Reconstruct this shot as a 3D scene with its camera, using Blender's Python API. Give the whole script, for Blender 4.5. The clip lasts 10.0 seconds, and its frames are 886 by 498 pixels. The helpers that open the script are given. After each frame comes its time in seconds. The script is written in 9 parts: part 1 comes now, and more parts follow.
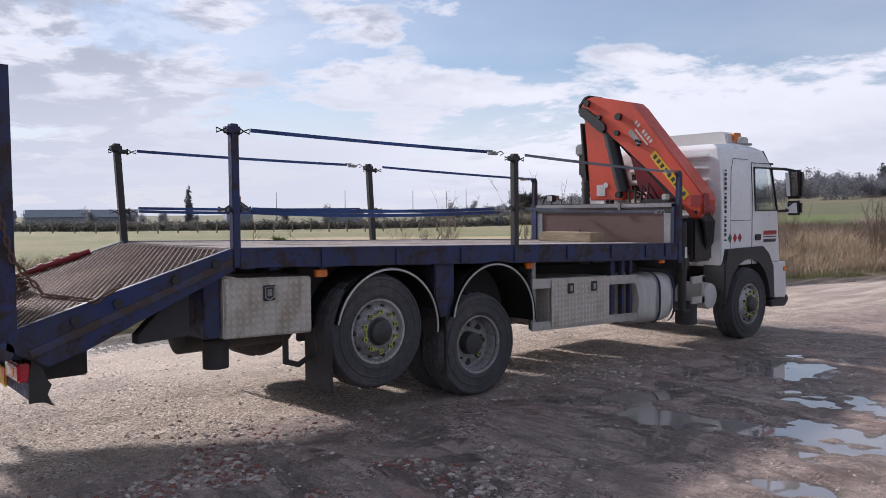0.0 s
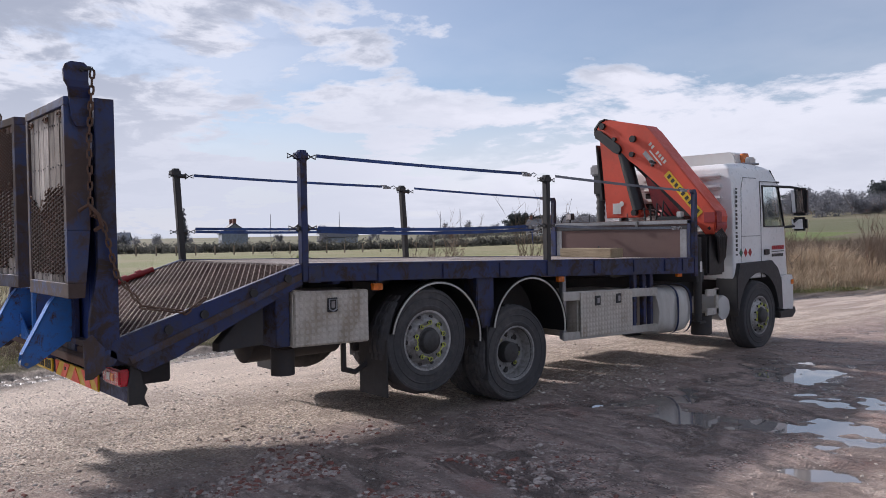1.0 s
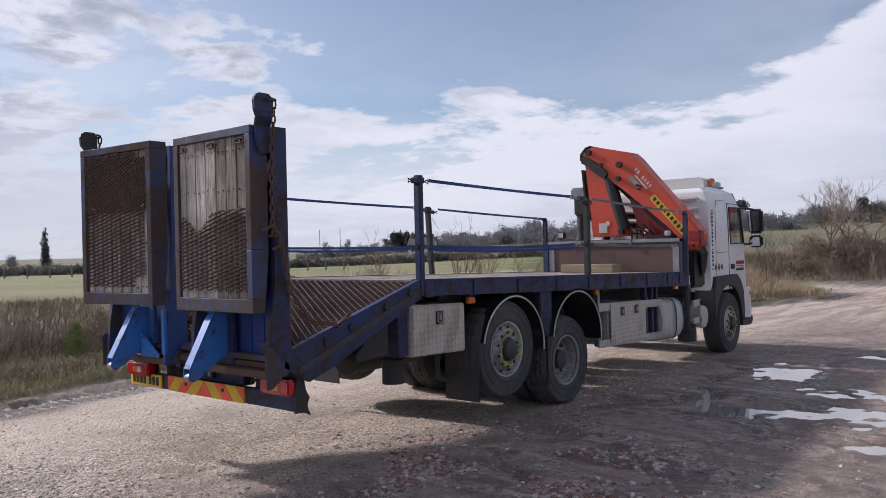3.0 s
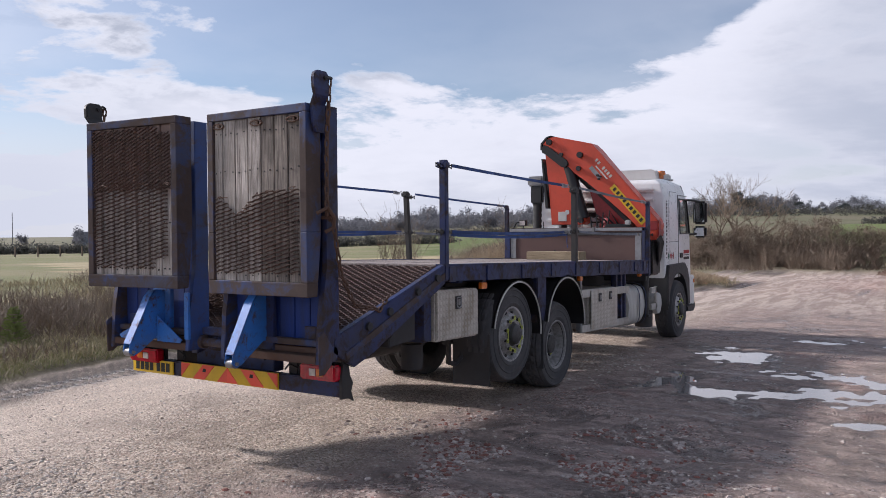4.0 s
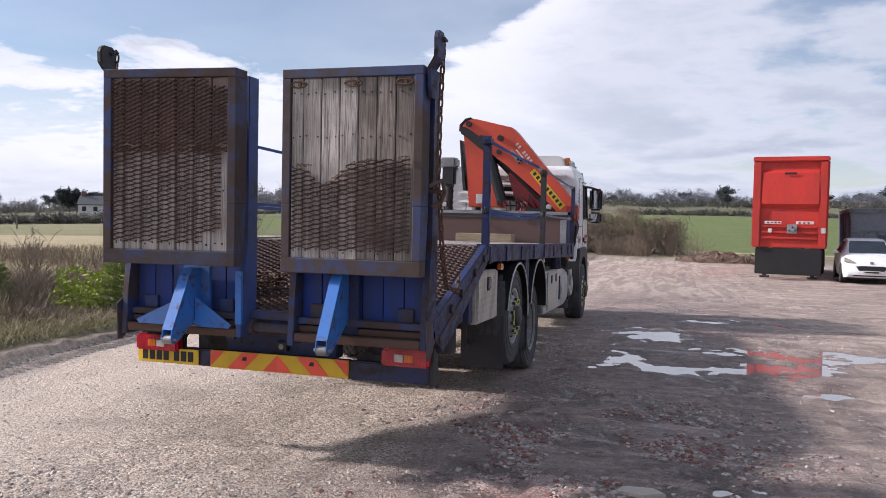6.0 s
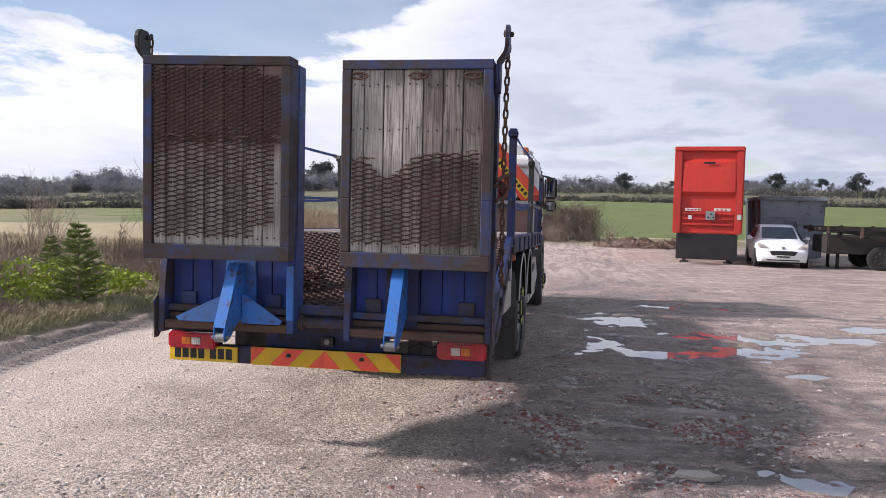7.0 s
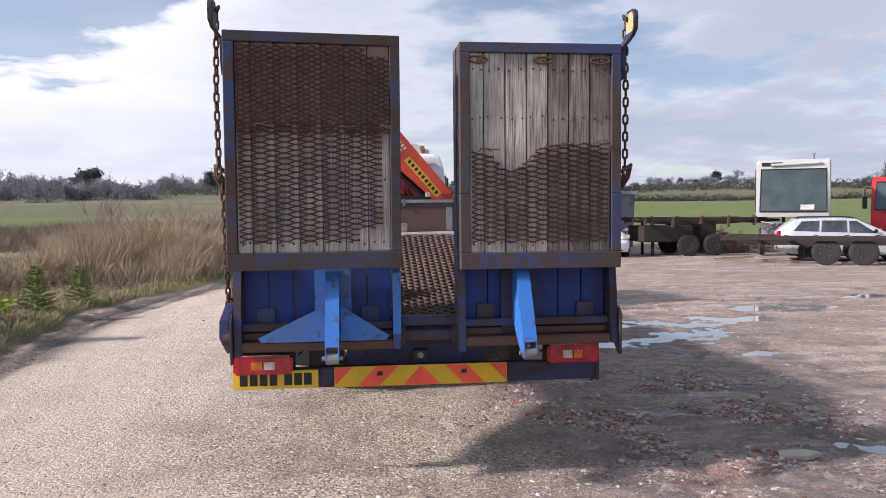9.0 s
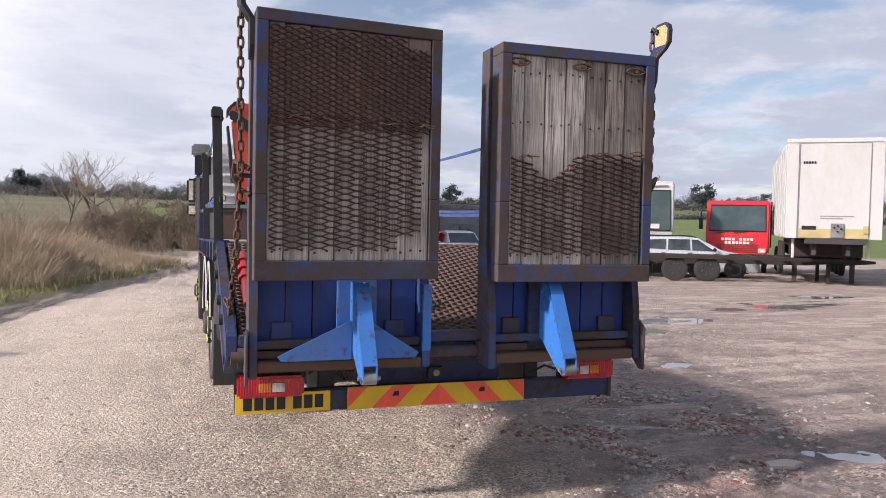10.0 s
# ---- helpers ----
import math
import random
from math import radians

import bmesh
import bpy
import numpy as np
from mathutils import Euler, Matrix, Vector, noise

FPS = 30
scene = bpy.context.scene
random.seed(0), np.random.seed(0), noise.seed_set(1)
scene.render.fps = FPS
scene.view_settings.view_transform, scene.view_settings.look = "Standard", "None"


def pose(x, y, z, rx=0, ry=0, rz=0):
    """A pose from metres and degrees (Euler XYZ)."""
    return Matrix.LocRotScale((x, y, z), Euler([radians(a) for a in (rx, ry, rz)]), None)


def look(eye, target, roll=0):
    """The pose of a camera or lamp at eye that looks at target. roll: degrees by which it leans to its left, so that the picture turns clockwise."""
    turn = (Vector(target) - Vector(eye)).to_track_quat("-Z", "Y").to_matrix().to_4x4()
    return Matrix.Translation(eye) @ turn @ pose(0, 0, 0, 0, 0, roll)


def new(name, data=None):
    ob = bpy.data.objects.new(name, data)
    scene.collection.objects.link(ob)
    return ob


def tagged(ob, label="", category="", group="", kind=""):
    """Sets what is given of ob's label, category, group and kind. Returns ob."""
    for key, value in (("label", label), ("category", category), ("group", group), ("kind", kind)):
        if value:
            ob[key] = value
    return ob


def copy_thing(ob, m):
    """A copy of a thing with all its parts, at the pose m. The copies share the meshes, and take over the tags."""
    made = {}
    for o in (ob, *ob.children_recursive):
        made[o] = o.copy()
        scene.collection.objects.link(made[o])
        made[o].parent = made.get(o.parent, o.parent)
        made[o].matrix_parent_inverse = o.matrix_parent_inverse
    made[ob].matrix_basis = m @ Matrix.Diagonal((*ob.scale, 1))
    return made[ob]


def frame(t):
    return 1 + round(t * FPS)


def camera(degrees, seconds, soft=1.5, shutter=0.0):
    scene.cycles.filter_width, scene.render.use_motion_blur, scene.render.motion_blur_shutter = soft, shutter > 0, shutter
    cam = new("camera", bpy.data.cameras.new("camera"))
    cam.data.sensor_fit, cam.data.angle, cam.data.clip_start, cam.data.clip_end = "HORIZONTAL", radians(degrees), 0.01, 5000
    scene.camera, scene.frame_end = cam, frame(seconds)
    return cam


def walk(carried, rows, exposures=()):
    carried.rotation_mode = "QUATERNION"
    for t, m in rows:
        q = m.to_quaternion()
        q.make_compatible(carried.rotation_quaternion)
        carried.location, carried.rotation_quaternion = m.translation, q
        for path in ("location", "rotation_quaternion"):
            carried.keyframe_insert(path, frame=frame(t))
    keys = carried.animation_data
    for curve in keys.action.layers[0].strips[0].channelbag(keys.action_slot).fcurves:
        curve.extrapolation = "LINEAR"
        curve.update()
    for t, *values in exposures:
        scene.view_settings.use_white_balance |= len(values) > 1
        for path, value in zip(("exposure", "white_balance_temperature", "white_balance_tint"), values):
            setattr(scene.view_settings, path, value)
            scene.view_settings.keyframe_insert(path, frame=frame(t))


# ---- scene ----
cam = camera(59.1, 10.0, 0.9)
PATH = [
    (0, (6.609, -1.189, 1.762), (5.093, 0.112, 1.669), -0.5),
    (0.5, (6.716, -1.523, 1.763), (5.194, -0.228, 1.691), -0.8),
    (1, (6.717, -1.898, 1.741), (5.211, -0.582, 1.7), -1.0),
    (1.5, (6.566, -2.294, 1.791), (5.095, -0.94, 1.77), -0.9),
    (2, (6.322, -2.811, 1.789), (4.906, -1.398, 1.779), -0.7),
    (2.2, (6.221, -3.016, 1.784), (4.829, -1.58, 1.78), -1.0),
    (3.3, (5.514, -3.981, 1.774), (4.296, -2.395, 1.76), -1.0),
    (3.5, (5.321, -4.127, 1.785), (4.15, -2.506, 1.757), -0.7),
    (4, (4.826, -4.423, 1.782), (3.769, -2.726, 1.743), -0.4),
    (4.5, (4.342, -4.662, 1.791), (3.396, -2.9, 1.744), 0.1),
    (5, (3.787, -4.842, 1.755), (2.962, -3.02, 1.697), 0.5),
    (5.2, (3.58, -4.87, 1.768), (2.802, -3.028, 1.703), 0.9),
    (6.3, (2.432, -5.143, 1.73), (1.944, -3.205, 1.641), 1.1),
    (6.5, (2.233, -5.203, 1.751), (1.795, -3.254, 1.655), 1.1),
    (7, (1.728, -5.294, 1.772), (1.401, -3.325, 1.658), 1.3),
    (7.5, (1.217, -5.285, 1.74), (0.979, -3.303, 1.619), 1.0),
    (8, (0.69, -5.262, 1.734), (0.55, -3.271, 1.609), 0.7),
    (8.5, (0.154, -5.166, 1.705), (0.157, -3.17, 1.585), 0.1),
    (9, (-0.384, -4.954, 1.712), (-0.166, -2.969, 1.609), -0.5),
    (9.5, (-0.926, -4.704, 1.694), (-0.466, -2.759, 1.611), -0.0),
    (10, (-1.448, -4.413, 1.686), (-0.816, -2.517, 1.614), 1.2),
]
walk(cam, [(t, look(eye, target, roll)) for t, eye, target, roll in PATH],
     exposures=[(0, 0.60, 6050, 18), (2.2, 0.43, 6020, 18), (4.5, 0.61, 6040, 18), (6.5, 0.79, 6080, 18), (8.5, 0.82, 6090, 18), (10, 0.80, 6260, 18)])

# ---- daylight: veiled spring sun over the lorry's left side ----
SUN_EL, SUN_AZ = radians(28.5), radians(-98)      # azimuth from +y towards +x
sun = new("sun", bpy.data.lights.new("sun", "SUN"))
sun.data.energy, sun.data.angle, sun.data.color = 3.05, radians(3.0), (1.0, 0.93, 0.84)
sun_way = Vector((math.sin(SUN_AZ) * math.cos(SUN_EL), math.cos(SUN_AZ) * math.cos(SUN_EL), math.sin(SUN_EL)))
sun.matrix_world = look(sun_way * 100, (0, 0, 0))

world = bpy.data.worlds.new("sky")
scene.world = world
world.use_nodes = True
wt = world.node_tree
wt.nodes.clear()


def wnode(kind, **values):
    n = wt.nodes.new(kind)
    for k, v in values.items():
        setattr(n, k, v)
    return n


def wmath(op, a, b=None, clamp=False):
    n = wnode("ShaderNodeMath", operation=op, use_clamp=clamp)
    for i, v in enumerate((a, b)):
        if v is None:
            continue
        if isinstance(v, (int, float)):
            n.inputs[i].default_value = v
        else:
            wt.links.new(v, n.inputs[i])
    return n.outputs[0]


def wsmooth(v, lo, hi):
    n = wnode("ShaderNodeMapRange", interpolation_type="SMOOTHSTEP")
    wt.links.new(v, n.inputs[0])
    n.inputs[1].default_value, n.inputs[2].default_value = lo, hi
    return n.outputs[0]


def wnoise(vec, scale, detail, rough=0.55, w=0.0, distortion=0.0):
    n = wnode("ShaderNodeTexNoise", noise_dimensions="4D")
    wt.links.new(vec, n.inputs["Vector"])
    n.inputs["W"].default_value = w
    n.inputs["Scale"].default_value, n.inputs["Detail"].default_value = scale, detail
    n.inputs["Roughness"].default_value, n.inputs["Distortion"].default_value = rough, distortion
    return n.outputs[0]


def wmix(f, a, b):
    n = wnode("ShaderNodeMix", data_type="RGBA")
    for i, v in ((0, f), (6, a), (7, b)):
        if isinstance(v, (int, float)):
            n.inputs[i].default_value = v
        elif isinstance(v, tuple):
            n.inputs[i].default_value = (*v, 1)
        else:
            wt.links.new(v, n.inputs[i])
    return n.outputs[2]


nishita = wnode("ShaderNodeTexSky", sky_type="NISHITA", sun_disc=False, sun_elevation=SUN_EL, sun_rotation=SUN_AZ,
                altitude=80, air_density=1.0, dust_density=0.3, ozone_density=1.0)
coords = wnode("ShaderNodeTexCoord").outputs["Generated"]
sep = wnode("ShaderNodeSeparateXYZ")
wt.links.new(coords, sep.inputs[0])
up = wmath("MAXIMUM", sep.outputs[2], 0.0)
# clouds lie on a flat layer overhead, so they crowd together towards the horizon
flat = wmath("ADD", up, 0.16)
plane = wnode("ShaderNodeCombineXYZ")
wt.links.new(wmath("DIVIDE", sep.outputs[0], flat), plane.inputs[0])
wt.links.new(wmath("DIVIDE", sep.outputs[1], flat), plane.inputs[1])
layer = plane.outputs[0]
big = wnoise(layer, 1.15, 11, 0.60, 3.1, 0.25)
fine = wnoise(layer, 3.2, 9, 0.62, 1.7, 0.3)
veil = wnoise(layer, 0.5, 6, 0.55, 8.4)


def wfacing(az, el):
    """How nearly a direction of the sky is looked at, 1 straight on."""
    n = wnode("ShaderNodeVectorMath", operation="DOT_PRODUCT")
    wt.links.new(coords, n.inputs[0])
    n.inputs[1].default_value = (math.sin(radians(az)) * math.cos(radians(el)), math.cos(radians(az)) * math.cos(radians(el)), math.sin(radians(el)))
    return n.outputs["Value"]


# clear sky high over the lorry's left front, closed cloud away to the right
clear = wsmooth(wfacing(-36, 34), 0.82, 0.985)
thick = wsmooth(wfacing(-80, 22), 0.90, 0.99)
grey_bank = wsmooth(wfacing(32, 16), 0.70, 0.97)
lump = wmath("ADD", wmath("MULTIPLY", big, 0.74), wmath("MULTIPLY", fine, 0.26))
lump = wmath("ADD", lump, wmath("MULTIPLY", wmath("SUBTRACT", 0.20, up), 0.22))
lump = wmath("SUBTRACT", lump, wmath("MULTIPLY", clear, 0.045))
lump = wmath("ADD", lump, wmath("MULTIPLY", thick, 0.085))
cover = wsmooth(lump, 0.475, 0.545)
haze = wmath("MULTIPLY", wmath("MULTIPLY", wsmooth(veil, 0.36, 0.62), 0.55), wmath("SUBTRACT", 1.0, wmath("MULTIPLY", clear, 0.75)))
cover = wmath("MAXIMUM", cover, haze)
low = wsmooth(up, 0.22, 0.03)
cover = wmath("MAXIMUM", cover, wmath("MULTIPLY", low, 0.92), clamp=True)
# a long bank of cloud whose top climbs from the lorry's left round to its right
bearing = wmath("ARCTAN2", sep.outputs[0], sep.outputs[1])
crest = wmath("ADD", 0.245, wmath("MULTIPLY", bearing, 0.150))
crest = wmath("ADD", crest, wmath("MULTIPLY", wsmooth(bearing, -0.30, 0.25), 0.45))
ragged = wmath("ADD", wmath("MULTIPLY", wmath("SUBTRACT", big, 0.5), 0.34), wmath("MULTIPLY", wmath("SUBTRACT", fine, 0.5), 0.12))
below = wmath("SUBTRACT", wmath("ADD", crest, ragged), up)
bank = wmath("MULTIPLY", wsmooth(below, -0.012, 0.028), wsmooth(bearing, -1.05, -0.75))
# towards the right the bank breaks up, and blue shows between its heaps
heaps = wnoise(layer, 0.95, 8, 0.55, 5.3, 0.2)
gap = wmath("MULTIPLY", wsmooth(bearing, -0.35, 0.25), wsmooth(heaps, 0.50, 0.41))
bank = wmath("MULTIPLY", bank, wmath("SUBTRACT", 1.0, wmath("MULTIPLY", gap, 0.8)))
cover = wmath("MAXIMUM", wmath("MULTIPLY", cover, wmath("SUBTRACT", 1.0, wmath("MULTIPLY", gap, 0.65))), wmath("MULTIPLY", bank, 0.97), clamp=True)
rim = wmath("MULTIPLY", bank, wsmooth(below, 0.16, 0.02))
belly = wmath("MULTIPLY", bank, wsmooth(below, 0.05, 0.20))
# thick middles are greyer than the bright rims
core = wsmooth(wmath("ADD", lump, wmath("MULTIPLY", wmath("SUBTRACT", fine, 0.5), 0.5)), 0.52, 0.64)
core = wmath("MULTIPLY", core, wsmooth(up, 0.05, 0.28))
toward = wnode("ShaderNodeVectorMath", operation="DOT_PRODUCT")
wt.links.new(coords, toward.inputs[0])
toward.inputs[1].default_value = sun_way
glow = wsmooth(toward.outputs["Value"], 0.955, 1.0)
cloud = wmix(core, (0.99, 1.01, 1.03), (0.55, 0.60, 0.67))
cloud = wmix(wmath("MULTIPLY", grey_bank, 0.75), cloud, wmix(fine, (0.42, 0.47, 0.55), (0.74, 0.79, 0.86)))
cloud = wmix(wmath("MULTIPLY", wmath("MULTIPLY", thick, 0.8), wsmooth(fine, 0.44, 0.56)), cloud, (0.52, 0.57, 0.65))
cloud = wmix(wmath("MULTIPLY", low, 0.75), cloud, (0.76, 0.80, 0.86))
cloud = wmix(wmath("MULTIPLY", bank, 0.8), cloud, (0.90, 0.92, 0.95))
shade = wmath("MULTIPLY", wsmooth(heaps, 0.42, 0.60), wmath("ADD", 0.28, wmath("MULTIPLY", wsmooth(bearing, -0.30, 0.20), 0.70)))
cloud = wmix(wmath("MULTIPLY", belly, shade), cloud, (0.50, 0.56, 0.65))
cloud = wmix(wmath("MULTIPLY", rim, wsmooth(bearing, 0.3, -0.3)), cloud, (1.04, 1.05, 1.07))
cloud = wmix(wmath("MULTIPLY", wsmooth(bearing, 0.05, 0.60), wsmooth(fine, 0.66, 0.42)), cloud, (0.56, 0.61, 0.69))
cloud = wmix(glow, cloud, (8.5, 7.8, 6.8))
cover = wmath("MAXIMUM", cover, wsmooth(toward.outputs["Value"], 0.93, 0.98), clamp=True)
bg_sky, bg_cloud = wnode("ShaderNodeBackground"), wnode("ShaderNodeBackground")
wt.links.new(nishita.outputs[0], bg_sky.inputs[0])
bg_sky.inputs[1].default_value = 0.065
wt.links.new(cloud, bg_cloud.inputs[0])
bg_cloud.inputs[1].default_value = 0.56
blend = wnode("ShaderNodeMixShader")
wt.links.new(cover, blend.inputs[0])
wt.links.new(bg_sky.outputs[0], blend.inputs[1])
wt.links.new(bg_cloud.outputs[0], blend.inputs[2])
wt.links.new(blend.outputs[0], wnode("ShaderNodeOutputWorld").inputs[0])

# ---- materials ----
def srgb(r, g, b):
    return tuple((c / 255 / 12.92) if c / 255 <= 0.04045 else ((c / 255 + 0.055) / 1.055) ** 2.4 for c in (r, g, b))


class Nodes:
    """A small helper for one material's nodes."""

    def __init__(self, name):
        self.mat = bpy.data.materials.new(name)
        self.mat.use_nodes = True
        self.t = self.mat.node_tree
        self.p = self.t.nodes["Principled BSDF"]

    def put(self, socket, v):
        if isinstance(v, bpy.types.NodeSocket):
            self.t.links.new(v, socket)
        elif isinstance(v, tuple) and len(v) == 3 and socket.type == "RGBA":
            socket.default_value = (*v, 1)
        elif socket.type == "RGBA":
            socket.default_value = (v, v, v, 1)
        else:
            socket.default_value = v

    def node(self, kind, **values):
        n = self.t.nodes.new(kind)
        for k, v in values.items():
            setattr(n, k, v)
        return n

    def coords(self, shift=True, stretch=(1, 1, 1)):
        c = self.node("ShaderNodeTexCoord").outputs["Object"]
        m = self.node("ShaderNodeMapping")
        self.put(m.inputs[0], c)
        m.inputs["Scale"].default_value = stretch
        if not shift:
            return m.outputs[0]
        r = self.node("ShaderNodeObjectInfo").outputs["Random"]
        a = self.node("ShaderNodeVectorMath", operation="MULTIPLY_ADD")
        self.put(a.inputs[0], r)
        a.inputs[1].default_value = (37.0, 53.0, 71.0)
        self.put(a.inputs[2], m.outputs[0])
        return a.outputs[0]

    def noise(self, vec, scale, detail=4, rough=0.55, distortion=0.0):
        n = self.node("ShaderNodeTexNoise")
        self.put(n.inputs["Vector"], vec)
        for k, v in (("Scale", scale), ("Detail", detail), ("Roughness", rough), ("Distortion", distortion)):
            n.inputs[k].default_value = v
        return n.outputs[0]

    def voronoi(self, vec, scale, feature="F1"):
        n = self.node("ShaderNodeTexVoronoi", feature=feature)
        self.put(n.inputs["Vector"], vec)
        n.inputs["Scale"].default_value = scale
        return n

    def step(self, v, lo, hi, a=0.0, b=1.0):
        n = self.node("ShaderNodeMapRange", interpolation_type="SMOOTHSTEP")
        self.put(n.inputs[0], v)
        for i, x in zip((1, 2, 3, 4), (lo, hi, a, b)):
            n.inputs[i].default_value = x
        return n.outputs[0]

    def mix(self, f, a, b, blend="MIX"):
        n = self.node("ShaderNodeMix", data_type="RGBA", blend_type=blend)
        for i, v in ((0, f), (6, a), (7, b)):
            self.put(n.inputs[i], v)
        return n.outputs[2]

    def math(self, op, a, b=0.0):
        n = self.node("ShaderNodeMath", operation=op)
        self.put(n.inputs[0], a), self.put(n.inputs[1], b)
        return n.outputs[0]

    def bump(self, height, strength=0.3, distance=0.01):
        n = self.node("ShaderNodeBump")
        n.inputs["Strength"].default_value, n.inputs["Distance"].default_value = strength, distance
        self.put(n.inputs["Height"], height)
        self.put(self.p.inputs["Normal"], n.outputs[0])

    def done(self, color=None, rough=None, metal=None, spec=None):
        for key, v in (("Base Color", color), ("Roughness", rough), ("Metallic", metal), ("Specular IOR Level", spec)):
            if v is not None:
                self.put(self.p.inputs[key], v)
        return self.mat


def worn(name, base, dirt=(0.10, 0.075, 0.055), amount=0.4, rough=0.5, metal=0.0, grain=9.0, bump=0.15, rust=None, rust_amount=0.0, streak=(1, 1, 1), tint=0.12):
    """Painted or plain surface with tone drift, dirt film and, where given, rust blotches."""
    n = Nodes(name)
    v = n.coords(stretch=streak)
    wide, tight = n.noise(v, grain * 0.25, 5), n.noise(v, grain * 3.5, 6, 0.65)
    dark = tuple(c * (1 - tint * 2) for c in base)
    c = n.mix(n.step(wide, 0.3, 0.7), base, dark)
    film = n.math("MULTIPLY", n.step(n.math("ADD", n.math("MULTIPLY", wide, 0.55), n.math("MULTIPLY", tight, 0.45)), 0.42, 0.66), amount)
    c = n.mix(film, c, dirt)
    r = n.step(tight, 0.25, 0.75, rough - 0.1, min(1.0, rough + 0.15))
    m = metal
    if rust:
        blot = n.noise(v, grain * 0.9, 10, 0.76, 0.5)
        f = n.step(blot, 0.63 - rust_amount * 0.36, 0.76 - rust_amount * 0.32)
        speck = n.mix(tight, rust, tuple(x * 0.45 for x in rust))
        c = n.mix(f, c, speck)
        r = n.mix(f, r, 0.9)
    n.bump(tight, bump, 0.004)
    return n.done(c, r, m)


def wood(name, light, dark, along=1, rough=0.85, paint=None, rust_above=None):
    """Weathered boards with grain along one axis (0 x, 1 y, 2 z)."""
    n = Nodes(name)
    s = [38.0, 38.0, 38.0]
    s[along] = 1.1
    v = n.coords(stretch=tuple(s))
    g = n.noise(v, 3.2, 8, 0.7, 0.6)
    soft = n.noise(n.coords(), 2.2, 5)
    tone = n.node("ShaderNodeObjectInfo").outputs["Random"]
    c = n.mix(n.step(g, 0.36, 0.60), dark, light)
    c = n.mix(n.math("MULTIPLY", n.step(soft, 0.4, 0.65), 0.55), c, tuple(x * 0.55 for x in dark))
    c = n.mix(n.math("MULTIPLY", tone, 0.45), c, tuple(x * 0.6 for x in light))
    if paint:
        c = n.mix(n.step(n.noise(n.coords(), 5.0, 8, 0.7), 0.62, 0.70), paint, c)
    if rust_above:
        # rust washed out of the mesh has soaked into the upper boards
        at = n.node("ShaderNodeSeparateXYZ")
        n.put(at.inputs[0], n.coords(False))
        high = n.math("ADD", at.outputs[2], n.math("MULTIPLY", n.math("SUBTRACT", n.noise(n.coords(False), 5.0, 6), 0.5), 0.5))
        c = n.mix(n.step(high, rust_above - 0.06, rust_above + 0.12, 0.0, 0.86), c, n.mix(soft, (0.30, 0.195, 0.16), (0.16, 0.105, 0.088)))
    # dark checks and cracks along the grain
    crack = n.noise(v, 7.0, 4, 0.6, 0.2)
    c = n.mix(n.step(crack, 0.66, 0.74, 0.0, 0.85), c, tuple(x * 0.25 for x in dark))
    n.bump(g, 0.5, 0.004)
    return n.done(c, rough)


BLUE = worn("blue_chassis_paint", (0.014, 0.028, 0.115), (0.045, 0.041, 0.043), 0.75, 0.5, grain=5, rust=(0.058, 0.040, 0.034), rust_amount=0.44)
BLUE_RUSTY = worn("rusty_blue_paint", (0.028, 0.055, 0.17), (0.085, 0.075, 0.075), 0.65, 0.6, grain=4, rust=(0.100, 0.070, 0.060), rust_amount=0.66)
BLUE_BRIGHT = worn("bright_blue_paint", (0.040, 0.185, 0.57), (0.10, 0.12, 0.16), 0.45, 0.42, grain=9, rust=(0.115, 0.072, 0.052), rust_amount=0.30)
BLUE_WOOD = worn("blue_painted_boards", (0.011, 0.040, 0.215), (0.045, 0.048, 0.065), 0.45, 0.6, grain=6, streak=(8, 8, 0.6))
HUB_GREY = worn("oily_hub", (0.055, 0.054, 0.054), (0.03, 0.026, 0.024), 0.6, 0.55, grain=9)
BLUE_DULL = worn("faded_blue_paint", (0.03, 0.075, 0.26), (0.085, 0.08, 0.08), 0.5, 0.55, grain=4, rust=(0.11, 0.075, 0.06), rust_amount=0.3)
BLACK_STEEL = worn("black_dirty_steel", (0.027, 0.027, 0.029), (0.07, 0.06, 0.05), 0.5, 0.6, grain=6)
UNDER = worn("underside_grime", (0.045, 0.043, 0.046), (0.085, 0.073, 0.064), 0.6, 0.8, grain=5)
RUST = worn("brown_rust", (0.115, 0.068, 0.050), (0.15, 0.075, 0.04), 0.5, 0.9, grain=14, bump=0.4)
RUST_MESH = worn("rusty_expanded_metal", (0.19, 0.125, 0.102), (0.10, 0.065, 0.055), 0.6, 0.5, metal=0.45, grain=6, bump=0.4)
RUST_STRAND = worn("dark_rusty_strands", (0.082, 0.048, 0.039), (0.14, 0.066, 0.046), 0.6, 0.8, metal=0.1, grain=7, bump=0.4)
GREY_STEEL = worn("galvanised_steel", (0.34, 0.34, 0.35), (0.16, 0.14, 0.12), 0.4, 0.45, metal=0.6, grain=8)
RUBBER = worn("tyre_rubber", (0.052, 0.052, 0.056), (0.125, 0.117, 0.114), 0.65, 0.8, grain=5, bump=0.25)
FLAP = worn("rubber_mudflap", (0.036, 0.036, 0.039), (0.07, 0.062, 0.055), 0.5, 0.75, grain=4)
RIM = worn("silver_wheel_paint", (0.48, 0.475, 0.47), (0.10, 0.085, 0.075), 0.75, 0.5, metal=0.2, grain=9)
RIM_OLD = worn("dirty_steel_wheel", (0.34, 0.335, 0.33), (0.08, 0.07, 0.06), 0.8, 0.6, metal=0.1, grain=9)
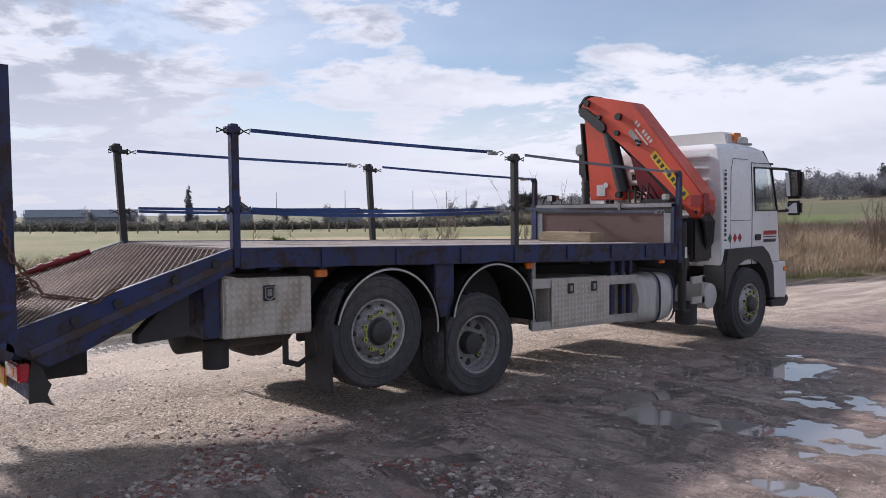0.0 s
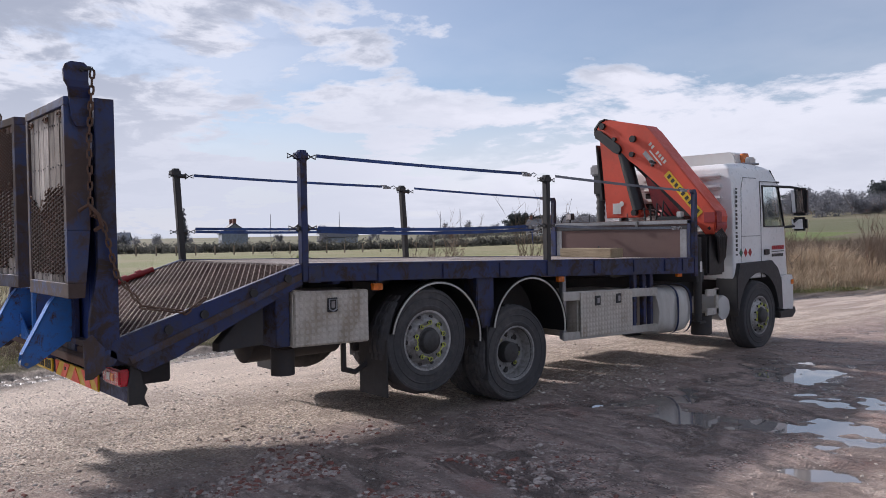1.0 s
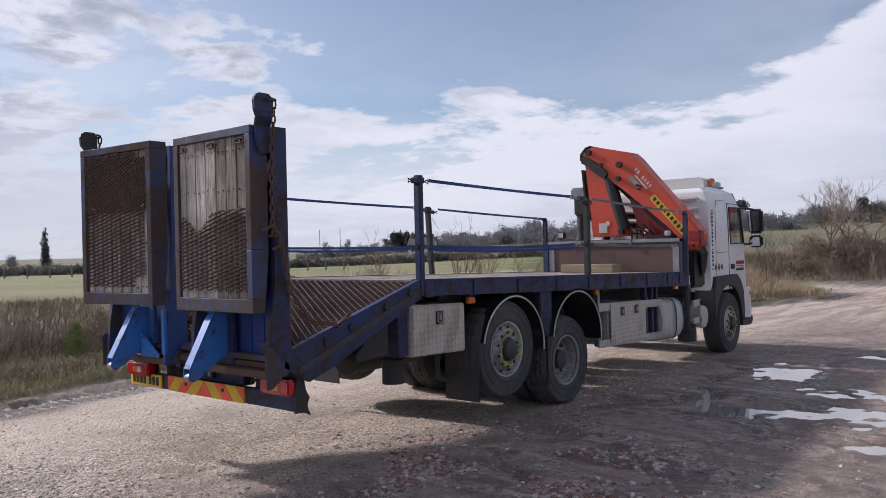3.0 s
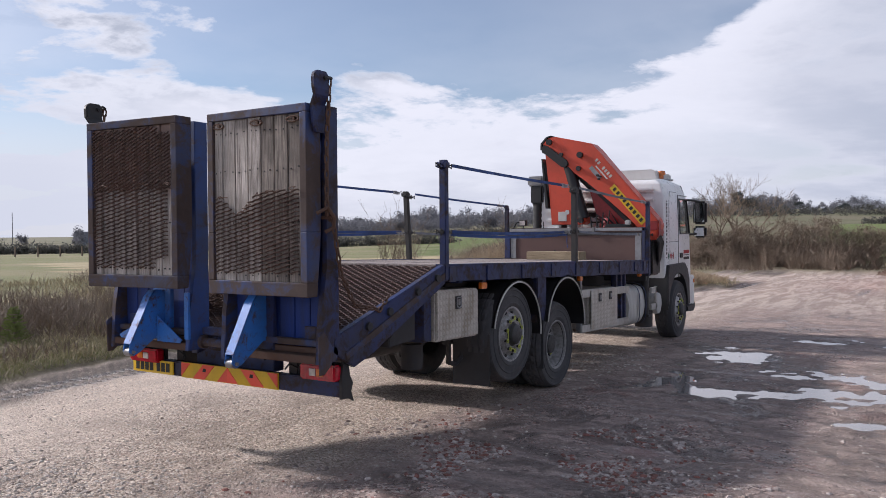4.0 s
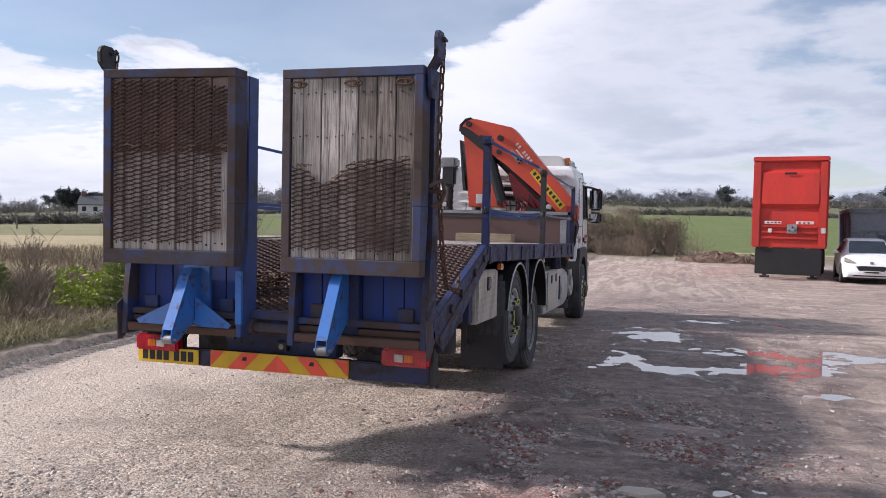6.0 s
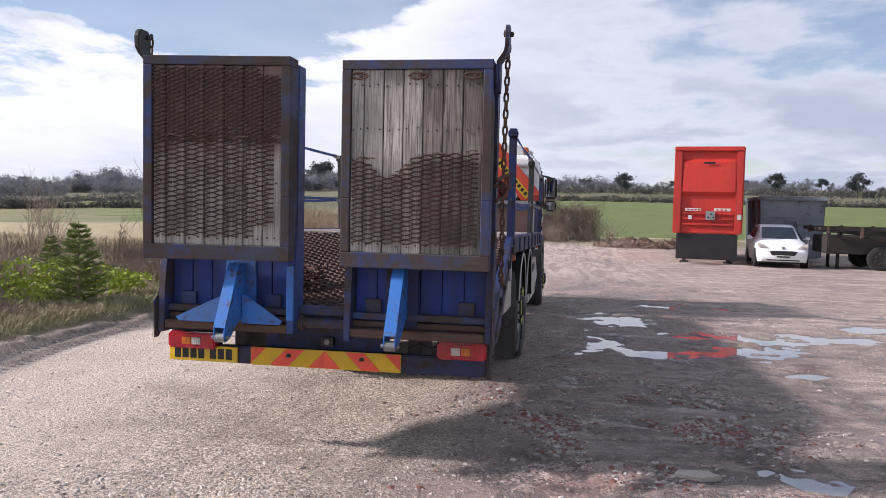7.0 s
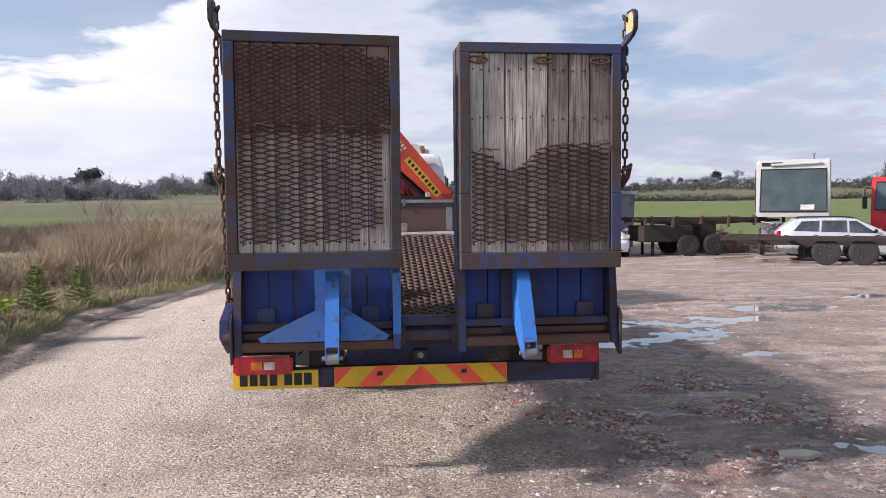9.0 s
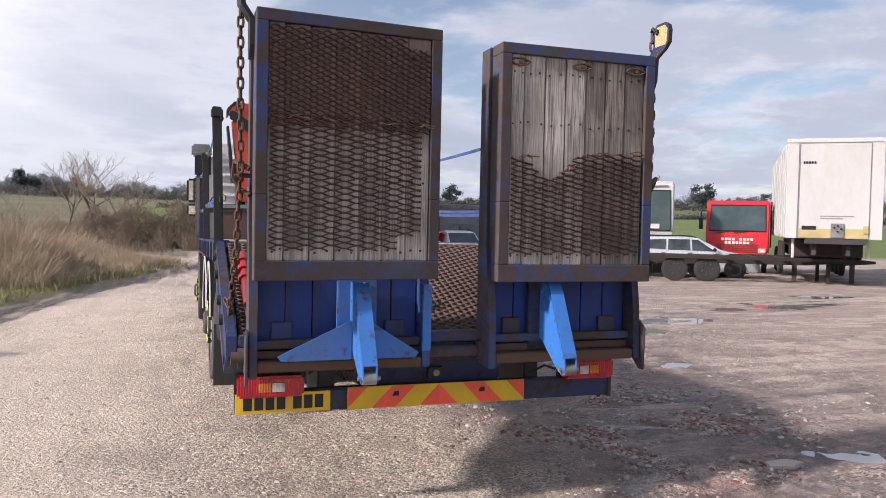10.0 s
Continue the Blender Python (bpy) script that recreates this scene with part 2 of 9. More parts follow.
YELLOW_PLASTIC = worn("yellow_plastic", (0.55, 0.60, 0.09), (0.2, 0.18, 0.05), 0.3, 0.5)
WHITE_PAINT = worn("white_cab_paint", (0.79, 0.80, 0.80), (0.38, 0.35, 0.31), 0.22, 0.32, grain=3, bump=0.02, tint=0.03)
WHITE_OLD = worn("weathered_white_panel", (0.56, 0.555, 0.54), (0.42, 0.38, 0.31), 0.3, 0.5, grain=2.5, bump=0.05, tint=0.05, streak=(1, 1, 0.35))
ORANGE = worn("orange_red_crane_paint", (0.63, 0.072, 0.032), (0.30, 0.06, 0.03), 0.3, 0.38, grain=4, bump=0.04, tint=0.08)
RED_DARK = worn("dark_red_paint", (0.33, 0.025, 0.025), (0.08, 0.03, 0.03), 0.5, 0.45, grain=6)
RED_TRAILER = worn("red_trailer_paint", (0.58, 0.035, 0.022), (0.25, 0.04, 0.03), 0.35, 0.5, grain=2.5, bump=0.05, streak=(1, 1, 0.4))
BROWN_BOARD = worn("brown_phenolic_board", (0.125, 0.066, 0.057), (0.17, 0.11, 0.09), 0.35, 0.55, grain=3, bump=0.08)
PLASTIC_GREY = worn("dark_grey_plastic", (0.035, 0.036, 0.040), (0.08, 0.075, 0.07), 0.4, 0.6, grain=6)
PLASTIC_BLACK = worn("black_plastic", (0.012, 0.012, 0.014), (0.05, 0.045, 0.04), 0.3, 0.45, grain=6)
ALU = worn("dirty_aluminium", (0.52, 0.51, 0.48), (0.22, 0.18, 0.13), 0.45, 0.5, metal=0.35, grain=5, tint=0.06)
STRAP = worn("blue_webbing", (0.045, 0.09, 0.26), (0.03, 0.035, 0.06), 0.5, 0.8, grain=20)
STRAP_GREY = worn("faded_grey_webbing", (0.20, 0.21, 0.24), (0.10, 0.10, 0.11), 0.5, 0.85, grain=20)
TARP = worn("white_wrapped_sheet", (0.62, 0.61, 0.58), (0.30, 0.27, 0.22), 0.45, 0.55, grain=3, streak=(1, 1, 0.3))
TRAILER_RUST = worn("dark_rusty_trailer_steel", (0.028, 0.022, 0.020), (0.075, 0.045, 0.034), 0.5, 0.8, grain=3)
RUBBER_OLD = worn("old_black_rubber", (0.028, 0.027, 0.027), (0.07, 0.062, 0.056), 0.5, 0.85, grain=5)
NAVY = worn("navy_stripe", (0.02, 0.035, 0.12), (0.1, 0.1, 0.1), 0.3, 0.6)
REFLECT_YELLOW = worn("yellow_reflective_film", (0.80, 0.50, 0.015), (0.4, 0.28, 0.05), 0.2, 0.35, bump=0.02)
REFLECT_RED = worn("fluorescent_red_film", (0.95, 0.11, 0.06), (0.5, 0.1, 0.06), 0.2, 0.4, bump=0.02)
PLATE_YELLOW = worn("yellow_plate", (0.85, 0.55, 0.02), (0.4, 0.3, 0.08), 0.15, 0.35, bump=0.02)
INK = worn("black_lettering", (0.012, 0.012, 0.013), (0.03, 0.03, 0.03), 0.2, 0.5)
RED_INK = worn("red_lettering", (0.40, 0.02, 0.025), (0.2, 0.02, 0.02), 0.2, 0.5)
GREEN_INK = worn("green_sticker", (0.03, 0.14, 0.09), (0.05, 0.08, 0.06), 0.2, 0.5)
WHITE_INK = worn("white_lettering", (0.72, 0.71, 0.68), (0.4, 0.38, 0.33), 0.25, 0.5)
CREAM = worn("cream_edging", (0.62, 0.60, 0.55), (0.3, 0.27, 0.22), 0.4, 0.5)
PLANK_GREY = wood("weathered_grey_planks", (0.64, 0.585, 0.53), (0.17, 0.142, 0.124), 2)
PLANK_STAINED = wood("rust_stained_planks", (0.66, 0.60, 0.545), (0.21, 0.175, 0.155), 2, rust_above=2.12)
PLANK_DARK = wood("dark_weathered_planks", (0.36, 0.31, 0.265), (0.09, 0.074, 0.063), 2)
DECK_WOOD = wood("worn_deck_boards", (0.46, 0.40, 0.36), (0.16, 0.12, 0.105), 1)
BEAM_WOOD = wood("pale_timber", (0.50, 0.40, 0.26), (0.24, 0.175, 0.10), 0)
SKIP_GREY = worn("grey_skip_paint", (0.24, 0.275, 0.30), (0.11, 0.08, 0.06), 0.45, 0.65, grain=2.5, rust=(0.10, 0.06, 0.04), rust_amount=0.2)
CAR_WHITE = worn("white_car_paint", (0.80, 0.81, 0.82), (0.5, 0.48, 0.44), 0.12, 0.22, bump=0.0, tint=0.02)
CAR_SILVER = worn("pale_silver_car_paint", (0.60, 0.63, 0.66), (0.4, 0.38, 0.35), 0.15, 0.25, metal=0.3, bump=0.0, tint=0.03)
RED_CAB = worn("red_cab_paint", (0.62, 0.022, 0.035), (0.3, 0.03, 0.03), 0.25, 0.35, bump=0.02)
YELLOW_OLD = worn("stained_yellow_band", (0.50, 0.40, 0.19), (0.4, 0.33, 0.2), 0.5, 0.6)
BRICK_MAT = worn("red_brick_fragments", (0.25, 0.105, 0.082), (0.13, 0.085, 0.07), 0.5, 0.9, grain=20, bump=0.4)
HOUSE_WHITE = worn("whitewashed_wall", (0.72, 0.72, 0.70), (0.5, 0.48, 0.44), 0.3, 0.8)
SLATE = worn("slate_roof", (0.11, 0.115, 0.13), (0.08, 0.07, 0.06), 0.4, 0.7)
# grey-blue cladding, lightened to hold the distance haze in its colour
SHED_HAZED = worn("hazed_grey_cladding", (0.27, 0.30, 0.35), (0.15, 0.15, 0.15), 0.3, 0.6)


def glass_dark(name, tint=(0.75, 0.8, 0.8)):
    n = Nodes(name)
    n.p.inputs["Transmission Weight"].default_value = 1.0
    n.p.inputs["IOR"].default_value = 1.45
    return n.done(tint, 0.02)


def lens_mat(name, color):
    n = Nodes(name)
    v = n.coords()
    ribs = n.node("ShaderNodeTexWave", wave_type="BANDS", bands_direction="X")
    n.put(ribs.inputs["Vector"], v)
    ribs.inputs["Scale"].default_value = 22
    n.bump(ribs.outputs[1], 0.3, 0.004)
    c = n.mix(n.step(n.noise(v, 14, 3), 0.3, 0.7), color, tuple(x * 0.6 for x in color))
    n.p.inputs["Coat Weight"].default_value = 0.5
    return n.done(c, 0.18)


GLASS = glass_dark("window_glass")
LENS_RED = lens_mat("red_lamp_lens", (0.55, 0.008, 0.028))
LENS_AMBER = lens_mat("amber_lamp_lens", (0.80, 0.20, 0.02))
LENS_CLEAR = lens_mat("clear_lamp_lens", (0.70, 0.62, 0.58))
MIRROR = Nodes("mirror_glass").done((0.85, 0.87, 0.88), 0.03, 1.0)


def tread_plate():
    """Aluminium checker plate: short raised bars in two directions."""
    n = Nodes("aluminium_checker_plate")
    v = n.coords(False)
    sep = n.node("ShaderNodeSeparateXYZ")
    n.put(sep.inputs[0], v)
    across = n.math("SINE", n.math("MULTIPLY", n.math("ADD", sep.outputs[1], sep.outputs[0]), 58.0))
    bars = n.step(n.math("ABSOLUTE", n.math("MULTIPLY", across, n.math("SINE", n.math("MULTIPLY", sep.outputs[2], 58.0)))), 0.35, 0.75)
    stain = n.noise(n.coords(False, (1, 2.2, 0.9)), 2.6, 6)
    c = n.mix(n.step(stain, 0.44, 0.70), (0.52, 0.485, 0.43), (0.33, 0.28, 0.215))
    c = n.mix(n.math("MULTIPLY", n.step(n.noise(v, 26, 4), 0.45, 0.7), 0.3), c, (0.25, 0.215, 0.17))
    c = n.mix(n.math("MULTIPLY", bars, 0.22), c, (0.66, 0.63, 0.58))
    n.bump(bars, 0.6, 0.004)
    return n.done(c, 0.5, 0.25)


CHECKER = tread_plate()

# ---- mesh helpers ----
def part(name, bm, material, parent=None, label="", smooth=False):
    """One mesh object, under a thing or a part."""
    me = bpy.data.meshes.new(name)
    bm.to_mesh(me)
    bm.free()
    return mesh_part(name, me, material, parent, label, smooth)


def mesh_part(name, me, material, parent=None, label="", smooth=False):
    for m in (material if isinstance(material, (list, tuple)) else (material,)):
        if m is not None and m.name not in me.materials:
            me.materials.append(m)
    if smooth:
        me.shade_smooth()
        me.set_sharp_from_angle(angle=radians(38))
    ob = new(name, me)
    if parent is not None:
        ob.parent = parent
        ob.matrix_parent_inverse = parent_world(parent).inverted()
    if label:
        ob["label"] = label
    return ob


def parent_world(ob):
    """The resting matrix of a thing or part, without waiting for an update."""
    m = ob.matrix_basis.copy()
    if ob.parent is not None:
        m = parent_world(ob.parent) @ ob.matrix_parent_inverse @ m
    return m


def thing(name, at, label, category, group="", kind=""):
    ob = new(name)
    ob.location = at
    ob.empty_display_size = 0.1
    return tagged(ob, label, category, group, kind)


def fix(bm):
    bmesh.ops.recalc_face_normals(bm, faces=bm.faces)
    return bm


def block(bm, x0, x1, y0, y1, z0, z1, bevel=0.0, lift=None):
    """A box; lift(y) shifts it up or down along its length."""
    vs = [bm.verts.new((x, y, z + (lift(y) if lift else 0))) for x in (x0, x1) for y in (y0, y1) for z in (z0, z1)]
    fs = [bm.faces.new([vs[i] for i in q]) for q in ((0, 1, 3, 2), (4, 6, 7, 5), (0, 4, 5, 1), (2, 3, 7, 6), (0, 2, 6, 4), (1, 5, 7, 3))]
    if bevel:
        bmesh.ops.bevel(bm, geom=list({e for f in fs for e in f.edges}), offset=bevel, segments=2, affect="EDGES", clamp_overlap=True)
    return bm


def box(x0, x1, y0, y1, z0, z1, bevel=0.006, lift=None):
    return fix(block(bmesh.new(), x0, x1, y0, y1, z0, z1, bevel, lift))


def slab(bm, poly, axis, a0, a1, bevel=0.0):
    """A polygon in the two other axes, drawn out along one axis."""
    def at(p, a):
        return {"x": (a, p[0], p[1]), "y": (p[0], a, p[1]), "z": (p[0], p[1], a)}[axis]
    lo, hi = [bm.verts.new(at(p, a0)) for p in poly], [bm.verts.new(at(p, a1)) for p in poly]
    n = len(poly)
    fs = [bm.faces.new(lo[::-1]), bm.faces.new(hi)]
    fs += [bm.faces.new((lo[i], lo[(i + 1) % n], hi[(i + 1) % n], hi[i])) for i in range(n)]
    if bevel:
        es = list({e for f in fs[:2] for e in f.edges})
        bmesh.ops.bevel(bm, geom=es, offset=bevel, segments=2, affect="EDGES", clamp_overlap=True)
    return bm


def plate(poly, axis, a0, a1, bevel=0.004):
    return fix(slab(bmesh.new(), poly, axis, a0, a1, bevel))


def rod(bm, p, q, r, seg=10, r2=None, caps=True):
    """A round or tapered bar from p to q."""
    p, q = Vector(p), Vector(q)
    d = (q - p).normalized()
    a = d.orthogonal().normalized()
    b = d.cross(a)
    rings = []
    for c, rad in ((p, r), (q, r if r2 is None else r2)):
        rings.append([bm.verts.new(c + rad * (math.cos(2 * math.pi * i / seg) * a + math.sin(2 * math.pi * i / seg) * b)) for i in range(seg)])
    for i in range(seg):
        j = (i + 1) % seg
        bm.faces.new((rings[0][i], rings[0][j], rings[1][j], rings[1][i]))
    if caps:
        bm.faces.new(rings[0][::-1]), bm.faces.new(rings[1])
    return bm


def tube(bm, pts, r, seg=8, closed=False):
    """A bent round bar along points."""
    pts = [Vector(p) for p in pts]
    n = len(pts)
    rings, a = [], None
    for i in range(n):
        d = (pts[(i + 1) % n] - pts[i - 1]) if closed or 0 < i < n - 1 else (pts[1] - pts[0] if i == 0 else pts[-1] - pts[-2])
        d.normalize()
        a = d.orthogonal() if a is None else a - a.dot(d) * d
        a.normalize()
        b = d.cross(a)
        rings.append([bm.verts.new(pts[i] + r * (math.cos(2 * math.pi * k / seg) * a + math.sin(2 * math.pi * k / seg) * b)) for k in range(seg)])
    for i in range(n if closed else n - 1):
        u, v = rings[i], rings[(i + 1) % n]
        for k in range(seg):
            j = (k + 1) % seg
            bm.faces.new((u[k], u[j], v[j], v[k]))
    if not closed:
        bm.faces.new(rings[0][::-1]), bm.faces.new(rings[-1])
    return bm


def lathe(bm, profile, centre, axis="x", seg=40, first=True):
    """Turns (offset along axis, radius) pairs round an axis through centre."""
    cx, cy, cz = centre
    rings = []
    for off, r in profile:
        ring = []
        for i in range(seg):
            c, s = math.cos(2 * math.pi * i / seg) * r, math.sin(2 * math.pi * i / seg) * r
            ring.append(bm.verts.new({"x": (cx + off, cy + c, cz + s), "y": (cx + c, cy + off, cz + s), "z": (cx + c, cy + s, cz + off)}[axis]))
        rings.append(ring)
    for u, v in zip(rings, rings[1:]):
        for i in range(seg):
            j = (i + 1) % seg
            bm.faces.new((u[i], u[j], v[j], v[i]))
    if first:
        bm.faces.new(rings[0][::-1])
    bm.faces.new(rings[-1])
    return fix(bm)


# ---- ground ----
def smooth01(a, lo, hi):
    t = np.clip((a - lo) / (hi - lo), 0, 1)
    return t * t * (3 - 2 * t)


LATTICE = {}


def value_noise(x, y, scale, seed):
    """Smooth lattice noise from -1 to 1."""
    if seed not in LATTICE:
        LATTICE[seed] = np.random.RandomState(seed).uniform(-1, 1, (256, 256))
    tab = LATTICE[seed]
    fx, fy = x / scale, y / scale
    ix, iy = np.floor(fx).astype(int), np.floor(fy).astype(int)
    tx, ty = fx - ix, fy - iy
    tx, ty = tx * tx * (3 - 2 * tx), ty * ty * (3 - 2 * ty)
    a, b = tab[ix % 256, iy % 256], tab[(ix + 1) % 256, iy % 256]
    c, d = tab[ix % 256, (iy + 1) % 256], tab[(ix + 1) % 256, (iy + 1) % 256]
    return (a * (1 - tx) + b * tx) * (1 - ty) + (c * (1 - tx) + d * tx) * ty


def land(x, y):
    """Broad lie of the land: level yard, then fields that climb ahead and to the right."""
    x, y = np.asarray(x, float), np.asarray(y, float)
    d = np.hypot(x, y)
    az = np.degrees(np.arctan2(x, y))
    climb = smooth01(az, -52, -18) * (1 - smooth01(az, 150, 178))
    z = -0.011 * np.clip(y - 8, 0, 25)
    z = z + climb * (3.2 * smooth01(d, 70, 190) + 11.0 * smooth01(d, 170, 480) + 8 * smooth01(d, 500, 1500))
    return z + (1 - climb) * -1.2 * smooth01(d, 60, 220) + smooth01(d, 40, 120) * 0.5 * value_noise(x, y, 45, 3)


def verge_x(y):
    """The left edge of the yard."""
    return np.interp(y, [-30, -6, 0, 3, 6, 12, 17, 22, 26, 29, 34, 40], [-3.4, -3.9, -4.35, -4.75, -4.85, -4.4, -3.4, -1.9, -1.0, -2.4, -6, -9])


def in_yard(x, y):
    """Positive on the yard, in metres from its edge."""
    wob = 0.25 * value_noise(x, y, 1.7, 11) + 0.10 * value_noise(x, y, 0.45, 12)
    left = x - verge_x(y) + wob
    ahead = np.interp(x, [-3, 1, 6, 14, 40], [36, 38, 38.5, 36, 34]) - y + 2 * wob
    return np.minimum(np.minimum(left, ahead), 46 - x)


PUDDLES = [(2.72, 7.50, 0.62, 0.62, 0.040), (2.10, 5.45, 0.30, 0.55, 0.036), (2.25, 4.72, 0.55, 0.34, 0.034), (3.00, 4.62, 0.62, 0.42, 0.037), (3.85, 5.02, 0.55, 0.46, 0.041),
           (3.80, 3.88, 0.45, 0.20, 0.034), (3.35, 6.15, 0.50, 0.36, 0.032), (4.30, 6.05, 0.35, 0.26, 0.034), (5.25, 6.35, 0.75, 0.38, 0.039), (3.10, 9.62, 0.42, 0.30, 0.040),
           (4.46, 9.45, 0.55, 0.28, 0.040), (2.92, -0.02, 0.50, 0.16, 0.033), (3.35, 0.16, 0.25, 0.22, 0.033), (1.66, 0.05, 0.45, 0.28, 0.0255), (6.9, 7.6, 1.0, 0.34, 0.042),
           (9.5, 8.9, 1.4, 0.40, 0.045), (11.5, 9.4, 1.0, 0.30, 0.040), (14.0, 11.5, 1.4, 0.30, 0.045)]


def yard_height(x, y):
    z = land(x, y)
    rough = smooth01(x, -0.5, 1.6)
    z = z + (0.004 + 0.009 * rough) * value_noise(x, y, 1.1, 21) + (0.003 + 0.008 * rough) * value_noise(x, y, 0.37, 22) + (0.002 + 0.008 * rough) * value_noise(x, y, 0.13, 23) + (0.0025 + 0.002 * rough) * value_noise(x, y, 0.06, 24)
    wx, wy = x + 0.30 * value_noise(x, y, 0.5, 31) + 0.14 * value_noise(x, y, 0.17, 33), y + 0.24 * value_noise(x, y, 0.45, 32) + 0.12 * value_noise(x, y, 0.15, 34)
    dips = 0.0
    for px, py, rx, ry, deep in PUDDLES:
        g = np.exp(-(((wx - px) / rx) ** 2 + ((wy - py) / ry) ** 2))
        z = z - deep * g
        dips = np.maximum(dips, g)
    # clods that stand out of the water
    z = z + dips * (0.021 * value_noise(x, y, 0.33, 35) + 0.018 * value_noise(x, y, 0.14, 36) + 0.006 * value_noise(x, y, 0.07, 37))
    # wheel ruts along the left edge and down the road
    for off, dep in ((0.22, 0.055), (0.55, 0.04)):
        e = x - verge_x(y) - off - 0.12 * value_noise(x, y, 2.0, 41)
        z = z - dep * np.exp(-(e / 0.12) ** 2) * (0.7 + 0.3 * np.sin(y * 46))
    # bank at the verge
    d = in_yard(x, y)
    return z + 0.10 * smooth01(-d, -0.1, 0.35) + 0.03 * np.exp(-((d - 0.05) / 0.12) ** 2) * (1 + value_noise(x, y, 0.2, 42))


def ground_mat():
    n = Nodes("yard_and_fields")
    pos = n.node("ShaderNodeNewGeometry").outputs["Position"]
    sep = n.node("ShaderNodeSeparateXYZ")
    n.put(sep.inputs[0], pos)
    zone = n.node("ShaderNodeVertexColor", layer_name="zone")
    z = n.node("ShaderNodeSeparateColor")
    n.put(z.inputs[0], zone.outputs[0])
    lip_at = n.node("ShaderNodeAttribute", attribute_name="lip").outputs["Fac"]
    yard, damp, far = z.outputs[0], z.outputs[1], z.outputs[2]
    # stones at two sizes, each with a tone of its own
    st, st2, st3 = n.voronoi(pos, 34), n.voronoi(pos, 66), n.voronoi(pos, 15)
    wide, mid, tight = n.noise(pos, 0.55, 5), n.noise(pos, 3.2, 6, 0.6), n.noise(pos, 38, 5, 0.7)
    crumb = n.noise(pos, 16, 8, 0.75)
    patch = n.noise(pos, 1.1, 10, 0.72, 0.7)
    clod = n.noise(pos, 6.0, 5, 0.6, 0.4)
    cell, cell2, cell3 = (n.node("ShaderNodeSeparateColor") for _ in range(3))
    for c0, v0 in ((cell, st), (cell2, st2), (cell3, st3)):
        n.put(c0.inputs[0], v0.outputs["Color"])
    # drawn-out tyre tracks that swing with the road
    bend = n.node("ShaderNodeVectorMath", operation="MULTIPLY")
    n.put(bend.inputs[0], pos)
    bend.inputs[1].default_value = (2.6, 0.35, 1.0)
    track = n.noise(bend.outputs[0], 1.1, 7, 0.62, 0.9)
    # tracks that cross the yard towards the parked lorries
    turn = n.node("ShaderNodeMapping")
    n.put(turn.inputs[0], pos)
    turn.inputs["Rotation"].default_value, turn.inputs["Scale"].default_value = (0, 0, radians(38)), (0.30, 2.3, 1.0)
    cross = n.noise(turn.outputs[0], 1.0, 8, 0.66, 1.1)
    # pale rolled gravel
    pale = n.mix(n.step(mid, 0.3, 0.7), (0.585, 0.472, 0.378), (0.405, 0.322, 0.255))
    pale = n.mix(n.math("MULTIPLY", n.step(cell2.outputs[0], 0.45, 0.95), 0.85), pale, (0.886, 0.778, 0.660))
    pale = n.mix(n.math("MULTIPLY", n.step(cell2.outputs[2], 0.55, 0.95), 0.85), pale, (0.144, 0.110, 0.086))
    pale = n.mix(n.math("MULTIPLY", n.step(cell.outputs[1], 0.72, 0.95), 0.8), pale, n.mix(cell.outputs[0], (0.824, 0.729, 0.623), (0.309, 0.217, 0.167)))
    pale = n.mix(n.math("MULTIPLY", n.step(n.noise(pos, 1.3, 7, 0.65), 0.48, 0.60), 0.45), pale, n.mix(tight, (0.330, 0.256, 0.200), (0.185, 0.143, 0.113)))
    pale = n.mix(n.math("MULTIPLY", n.step(track, 0.46, 0.66), 0.30), pale, (0.196, 0.150, 0.119))
    pale = n.mix(n.math("MULTIPLY", n.step(track, 0.44, 0.34), 0.35), pale, (0.721, 0.601, 0.493))
    pale = n.mix(n.math("MULTIPLY", n.step(n.math("ADD", sep.outputs[0], n.math("MULTIPLY", n.math("SUBTRACT", wide, 0.5), 3.0)), -0.6, -2.6), 0.5), pale, n.mix(n.step(tight, 0.35, 0.65), (0.886, 0.749, 0.618), (0.639, 0.522, 0.419)))
    # smooth brown mud, wet in the hollows, with beds of stone and brick trodden in
    mud = n.mix(n.step(mid, 0.32, 0.68), (0.485, 0.372, 0.325), (0.310, 0.236, 0.206))
    mud = n.mix(n.math("MULTIPLY", n.step(cross, 0.44, 0.60), 0.45), mud, (0.235, 0.180, 0.160))
    mud = n.mix(n.math("MULTIPLY", n.step(cross, 0.45, 0.36), 0.40), mud, (0.546, 0.423, 0.353))
    mud = n.mix(n.math("MULTIPLY", n.step(crumb, 0.50, 0.62), 0.55), mud, (0.175, 0.130, 0.115))
    bed = n.math("MULTIPLY", n.step(n.noise(pos, 0.95, 9, 0.68, 0.5), 0.50, 0.58), n.step(cell3.outputs[2], 0.25, 0.55))
    chips = n.mix(n.step(cell.outputs[0], 0.35, 0.65), (0.116, 0.079, 0.069), n.mix(cell.outputs[2], (0.568, 0.469, 0.409), (0.392, 0.183, 0.144)))
    chips = n.mix(n.math("MULTIPLY", n.step(cell2.outputs[1], 0.72, 0.9), 0.9), chips, (0.721, 0.626, 0.562))
    mud = n.mix(n.math("MULTIPLY", bed, 0.85), mud, chips)
    loose = n.math("MULTIPLY", n.step(cell2.outputs[0], 0.86, 0.93), n.step(patch, 0.35, 0.6))
    mud = n.mix(n.math("MULTIPLY", loose, 0.8), mud, (0.612, 0.512, 0.450))
